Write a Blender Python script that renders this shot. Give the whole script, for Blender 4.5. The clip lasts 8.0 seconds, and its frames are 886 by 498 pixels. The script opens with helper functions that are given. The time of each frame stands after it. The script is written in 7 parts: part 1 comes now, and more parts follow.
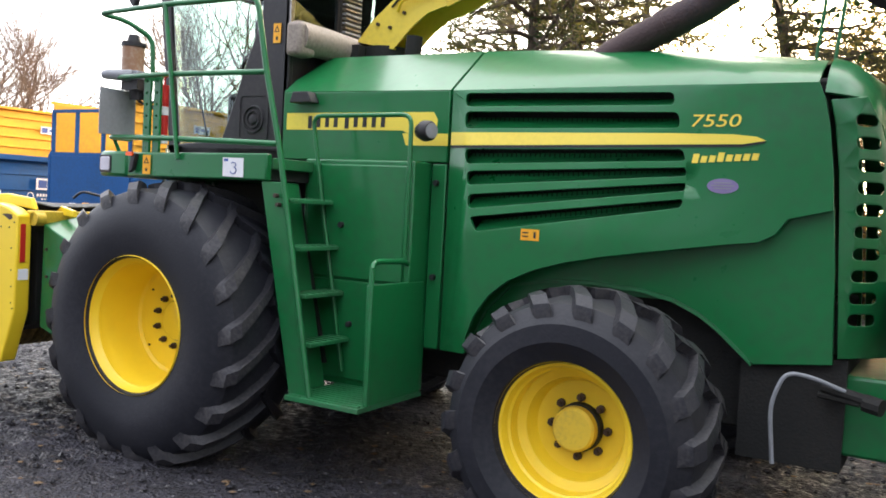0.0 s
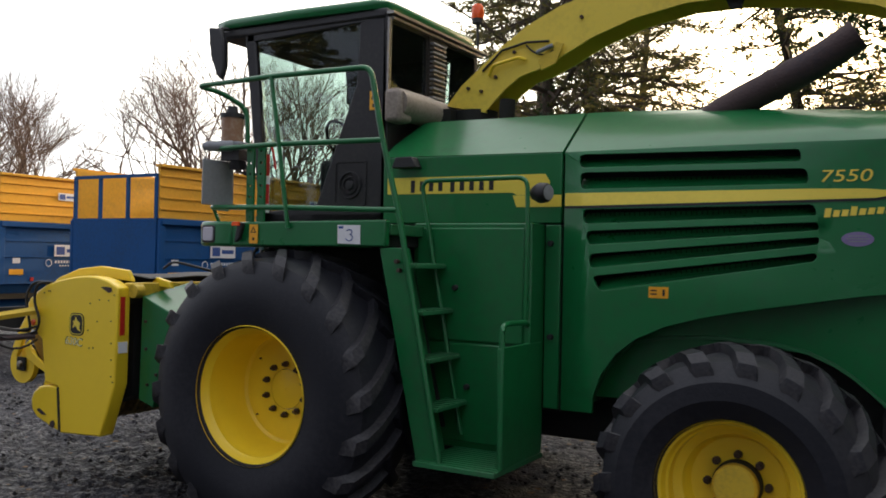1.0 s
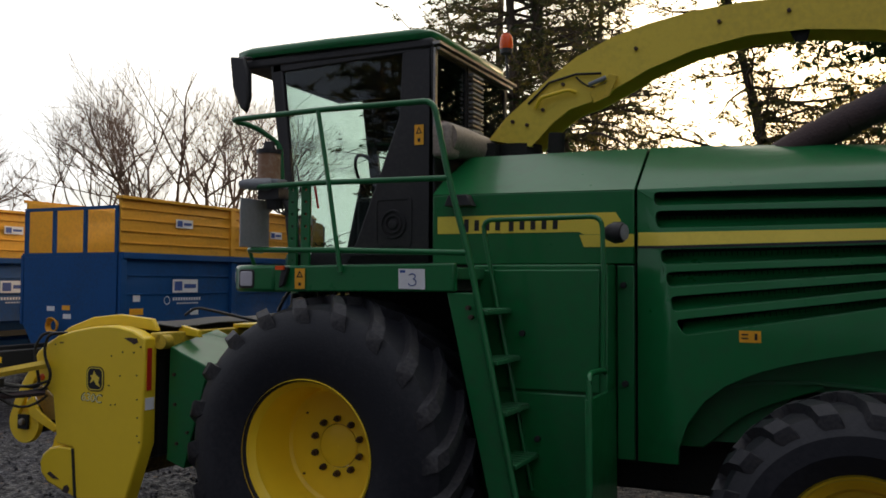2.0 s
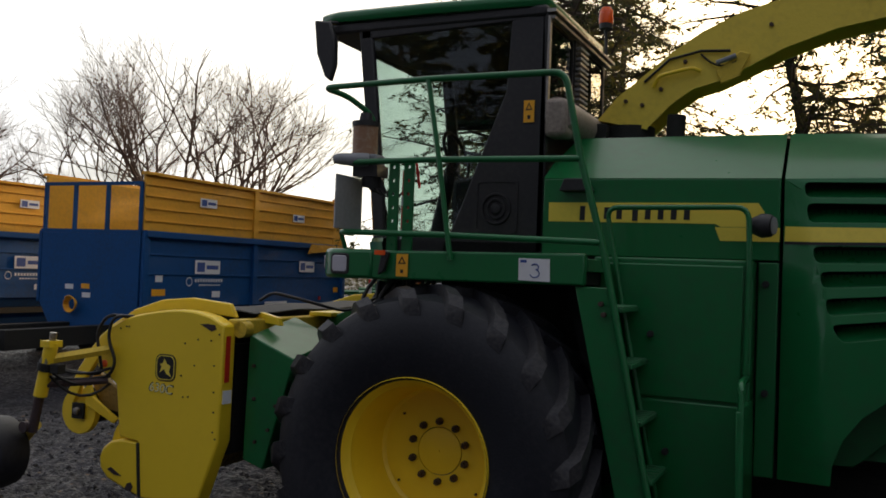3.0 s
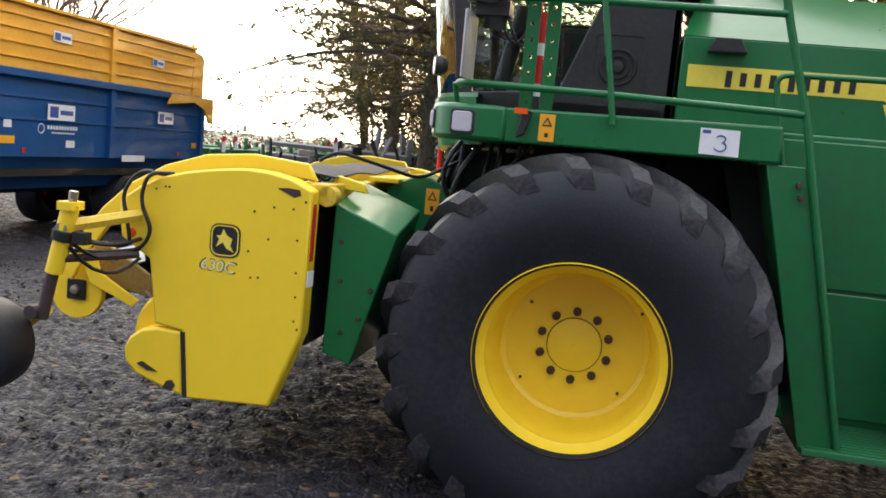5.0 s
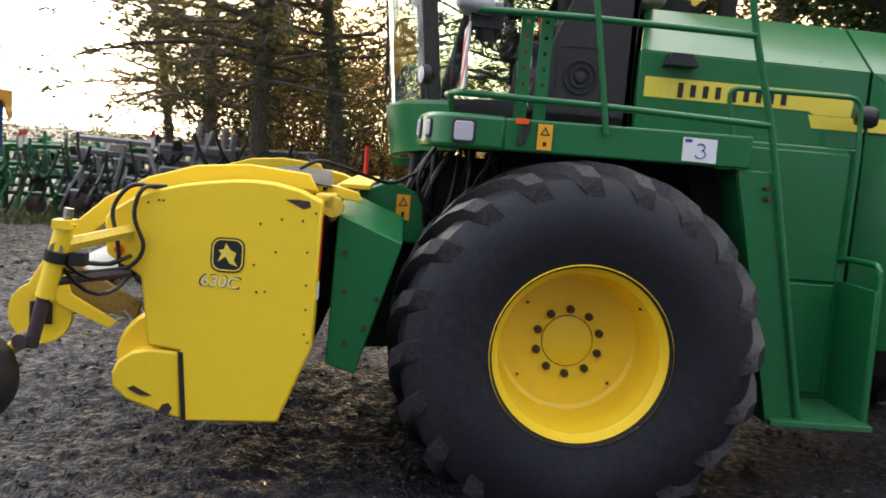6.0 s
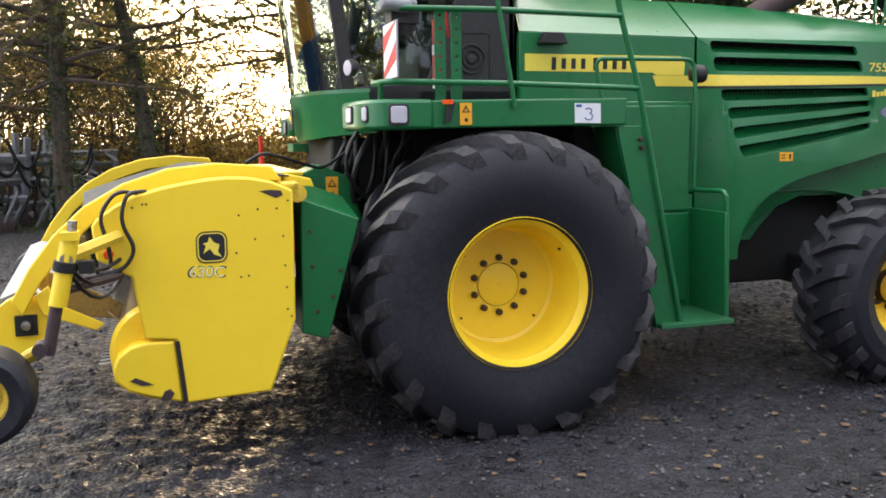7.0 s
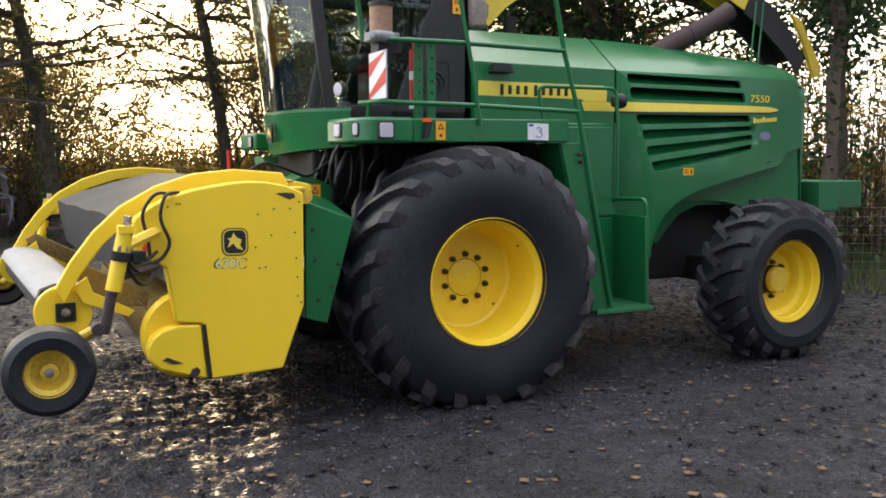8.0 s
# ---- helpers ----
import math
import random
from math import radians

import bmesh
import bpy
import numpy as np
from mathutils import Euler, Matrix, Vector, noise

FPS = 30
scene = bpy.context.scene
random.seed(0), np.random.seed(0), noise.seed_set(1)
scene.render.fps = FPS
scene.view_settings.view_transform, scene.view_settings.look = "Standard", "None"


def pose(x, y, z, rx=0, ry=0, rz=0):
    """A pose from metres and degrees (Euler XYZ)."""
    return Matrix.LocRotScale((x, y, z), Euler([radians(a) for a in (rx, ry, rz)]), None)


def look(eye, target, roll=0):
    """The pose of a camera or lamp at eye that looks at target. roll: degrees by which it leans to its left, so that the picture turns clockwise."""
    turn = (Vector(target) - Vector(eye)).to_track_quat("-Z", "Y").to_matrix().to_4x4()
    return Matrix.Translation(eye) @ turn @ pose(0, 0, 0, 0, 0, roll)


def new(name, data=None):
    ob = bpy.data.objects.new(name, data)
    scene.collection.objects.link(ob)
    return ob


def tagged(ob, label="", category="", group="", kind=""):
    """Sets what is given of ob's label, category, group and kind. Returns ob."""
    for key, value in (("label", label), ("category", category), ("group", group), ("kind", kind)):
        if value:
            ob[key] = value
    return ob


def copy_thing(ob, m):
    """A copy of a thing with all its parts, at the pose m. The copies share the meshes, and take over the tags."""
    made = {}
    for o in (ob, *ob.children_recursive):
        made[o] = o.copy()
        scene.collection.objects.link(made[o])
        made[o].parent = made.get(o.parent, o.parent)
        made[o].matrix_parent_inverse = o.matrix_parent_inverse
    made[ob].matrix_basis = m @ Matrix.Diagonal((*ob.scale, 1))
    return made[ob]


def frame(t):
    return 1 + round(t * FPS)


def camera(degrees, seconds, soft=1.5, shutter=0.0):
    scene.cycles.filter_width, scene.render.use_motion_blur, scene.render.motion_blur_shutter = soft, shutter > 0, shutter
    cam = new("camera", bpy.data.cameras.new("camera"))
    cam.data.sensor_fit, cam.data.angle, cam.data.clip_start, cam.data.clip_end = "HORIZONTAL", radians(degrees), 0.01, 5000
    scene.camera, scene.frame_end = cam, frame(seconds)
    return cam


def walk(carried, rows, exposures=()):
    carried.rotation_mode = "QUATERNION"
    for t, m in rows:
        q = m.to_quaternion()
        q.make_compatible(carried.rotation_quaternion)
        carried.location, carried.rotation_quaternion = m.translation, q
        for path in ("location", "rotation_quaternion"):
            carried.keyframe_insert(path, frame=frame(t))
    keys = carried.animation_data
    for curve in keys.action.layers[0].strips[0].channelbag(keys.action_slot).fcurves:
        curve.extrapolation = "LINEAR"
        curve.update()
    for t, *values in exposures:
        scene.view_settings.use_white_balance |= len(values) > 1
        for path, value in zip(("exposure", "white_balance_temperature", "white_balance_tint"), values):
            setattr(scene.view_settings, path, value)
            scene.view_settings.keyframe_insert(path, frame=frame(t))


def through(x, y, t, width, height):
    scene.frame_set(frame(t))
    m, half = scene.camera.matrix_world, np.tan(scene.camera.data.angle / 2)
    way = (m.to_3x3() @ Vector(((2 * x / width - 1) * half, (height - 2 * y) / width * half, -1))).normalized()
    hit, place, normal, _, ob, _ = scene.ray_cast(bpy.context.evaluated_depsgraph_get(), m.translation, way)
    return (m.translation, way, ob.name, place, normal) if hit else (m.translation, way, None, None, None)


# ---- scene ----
cam = camera(53.6, 8.0, soft=1.7, shutter=0.15)
PATH = [
    (0, (4.592, -4.774, 1.66), (3.571, -3.058, 1.561), 3.1),
    (0.5, (4.221, -5.077, 1.689), (3.258, -3.325, 1.606), 1.1),
    (1, (3.88, -5.239, 1.702), (2.886, -3.504, 1.719), 1.2),
    (1.2, (3.661, -5.261, 1.727), (2.696, -3.51, 1.762), 0.0),
    (2.3, (2.744, -5.349, 1.826), (1.905, -3.535, 1.904), 0.7),
    (2.5, (2.576, -5.325, 1.797), (1.717, -3.52, 1.867), 1.1),
    (3, (2.101, -5.151, 1.806), (1.258, -3.338, 1.856), 2.2),
    (3.5, (1.599, -5.098, 1.75), (0.901, -3.224, 1.709), 3.9),
    (4, (1.14, -5.04, 1.704), (0.559, -3.131, 1.56), 4.6),
    (4.5, (0.619, -4.918, 1.712), (0.12, -2.993, 1.499), 4.7),
    (4.7, (0.425, -4.916, 1.694), (-0.035, -2.982, 1.478), 5.0),
    (5.8, (-0.696, -5.027, 1.684), (-0.726, -3.043, 1.429), 4.9),
    (6, (-0.95, -5.105, 1.69), (-0.842, -3.117, 1.481), 4.8),
    (6.5, (-1.501, -5.307, 1.714), (-1.005, -3.382, 1.495), 3.2),
    (7, (-1.953, -5.635, 1.695), (-1.36, -3.741, 1.442), -0.8),
    (7.5, (-2.461, -5.892, 1.65), (-1.612, -4.095, 1.43), 1.6),
    (8, (-2.944, -6.188, 1.623), (-2.066, -4.402, 1.422), -0.2),
]
EXPOSURES = [(0, 1.38), (0.5, 0.75), (1, -0.1), (1.2, -0.3), (2.3, -0.93), (2.5, -0.97), (3, -1.05), (3.5, -0.8), (4, 0.05), (4.5, 0.9), (6, 0.82), (6.5, 1.18), (7, 1.24), (7.5, 0.9), (8, 0.88)]
walk(cam, [(t, look(eye, target, roll)) for t, eye, target, roll in PATH], EXPOSURES)

# ---- world, sun, exposure ----
SUN_AZ, SUN_EL = 79.5, 7.0
world = bpy.data.worlds.new("world")
scene.world = world
world.use_nodes = True
wn, wl = world.node_tree.nodes, world.node_tree.links
wn.clear()
sky = wn.new("ShaderNodeTexSky")
sky.sky_type, sky.sun_disc = "NISHITA", False
sky.sun_elevation, sky.sun_rotation = radians(SUN_EL), radians(90 - SUN_AZ)
sky.air_density, sky.dust_density, sky.ozone_density = 1.0, 2.0, 1.0
wt = wn.new("ShaderNodeTexCoord")
wm = wn.new("ShaderNodeMapping")
wm.inputs["Scale"].default_value = (1.6, 1.6, 4.5)
wl.new(wt.outputs["Generated"], wm.inputs["Vector"])
wc = wn.new("ShaderNodeTexNoise")
wc.inputs["Scale"].default_value, wc.inputs["Detail"].default_value = 1.7, 6.0
wl.new(wm.outputs["Vector"], wc.inputs["Vector"])
wr = wn.new("ShaderNodeValToRGB")
wr.color_ramp.elements[0].position, wr.color_ramp.elements[1].position = 0.27, 0.43
wl.new(wc.outputs["Fac"], wr.inputs["Fac"])
wx = wn.new("ShaderNodeMix")
wx.data_type = "RGBA"
wl.new(wr.outputs["Color"], wx.inputs["Factor"])
wl.new(sky.outputs["Color"], wx.inputs["A"])
glow = wn.new("ShaderNodeVectorMath")
glow.operation = "DOT_PRODUCT"
glow.inputs[1].default_value = (math.cos(radians(SUN_AZ)), math.sin(radians(SUN_AZ)), 0.12)
wl.new(wt.outputs["Generated"], glow.inputs[0])
gm = wn.new("ShaderNodeValToRGB")
gm.color_ramp.elements[0].position, gm.color_ramp.elements[0].color = 0.0, (0.30, 0.33, 0.42, 1)
gm.color_ramp.elements[1].position, gm.color_ramp.elements[1].color = 0.93, (2.6, 2.4, 2.0, 1)
gq = gm.color_ramp.elements.new(0.72)
gq.color = (1.5, 1.5, 1.5, 1)
gz = gm.color_ramp.elements.new(0.57)
gz.color = (0.98, 1.0, 1.08, 1)
gs = gm.color_ramp.elements.new(0.995)
gs.color = (7.0, 5.2, 3.0, 1)
gr_ = wn.new("ShaderNodeMapRange")
gr_.inputs["From Min"].default_value = -1.0
wl.new(glow.outputs["Value"], gr_.inputs["Value"])
wl.new(gr_.outputs["Result"], gm.inputs["Fac"])
cs = wn.new("ShaderNodeVectorMath")
cs.operation = "SCALE"
cs.inputs["Scale"].default_value = 13.0
wl.new(gm.outputs["Color"], cs.inputs[0])
wl.new(cs.outputs["Vector"], wx.inputs["B"])
wb = wn.new("ShaderNodeBackground")
wb.inputs["Strength"].default_value = 0.12
wl.new(wx.outputs["Result"], wb.inputs["Color"])
wo = wn.new("ShaderNodeOutputWorld")
wl.new(wb.outputs["Background"], wo.inputs["Surface"])

sun = new("sun", bpy.data.lights.new("sun", "SUN"))
sun.data.energy, sun.data.angle, sun.data.color = 3.7, radians(0.6), (1.0, 0.72, 0.42)
sun.matrix_world = look((0, 0, 0), (-math.cos(radians(SUN_AZ)) * math.cos(radians(SUN_EL)), -math.sin(radians(SUN_AZ)) * math.cos(radians(SUN_EL)), -math.sin(radians(SUN_EL))))


# ---- materials ----
def mat(name, col, rough=0.5, metal=0.0, grime=None, amount=0.3, scale=6.0, bump=0.0, bump_scale=60.0, coat=0.0, spec=0.5):
    """A painted, rubber or metal surface: base colour, broken at two scales by grime, with fine relief."""
    m = bpy.data.materials.new(name)
    m.use_nodes = True
    n, l = m.node_tree.nodes, m.node_tree.links
    b = n["Principled BSDF"]
    b.inputs["Metallic"].default_value = metal
    b.inputs["Coat Weight"].default_value = coat
    b.inputs["Coat Roughness"].default_value = 0.12
    b.inputs["Specular IOR Level"].default_value = spec
    tc = n.new("ShaderNodeTexCoord")
    big = n.new("ShaderNodeTexNoise")
    big.inputs["Scale"].default_value, big.inputs["Detail"].default_value = scale * 0.35, 5.0
    fine = n.new("ShaderNodeTexNoise")
    fine.inputs["Scale"].default_value, fine.inputs["Detail"].default_value = scale * 7, 8.0
    l.new(tc.outputs["Object"], big.inputs["Vector"])
    l.new(tc.outputs["Object"], fine.inputs["Vector"])
    mul = n.new("ShaderNodeMath")
    mul.operation = "MULTIPLY"
    l.new(big.outputs["Fac"], mul.inputs[0])
    l.new(fine.outputs["Fac"], mul.inputs[1])
    ramp = n.new("ShaderNodeMapRange")
    ramp.inputs["From Min"].default_value, ramp.inputs["From Max"].default_value = 0.20, 0.42
    ramp.inputs["To Max"].default_value = amount
    l.new(mul.outputs[0], ramp.inputs["Value"])
    mix = n.new("ShaderNodeMix")
    mix.data_type = "RGBA"
    mix.inputs["A"].default_value = (*col, 1)
    mix.inputs["B"].default_value = (*(grime or [c * 0.55 for c in col]), 1)
    l.new(ramp.outputs["Result"], mix.inputs["Factor"])
    l.new(mix.outputs["Result"], b.inputs["Base Color"])
    rr = n.new("ShaderNodeMapRange")
    rr.inputs["To Min"].default_value, rr.inputs["To Max"].default_value = rough, min(1.0, rough + 0.28)
    l.new(mul.outputs[0], rr.inputs["Value"])
    l.new(rr.outputs["Result"], b.inputs["Roughness"])
    if bump:
        bn = n.new("ShaderNodeTexNoise")
        bn.inputs["Scale"].default_value, bn.inputs["Detail"].default_value = bump_scale, 4.0
        l.new(tc.outputs["Object"], bn.inputs["Vector"])
        bp = n.new("ShaderNodeBump")
        bp.inputs["Strength"].default_value, bp.inputs["Distance"].default_value = bump, 0.02
        l.new(bn.outputs["Fac"], bp.inputs["Height"])
        l.new(bp.outputs["Normal"], b.inputs["Normal"])
    return m


def glass_mat(name, tint, rough=0.0):
    m = bpy.data.materials.new(name)
    m.use_nodes = True
    b = m.node_tree.nodes["Principled BSDF"]
    b.inputs["Base Color"].default_value = (*tint, 1)
    b.inputs["Roughness"].default_value, b.inputs["IOR"].default_value = rough, 1.45
    b.inputs["Transmission Weight"].default_value = 1.0
    return m


def leaf_mat(name, col, col2, through=0.35):
    m = bpy.data.materials.new(name)
    m.use_nodes = True
    n, l = m.node_tree.nodes, m.node_tree.links
    n.clear()
    g = n.new("ShaderNodeNewGeometry")
    mix = n.new("ShaderNodeMix")
    mix.data_type = "RGBA"
    mix.inputs["A"].default_value, mix.inputs["B"].default_value = (*col, 1), (*col2, 1)
    l.new(g.outputs["Random Per Island"], mix.inputs["Factor"])
    d = n.new("ShaderNodeBsdfPrincipled")
    d.inputs["Roughness"].default_value = 0.6
    t = n.new("ShaderNodeBsdfTranslucent")
    l.new(mix.outputs["Result"], d.inputs["Base Color"])
    l.new(mix.outputs["Result"], t.inputs["Color"])
    s = n.new("ShaderNodeMixShader")
    s.inputs[0].default_value = through
    l.new(d.outputs[0], s.inputs[1])
    l.new(t.outputs[0], s.inputs[2])
    o = n.new("ShaderNodeOutputMaterial")
    l.new(s.outputs[0], o.inputs["Surface"])
    return m


GREEN = mat("green_paint", (0.009, 0.145, 0.042), 0.24, grime=(0.028, 0.10, 0.042), amount=0.5, scale=2.2, bump=0.05, bump_scale=9, coat=0.32, spec=0.35)
GREEN_DULL = mat("green_paint_worn", (0.014, 0.15, 0.05), 0.45, grime=(0.06, 0.08, 0.05), amount=0.6, scale=5, bump=0.06, bump_scale=30)
YELLOW = mat("yellow_paint", (0.92, 0.64, 0.025), 0.36, grime=(0.70, 0.50, 0.04), amount=0.16, scale=2.0, bump=0.03, bump_scale=20, coat=0.15)
YELLOW_WORN = mat("yellow_paint_worn", (0.72, 0.50, 0.04), 0.48, grime=(0.30, 0.20, 0.05), amount=0.5, scale=7.0, bump=0.12, bump_scale=40)
DECAL_Y = mat("yellow_decal", (0.85, 0.66, 0.08), 0.35, amount=0.2)
RUBBER = mat("tyre_rubber", (0.0125, 0.0133, 0.0185), 0.45, grime=(0.036, 0.035, 0.042), amount=0.5, scale=5.0, bump=0.09, bump_scale=60, spec=0.3)
RUBBER_SHEET = mat("rubber_sheet", (0.022, 0.023, 0.027), 0.75, grime=(0.06, 0.06, 0.066), amount=0.5, scale=4.0, bump=0.2, bump_scale=15)
LUG = mat("muddy_lug_rubber", (0.015, 0.0157, 0.021), 0.40, grime=(0.07, 0.063, 0.062), amount=0.6, scale=7.0, bump=0.15, bump_scale=50, spec=0.35)
MUDDY_YELLOW = mat("muddy_yellow_paint", (0.28, 0.18, 0.04), 0.6, grime=(0.07, 0.05, 0.03), amount=0.95, scale=6.0, bump=0.25, bump_scale=40)
HOSE = mat("hose_rubber", (0.012, 0.012, 0.013), 0.45, amount=0.2)
BLACK = mat("black_plastic", (0.016, 0.015, 0.018), 0.45, grime=(0.05, 0.045, 0.04), amount=0.5, scale=5, bump=0.08, bump_scale=120)
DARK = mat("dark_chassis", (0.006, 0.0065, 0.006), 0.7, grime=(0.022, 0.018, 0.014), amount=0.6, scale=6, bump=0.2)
STEEL = mat("worn_steel", (0.42, 0.40, 0.38), 0.35, 1.0, grime=(0.16, 0.11, 0.08), amount=0.7, scale=8, bump=0.1)
SPOUT = mat("spout_paint", (0.86, 0.64, 0.07), 0.42, grime=(0.50, 0.36, 0.06), amount=0.35, scale=4.0, bump=0.08, bump_scale=30)
RUST = mat("rusty_steel", (0.07, 0.045, 0.045), 0.6, 0.4, grime=(0.045, 0.04, 0.05), amount=0.8, scale=6, bump=0.3)
BOLT = mat("bolt_steel", (0.09, 0.06, 0.05), 0.5, 0.6, amount=0.6, scale=30)
GREY = mat("grey_panel", (0.26, 0.27, 0.29), 0.5, amount=0.35, scale=5)
WHITE = mat("white_card", (0.78, 0.78, 0.80), 0.6, amount=0.12)
PALE = mat("pale_yellow_print", (0.80, 0.74, 0.40), 0.5, amount=0.15)
DUCT = mat("dusty_beige_plastic", (0.30, 0.25, 0.21), 0.5, grime=(0.12, 0.09, 0.07), amount=0.6, scale=6)
INK = mat("black_ink", (0.012, 0.012, 0.014), 0.5, amount=0.1)
BLUE_INK = mat("blue_ink", (0.04, 0.09, 0.32), 0.5, amount=0.1)
RED = mat("red_reflector", (0.55, 0.02, 0.015), 0.35, amount=0.3)
ORANGE = mat("orange_sticker", (0.90, 0.42, 0.02), 0.4, amount=0.3)
AMBER = mat("amber_lens", (0.85, 0.10, 0.01), 0.2, amount=0.1)
LENS = mat("lamp_lens", (0.52, 0.50, 0.56), 0.12, amount=0.15)
DUST = mat("dusty_brown_bowl", (0.30, 0.16, 0.09), 0.4, grime=(0.5, 0.42, 0.32), amount=0.6, scale=5)
HOSE_GREEN = mat("green_hose", (0.01, 0.07, 0.035), 0.5, amount=0.3)
SEAT = mat("seat_fabric", (0.03, 0.03, 0.035), 0.9, amount=0.3, bump=0.3, bump_scale=200)
BLUE = mat("blue_trailer_paint", (0.006, 0.075, 0.24), 0.55, grime=(0.02, 0.05, 0.11), amount=0.5, scale=2.5, bump=0.04, bump_scale=10, spec=0.22)
AMBER_PAINT = mat("amber_trailer_paint", (0.80, 0.40, 0.04), 0.42, grime=(0.45, 0.25, 0.06), amount=0.45, scale=2.5, bump=0.04, bump_scale=10, spec=0.25)
RED_RIM = mat("red_rim_paint", (0.42, 0.03, 0.02), 0.45, amount=0.4)
PURPLE = mat("purple_sticker", (0.22, 0.17, 0.34), 0.45, amount=0.2)
BARK = mat("bark", (0.10, 0.075, 0.055), 0.9, grime=(0.035, 0.03, 0.022), amount=0.9, scale=5, bump=0.7, bump_scale=14)
BARK_PALE = mat("pale_bark", (0.22, 0.16, 0.11), 0.9, grime=(0.10, 0.08, 0.06), amount=0.9, scale=5, bump=0.5, bump_scale=14)
TWIG = mat("bare_twigs", (0.17, 0.11, 0.075), 0.9, amount=0.6)
FIR = leaf_mat("evergreen_sprays", (0.03, 0.05, 0.016), (0.17, 0.145, 0.04), 0.55)
IVY = leaf_mat("ivy_leaves", (0.014, 0.045, 0.010), (0.05, 0.095, 0.02), 0.3)
SCRUB = leaf_mat("scrub_leaves", (0.085, 0.08, 0.024), (0.42, 0.29, 0.065), 0.68)
HEDGE = leaf_mat("hedge_leaves", (0.045, 0.055, 0.025), (0.13, 0.11, 0.05), 0.3)
GLASS = glass_mat("cab_glass", (0.50, 0.60, 0.58))


def mud_mat():
    m = bpy.data.materials.new("dark_gravel_mud")
    m.use_nodes = True
    n, l = m.node_tree.nodes, m.node_tree.links
    b = n["Principled BSDF"]
    b.inputs["Specular IOR Level"].default_value = 0.26
    tc = n.new("ShaderNodeTexCoord")

    def tex(scale, detail=6.0):
        t = n.new("ShaderNodeTexNoise")
        t.inputs["Scale"].default_value, t.inputs["Detail"].default_value = scale, detail
        l.new(tc.outputs["Object"], t.inputs["Vector"])
        return t
    big, mid, fine, lumps = tex(0.45), tex(5.0), tex(55.0, 3.0), tex(17.0, 5.0)
    stones = n.new("ShaderNodeTexVoronoi")
    stones.inputs["Scale"].default_value = 42.0
    l.new(tc.outputs["Object"], stones.inputs["Vector"])
    ramp = n.new("ShaderNodeValToRGB")
    e = ramp.color_ramp.elements
    e[0].position, e[0].color = 0.32, (0.006, 0.0055, 0.0055, 1)
    e[1].position, e[1].color = 0.72, (0.047, 0.045, 0.056, 1)
    mx = n.new("ShaderNodeMath")
    mx.operation = "MULTIPLY_ADD"
    mx.inputs[1].default_value = 0.55
    l.new(mid.outputs["Fac"], mx.inputs[0])
    sc = n.new("ShaderNodeMath")
    sc.operation = "MULTIPLY"
    sc.inputs[1].default_value = 0.5
    l.new(big.outputs["Fac"], sc.inputs[0])
    l.new(sc.outputs[0], mx.inputs[2])
    l.new(mx.outputs[0], ramp.inputs["Fac"])
    grit = n.new("ShaderNodeMix")
    grit.data_type, grit.blend_type = "RGBA", "MULTIPLY"
    grit.inputs["Factor"].default_value = 0.75
    gr = n.new("ShaderNodeValToRGB")
    gr.color_ramp.elements[0].position, gr.color_ramp.elements[1].position = 0.25, 0.7
    gr.color_ramp.elements[0].color, gr.color_ramp.elements[1].color = (0.35, 0.34, 0.33, 1), (1.6, 1.6, 1.6, 1)
    l.new(fine.outputs["Fac"], gr.inputs["Fac"])
    l.new(ramp.outputs["Color"], grit.inputs["A"])
    l.new(gr.outputs["Color"], grit.inputs["B"])
    l.new(grit.outputs["Result"], b.inputs["Base Color"])
    rr = n.new("ShaderNodeMapRange")
    rr.inputs["From Min"].default_value, rr.inputs["From Max"].default_value = 0.35, 0.65
    rr.inputs["To Min"].default_value, rr.inputs["To Max"].default_value = 0.30, 0.92
    l.new(lumps.outputs["Fac"], rr.inputs["Value"])
    l.new(rr.outputs["Result"], b.inputs["Roughness"])
    b1 = n.new("ShaderNodeBump")
    b1.inputs["Strength"].default_value, b1.inputs["Distance"].default_value = 0.8, 0.03
    l.new(stones.outputs["Distance"], b1.inputs["Height"])
    b2 = n.new("ShaderNodeBump")
    b2.inputs["Strength"].default_value, b2.inputs["Distance"].default_value = 0.7, 0.06
    l.new(mid.outputs["Fac"], b2.inputs["Height"])
    l.new(b1.outputs["Normal"], b2.inputs["Normal"])
    b3 = n.new("ShaderNodeBump")
    b3.inputs["Strength"].default_value, b3.inputs["Distance"].default_value = 0.9, 0.045
    l.new(lumps.outputs["Fac"], b3.inputs["Height"])
    l.new(b2.outputs["Normal"], b3.inputs["Normal"])
    l.new(b3.outputs["Normal"], b.inputs["Normal"])
    return m


MUD = mud_mat()
STONE = mat("pale_gravel", (0.11, 0.105, 0.11), 0.8, amount=0.7, scale=30)
GRASS = leaf_mat("grass_blades", (0.04, 0.075, 0.015), (0.12, 0.13, 0.04), 0.35)
STRAW = mat("dry_leaf_litter", (0.16, 0.10, 0.05), 0.8, amount=0.6, scale=20)


# ---- mesh helpers ----
def bm_new():
    return bmesh.new()


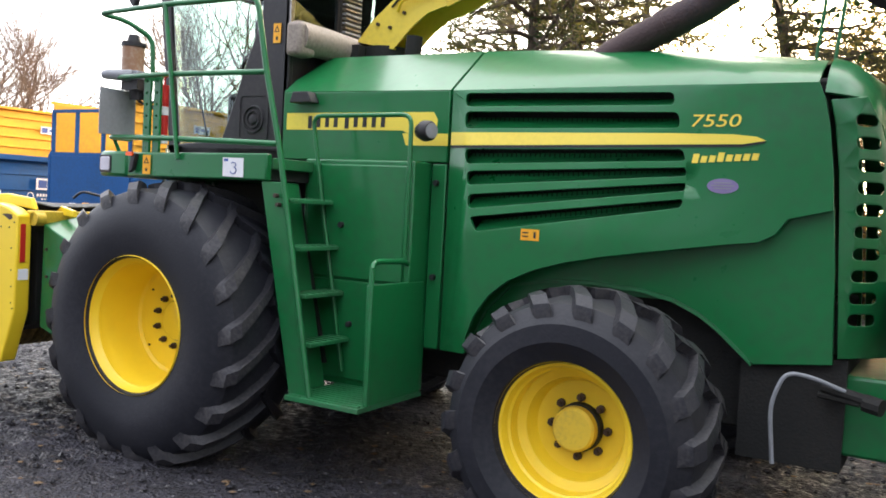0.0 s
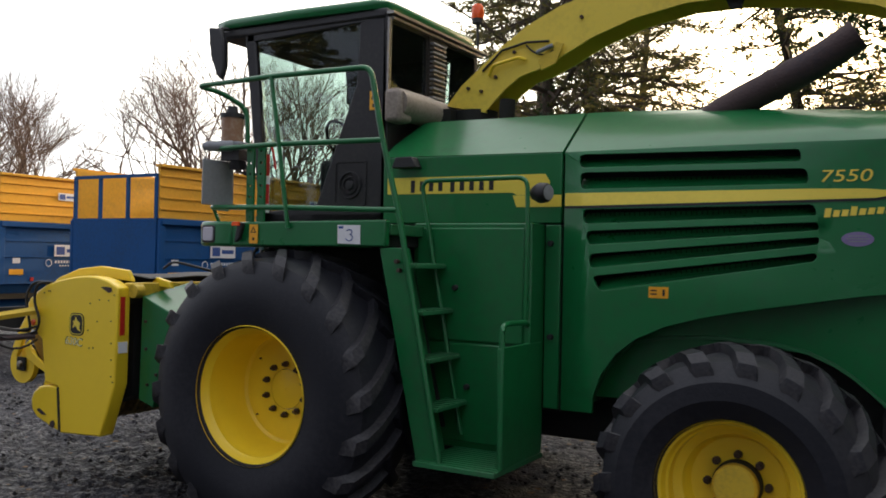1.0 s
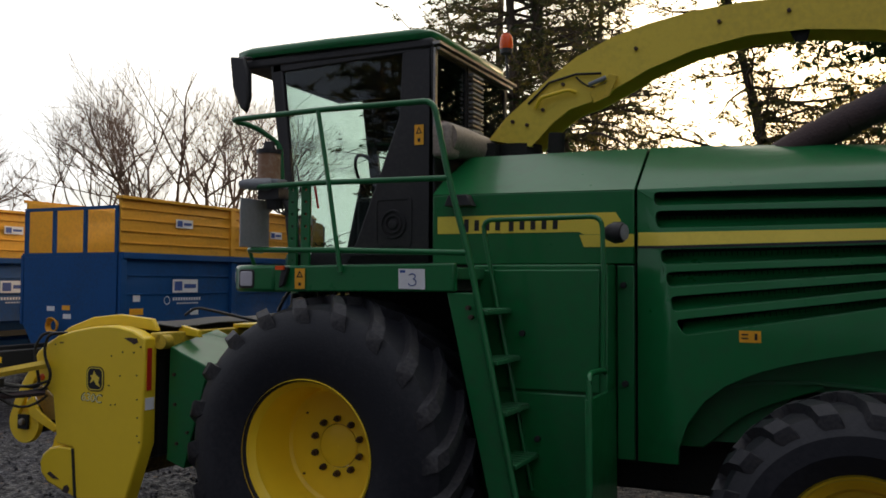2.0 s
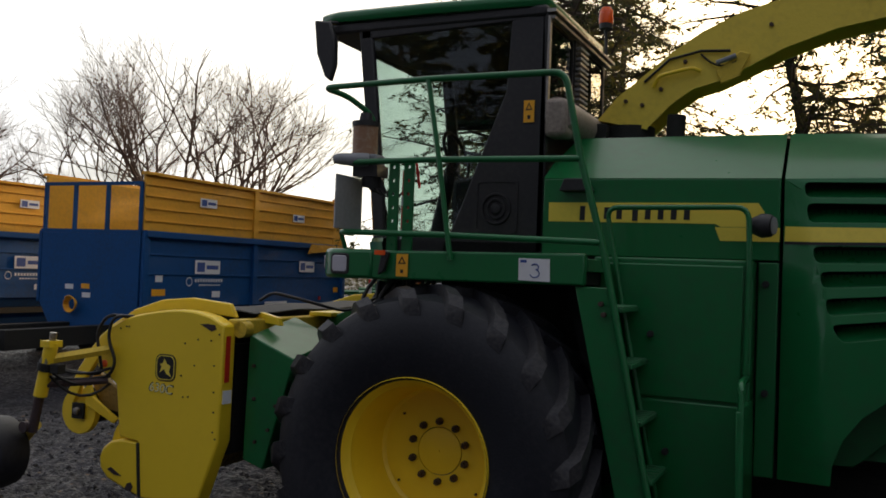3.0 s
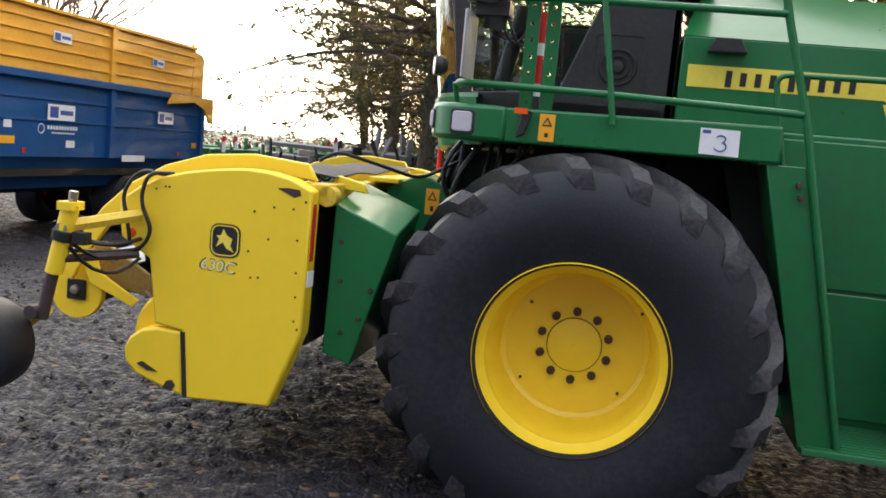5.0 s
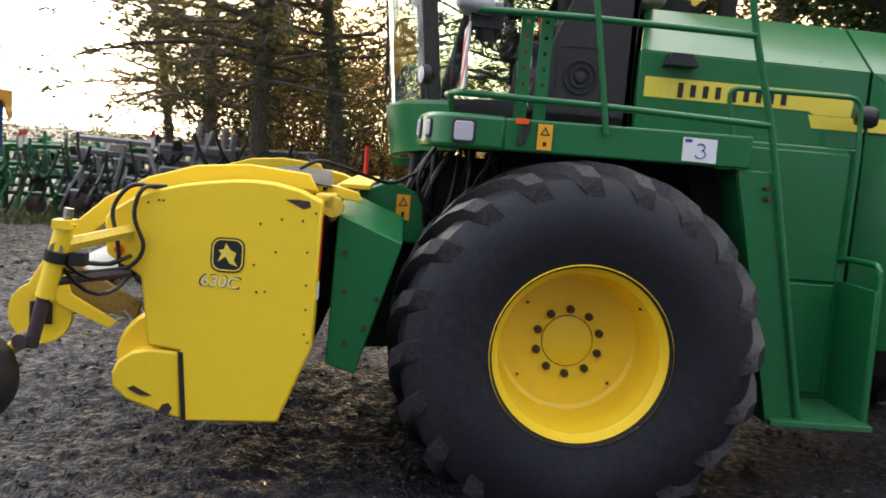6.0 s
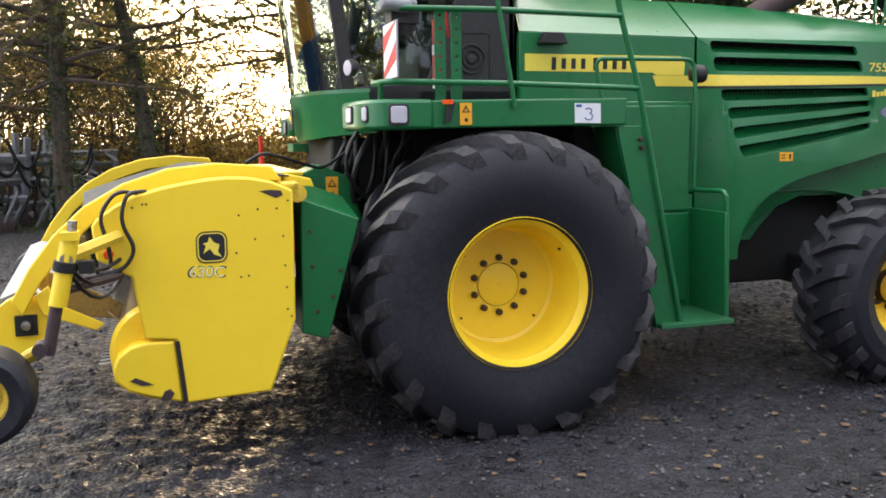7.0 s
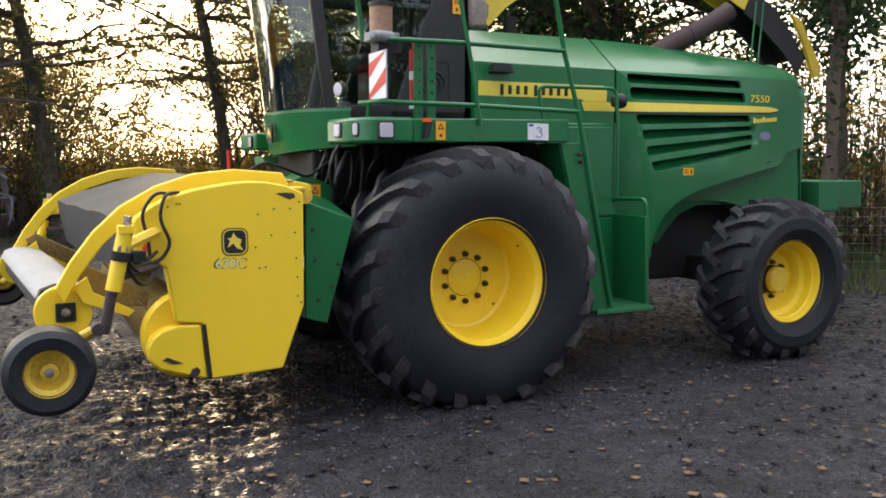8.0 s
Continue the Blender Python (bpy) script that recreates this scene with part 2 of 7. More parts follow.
def box(bm, x0, x1, y0, y1, z0, z1, m=None):
    r = bmesh.ops.create_cube(bm, size=1.0, matrix=Matrix.Translation(((x0 + x1) / 2, (y0 + y1) / 2, (z0 + z1) / 2)) @ Matrix.Diagonal((abs(x1 - x0), abs(y1 - y0), abs(z1 - z0), 1)))
    if m is not None:
        bmesh.ops.transform(bm, matrix=m, verts=r["verts"])
    return r["verts"]


def prism(bm, pts, y0, y1):
    """A polygon in x and z, drawn out from y0 to y1."""
    a = [bm.verts.new((x, y0, z)) for x, z in pts]
    b = [bm.verts.new((x, y1, z)) for x, z in pts]
    k = len(pts)
    fs = [bm.faces.new(a), bm.faces.new(b[::-1])]
    for i in range(k):
        fs.append(bm.faces.new((a[i], b[i], b[(i + 1) % k], a[(i + 1) % k])))
    bmesh.ops.recalc_face_normals(bm, faces=fs)
    return a + b


def plate(bm, outer, holes, y0, y1):
    """A plate in x and z with holes through it."""
    edges, loops = [], []
    for loop in (outer, *holes):
        vs = [bm.verts.new((x, y0, z)) for x, z in loop]
        edges += [bm.edges.new((vs[i], vs[(i + 1) % len(vs)])) for i in range(len(vs))]
    r = bmesh.ops.triangle_fill(bm, use_beauty=True, edges=edges, normal=(0, -1, 0))
    fs = [g for g in r["geom"] if isinstance(g, bmesh.types.BMFace)]
    e = bmesh.ops.extrude_face_region(bm, geom=fs)
    vs = [g for g in e["geom"] if isinstance(g, bmesh.types.BMVert)]
    bmesh.ops.translate(bm, vec=(0, y1 - y0, 0), verts=vs)
    bmesh.ops.recalc_face_normals(bm, faces=bm.faces[:])


def tube(bm, pts, r, n=8, caps=True, taper=None):
    """A round bar along pts; taper: the radius at its far end."""
    P = [Vector(p) for p in pts]
    rings, ref = [], Vector((0.12, 0.31, 0.94))
    for i, p in enumerate(P):
        d = (P[min(i + 1, len(P) - 1)] - P[max(i - 1, 0)]).normalized()
        u = d.cross(ref)
        if u.length < 0.05:
            u = d.cross(Vector((1, 0, 0)))
        u.normalize()
        v = d.cross(u)
        q = r if taper is None else r + (taper - r) * i / (len(P) - 1)
        rings.append([bm.verts.new(p + (u * math.cos(a) + v * math.sin(a)) * q) for a in (2 * math.pi * k / n for k in range(n))])
    for a, b in zip(rings, rings[1:]):
        for k in range(n):
            bm.faces.new((a[k], a[(k + 1) % n], b[(k + 1) % n], b[k]))
    if caps:
        bm.faces.new(rings[0][::-1])
        bm.faces.new(rings[-1])


def bent(pts, r=0.08, n=4):
    """Points of a bar with its corners rounded."""
    P = [Vector(p) for p in pts]
    out = [P[0]]
    for a, b, c in zip(P, P[1:], P[2:]):
        q = min(r, (a - b).length * 0.45, (c - b).length * 0.45)
        s, e = b + (a - b).normalized() * q, b + (c - b).normalized() * q
        out += [(s * (1 - t) + b * t) * (1 - t) + (b * (1 - t) + e * t) * t for t in (k / n for k in range(n + 1))]
    return out + [P[-1]]


def sag(a, b, drop, n=8, side=(0, 0, 0)):
    """Points of a hose that hangs between a and b."""
    a, b, side = Vector(a), Vector(b), Vector(side)
    return [a.lerp(b, t) + (side - Vector((0, 0, drop))) * 4 * t * (1 - t) for t in (k / n for k in range(n + 1))]


def lathe(bm, prof, c, n=48, closed=False):
    """Turns a profile of (radius, y) round the y axis through c."""
    rings = []
    for r, y in prof:
        if r < 1e-5:
            rings.append([bm.verts.new((c[0], c[1] + y, c[2]))])
        else:
            rings.append([bm.verts.new((c[0] + r * math.cos(a), c[1] + y, c[2] + r * math.sin(a))) for a in (2 * math.pi * k / n for k in range(n))])
    pairs = list(zip(rings, rings[1:])) + ([(rings[-1], rings[0])] if closed else [])
    fs = []
    for a, b in pairs:
        for k in range(n):
            j = (k + 1) % n
            if len(a) == 1 and len(b) == 1:
                continue
            f = (a[0], b[j], b[k]) if len(a) == 1 else (a[k], a[j], b[0]) if len(b) == 1 else (a[k], a[j], b[j], b[k])
            fs.append(bm.faces.new(f))
    bmesh.ops.recalc_face_normals(bm, faces=fs)


def part(name, bm, material, parent=None, label="", bevel=0.0, smooth=35):
    me = bpy.data.meshes.new(name)
    for f in bm.faces:
        f.smooth = True
    bm.to_mesh(me)
    bm.free()
    me.set_sharp_from_angle(angle=radians(smooth))
    me.materials.append(material)
    ob = new(name, me)
    ob.parent = parent
    if label:
        ob["label"] = label
    if bevel:
        b = ob.modifiers.new("bevel", "BEVEL")
        b.width, b.segments, b.limit_method, b.angle_limit = bevel, 2, "ANGLE", radians(40)
    return ob


def share(ob, m, parent):
    """Another part on the same mesh."""
    o = ob.copy()
    scene.collection.objects.link(o)
    o.parent, o.matrix_basis = parent, m
    return o


def thing(name, label, category, group="", kind=""):
    return tagged(new(name), label, category, group, kind)


def text_part(name, words, size, material, parent, m, label="", thick=0.002, slant=0.0):
    cu = bpy.data.curves.new(name, "FONT")
    cu.body, cu.size, cu.extrude, cu.shear, cu.align_x, cu.align_y = words, size, thick, slant, "CENTER", "CENTER"
    tmp = new(name, cu)
    me = bpy.data.meshes.new_from_object(tmp.evaluated_get(bpy.context.evaluated_depsgraph_get()))
    bpy.data.objects.remove(tmp)
    bpy.data.curves.remove(cu)
    me.materials.clear()
    me.materials.append(material)
    ob = new(name, me)
    ob.parent, ob.matrix_basis = parent, m
    if label:
        ob["label"] = label
    return ob


def facing(x, y, z, sx=1.0):
    """A pose for lettering on a side that faces -y."""
    return Matrix.LocRotScale((x, y, z), Euler((radians(90), 0, 0)), (sx, 1, 1))


def rounded(x0, x1, z0, z1, r, n=4, skew=0.0):
    """A rectangle with round corners in x and z."""
    out = []
    for cx, cz, a0 in ((x1 - r, z1 - r, 0), (x0 + r, z1 - r, 90), (x0 + r, z0 + r, 180), (x1 - r, z0 + r, 270)):
        for k in range(n + 1):
            a = radians(a0 + 90 * k / n)
            out.append((cx + r * math.cos(a) + skew * (cz + r * math.sin(a) - z0), cz + r * math.sin(a)))
    return out


# ---- ground ----
def ground_z(x, y):
    s = min(1.0, max(0.0, (-x - 4.0) / 6.0)) * min(1.0, max(0.0, (y + 4) / 8.0))
    return -0.08 - 0.42 * s * s * (3 - 2 * s)


def build_ground():
    xs = sorted(set([-600, -250, -120, -70, -45, -30, -22] + [-16 + 0.10 * k for k in range(0, 110)] + [-5.0 + 0.05 * k for k in range(0, 120)] + [1.0 + 0.08 * k for k in range(0, 150)] + [15, 18, 24, 35, 60, 120, 250, 600]))
    ys = sorted(set([-600, -250, -100, -50, -30, -20, -14] + [-10 + 0.10 * k for k in range(0, 50)] + [-5 + 0.05 * k for k in range(0, 140)] + [2 + 0.1 * k for k in range(0, 140)] + [17, 20, 26, 35, 50, 80, 140, 280, 600]))
    verts, faces = [], []
    for y in ys:
        for x in xs:
            near = 1.0 if -15.5 < x < 13.5 and -9.5 < y < 15.5 else 0.0
            h = noise.noise((x * 0.8, y * 0.8, 0)) * 0.02 + noise.noise((x * 3.1, y * 3.1, 4)) * 0.016 + noise.noise((x * 7, y * 7, 9)) * 0.012
            h += 0.012 * math.sin((y + 0.25 * math.sin(x * 0.7)) * 9.0) * max(0.0, noise.noise((x * 0.35, y * 0.5, 7)) + 0.25)
            rut = max(0.0, min(1.0, (0.6 - x) / 1.5)) * max(0.0, min(1.0, (4.5 + y) / 1.5))
            h += rut * (0.013 * math.sin((y * 0.9 + x * 0.35 + 0.3 * noise.noise((x * 0.9, y * 0.9, 2))) * 24.0) * (0.4 + noise.noise((x * 1.2, y * 1.2, 12))) + 0.022 * noise.noise((x * 4.5, y * 9.0, 20)) + 0.026 * noise.noise((x * 9.0, y * 15.0, 31)) + 0.012 * noise.noise((x * 17.0, y * 24.0, 5)))
            verts.append((x, y, ground_z(x, y) + (h - 0.012) * near))
    w = len(xs)
    for j in range(len(ys) - 1):
        for i in range(w - 1):
            faces.append((j * w + i, j * w + i + 1, (j + 1) * w + i + 1, (j + 1) * w + i))
    me = bpy.data.meshes.new("ground")
    me.from_pydata(verts, [], faces)
    me.polygons.foreach_set("use_smooth", [True] * len(faces))
    me.materials.append(MUD)
    return tagged(new("ground", me), "dark wet gravel and mud yard with tyre ruts", "ground", kind="structure")


build_ground()


def scatter(name, count, region, size, material, label, category, flat=0.5, seed=1):
    """Loose bits on the ground, too many to count, in one mesh."""
    rng = random.Random(seed)
    verts, faces = [], []
    for _ in range(count):
        x, y = rng.uniform(*region[:2]), rng.uniform(*region[2:])
        s = size * rng.uniform(0.4, 1.3)
        z = ground_z(x, y) + s * flat * 0.2
        k = len(verts)
        a = rng.uniform(0, 6.28)
        for i in range(4):
            q = s * rng.uniform(0.6, 1.1)
            verts.append((x + q * math.cos(a + i * 1.57), y + q * math.sin(a + i * 1.57), z + rng.uniform(-0.2, 0.2) * s * flat))
        verts.append((x, y, z + s * flat))
        verts.append((x, y, z - s * flat))
        for i in range(4):
            faces.append((k + i, k + (i + 1) % 4, k + 4))
            faces.append((k + (i + 1) % 4, k + i, k + 5))
    me = bpy.data.meshes.new(name)
    me.from_pydata(verts, [], faces)
    me.materials.append(material)
    return tagged(new(name, me), label, category, kind="stuff")


scatter("gravel", 9000, (-9, 9, -6.5, 4), 0.014, STONE, "loose grey gravel scattered over the muddy yard", "gravel", 0.6, 3)
scatter("leaf_litter", 2600, (-8, 11, -5, 9), 0.03, STRAW, "dry brown leaf litter and straw on the ground", "litter", 0.15, 5)
scatter("mud_clods", 5200, (-8, 10, -4.5, 7), 0.032, MUD, "dark lumps of mud thrown up by tyres", "mud", 0.55, 8)


# ---- the forage harvester: x runs rearward, its near side panels stand at y = 0, its middle at y = MID ----
MID, FLOOR = 0.75, -0.08
harvester = thing("forage_harvester", "green self-propelled forage harvester with yellow wheels parked on mud", "harvester")


def tyre_mesh(bm, c, R, y0, y1, bead, lugs, lug_h):
    """A farm tyre round c: y0 is its outer side, y1 its inner; with raised slanting lugs."""
    d = 1 if y1 > y0 else -1
    w = abs(y1 - y0)
    base = R - lug_h
    half = [(bead, 0.09), (bead + 0.02, 0.045), (bead + (base - bead) * 0.35, 0.0), (bead + (base - bead) * 0.62, 0.008), (base - 0.075, 0.045), (base - 0.03, 0.085), (base - 0.006, 0.16), (base, w / 2)]
    prof = [(r, y0 + d * q - c[1]) for r, q in half] + [(r, y1 - d * q - c[1]) for r, q in half[-2::-1]]
    lathe(bm, prof, c, 64)
    bmesh.ops.recalc_face_normals(bm, faces=bm.faces[:])
    for v in bm.verts:
        v.co.z = max(v.co.z, FLOOR - 0.015)


def lug_parts(parent, c, R, y0, y1, lugs, lug_h):
    """The raised slanting lugs, one part each."""
    d = 1 if y1 > y0 else -1
    w = abs(y1 - y0)
    base = R - lug_h
    for side in (0, 1):
        first = None
        for k in range(lugs):
            a1 = 2 * math.pi * (k + 0.5 * side) / lugs
            if first is not None:
                share(first, pose(c[0], 0, c[2], 0, -math.degrees(a1), 0), parent)
                continue
            bm = bm_new()
            a0 = 0.0
            st = [(0.034, base - 0.120, 0.0, 0.0, 0.62), (0.030, base - 0.088, 0.016, 0.015, 0.85), (0.042, base - 0.055, lug_h * 0.66, 0.04, 1.0), (0.088, base - 0.022, lug_h * 0.96, 0.085, 0.95), (0.19, base - 0.004, lug_h, 0.175, 0.72), (0.34, base, lug_h, 0.30, 0.6), (w * 0.54, base, lug_h * 0.95, 0.41, 0.62)]
            prev = None
            for q, r, h, ph, wide in st:
                y = (y0 + d * q) if side == 0 else (y1 - d * q)
                t = 0.056 * wide / R
                ring = []
                for da, rr in ((-t * 1.15, r - 0.012), (-t * 0.85, r + h), (t * 0.85, r + h), (t * 1.15, r - 0.012)):
                    a = a0 + ph + da
                    ring.append(bm.verts.new((rr * math.cos(a), y, rr * math.sin(a))))
                if prev:
                    for i in range(4):
                        bm.faces.new((prev[i], prev[(i + 1) % 4], ring[(i + 1) % 4], ring[i]))
                else:
                    bm.faces.new(ring)
                prev = ring
            bm.faces.new(prev[::-1])
            bmesh.ops.recalc_face_normals(bm, faces=bm.faces[:])
            first = part("tread_lug", bm, LUG, parent, smooth=30)
            first.matrix_basis = pose(c[0], 0, c[2], 0, -math.degrees(a1), 0)


def nut_mesh(r, h):
    bm = bm_new()
    lathe(bm, [(0, -h), (r * 0.55, -h), (r * 0.6, -h * 0.55), (r, -h * 0.5), (r * 1.02, 0)], (0, 0, 0), 10)
    return bm


def drive_wheel(x, z, s, front):
    """s is +1 for the wheel on the near side, -1 for the far one."""
    yy = (lambda v: v) if s > 0 else (lambda v: 2 * MID - v)
    wheel = new("front_wheel" if front else "rear_wheel")
    wheel.parent = harvester
    wheel["label"] = "large yellow front wheel with deep-lugged black tyre" if front else "smaller yellow rear wheel with muddy lugged tyre"
    bm = bm_new()
    if front:
        size = ((x, yy(-0.58), z), 0.955, yy(-0.985), yy(-0.19), 0.425, 20, 0.055)
    else:
        size = ((x, yy(-0.62), z), 0.715, yy(-0.93), yy(-0.36), 0.345, 18, 0.048)
    tyre_mesh(bm, *size)
    lug_parts(wheel, *size[:4], *size[5:])
    part("tyre", bm, RUBBER, wheel, "muddy black rubber tyre with slanting lugs", smooth=30)
    bm = bm_new()
    if front:
        prof = [(0.452, -0.955), (0.457, -0.945), (0.452, -0.93), (0.436, -0.925), (0.425, -0.90), (0.405, -0.875), (0.402, -0.82), (0.396, -0.805), (0.394, -0.70), (0.384, -0.66), (0.380, -0.615), (0.366, -0.578), (0.345, -0.565), (0.15, -0.560), (0.139, -0.560), (0.138, -0.552)]
    else:
        prof = [(0.356, -0.875), (0.362, -0.865), (0.356, -0.85), (0.335, -0.845), (0.322, -0.80), (0.31, -0.79), (0.306, -0.72), (0.262, -0.70), (0.25, -0.655), (0.235, -0.625), (0.10, -0.615)]
    lathe(bm, [(r, yy(q)) for r, q in prof], (x, 0, z), 72)
    part("rim", bm, YELLOW, wheel, "yellow painted steel rim", smooth=30)
    bm = bm_new()
    if front:
        lathe(bm, [(0, yy(-0.572)), (0.02, yy(-0.571)), (0.12, yy(-0.566)), (0.134, yy(-0.562)), (0.134, yy(-0.50))], (x, 0, z), 48)
        lathe(bm, [(0, yy(-0.576)), (0.006, yy(-0.576)), (0.007, yy(-0.570))], (x, 0, z), 10)
    else:
        lathe(bm, [(0, yy(-0.735)), (0.098, yy(-0.73)), (0.112, yy(-0.715)), (0.114, yy(-0.60))], (x, 0, z), 40)
    part("hub", bm, YELLOW if front else YELLOW_WORN, wheel)
    # dark ring drawn for the shaded gap round the hub cap
    if not front:
        bm = bm_new()
        lathe(bm, [(0.115, yy(-0.675)), (0.122, yy(-0.67)), (0.124, yy(-0.60))], (x, 0, z), 40)
        part("hub_gap_shade", bm, DARK, wheel)
    count, rad, q = (10, 0.172, -0.566) if front else (8, 0.150, -0.622)
    first = None
    for k in range(count):
        a = 2 * math.pi * k / count + math.pi / 2
        m = pose(x + rad * math.cos(a), yy(q), z + rad * math.sin(a), 0 if s > 0 else 180)
        if first is None:
            first = part("wheel_nut", nut_mesh(0.021, 0.045), BOLT, wheel, smooth=30)
            first.matrix_basis = m
        else:
            share(first, m, wheel)
    if front and s > 0:
        for a, r0 in ((38, 0.385), (140, 0.30), (218, 0.318), (318, 0.318)):
            bm = bm_new()
            lathe(bm, [(0, -0.012), (0.007, -0.012), (0.008, 0)], (x + r0 * math.cos(radians(a)), -0.80 if r0 > 0.35 else -0.566, z + r0 * math.sin(radians(a))), 8)
            part("rim_bolt", bm, BOLT, wheel)


for s in (1, -1):
    drive_wheel(-0.005, 0.775, s, True)
    drive_wheel(2.985, 0.583, s, False)


# chassis and axles
for name, dims in (("chassis", (-0.45, 4.05, 0.30, 1.20, 0.50, 1.25)), ("front_axle", (-0.25, 0.25, -0.25, 1.75, 0.58, 0.95)), ("rear_axle", (2.85, 3.12, -0.45, 1.95, 0.48, 0.72)), ("fuel_tank", (0.2, 1.9, 0.12, 1.38, 0.85, 1.9)), ("cab_mount", (-0.35, 0.355, 0.10, 1.40, 1.2, 1.75))):
    bm = bm_new()
    box(bm, *dims)
    part(name, bm, DARK, harvester, bevel=0.02)
bm = bm_new()
box(bm, 1.85, 3.95, 0.10, 1.40, 1.20, 2.42)
part("engine_block", bm, DARK, harvester, bevel=0.02)


# rear hood, side by side
SLOTS = [((1.862, 2.282), (3.172, 2.276), (3.165, 2.345), (1.858, 2.365)),
         ((1.866, 2.146), (3.212, 2.150), (3.200, 2.236), (1.864, 2.251)),
         ((1.885, 1.926), (3.256, 1.972), (3.236, 2.034), (1.876, 2.018)),
         ((1.905, 1.793), (3.264, 1.890), (3.260, 1.936), (1.898, 1.882)),
         ((1.923, 1.646), (3.262, 1.810), (3.266, 1.853), (1.915, 1.737)),
         ((1.985, 1.506), (3.244, 1.717), (3.258, 1.764), (1.934, 1.598))]


def soft_quad(q, r=0.035, n=3):
    """A four-cornered outline with rounded corners."""
    P = [Vector((x, z, 0)) for x, z in q]
    out = []
    for i in range(4):
        a, b, c = P[i - 1], P[i], P[(i + 1) % 4]
        rr = min(r, (a - b).length * 0.4, (c - b).length * 0.4)
        s, e = b + (a - b).normalized() * rr, b + (c - b).normalized() * rr
        for k in range(n + 1):
            t = k / n
            p = (s * (1 - t) + b * t) * (1 - t) + (b * (1 - t) + e * t) * t
            out.append((p.x, p.y))
    return out


SEAM = [(3.935, 2.30), (3.965, 2.172), (3.995, 1.95), (4.012, 1.74)]
LIP = [(3.80, 1.685), (3.74, 1.60), (3.66, 1.555), (3.45, 1.525), (3.305, 1.50), (3.0, 1.447), (2.80, 1.41), (2.586, 1.362), (2.40, 1.305), (2.226, 1.222), (2.10, 1.12), (2.005, 0.985), (1.955, 0.84), (1.95, 0.74)]


def ease(t):
    t = min(1.0, max(0.0, t))
    return t * t * (3 - 2 * t)


def swell(bm):
    """Swells the hood side outward, most above the wheel arch, none along its top and ends."""
    for v in bm.verts:
        x, z = v.co.x, v.co.z
        d = 0.17 * ease((x - 1.765) / 0.15) * ease((3.98 - x) / 1.3) * min(1.0, max(0.0, (2.385 - z) / 0.84)) ** 0.8
        v.co += Vector(((4.4 - x) * d / 4.9, -d, (1.67 - z) * d / 4.9))
    return bm


def cap_bend(x):
    """How far the rear cap has turned in toward the middle at x."""
    return 0.30 * max(0.0, (x - 4.07) / 0.22) ** 1.2


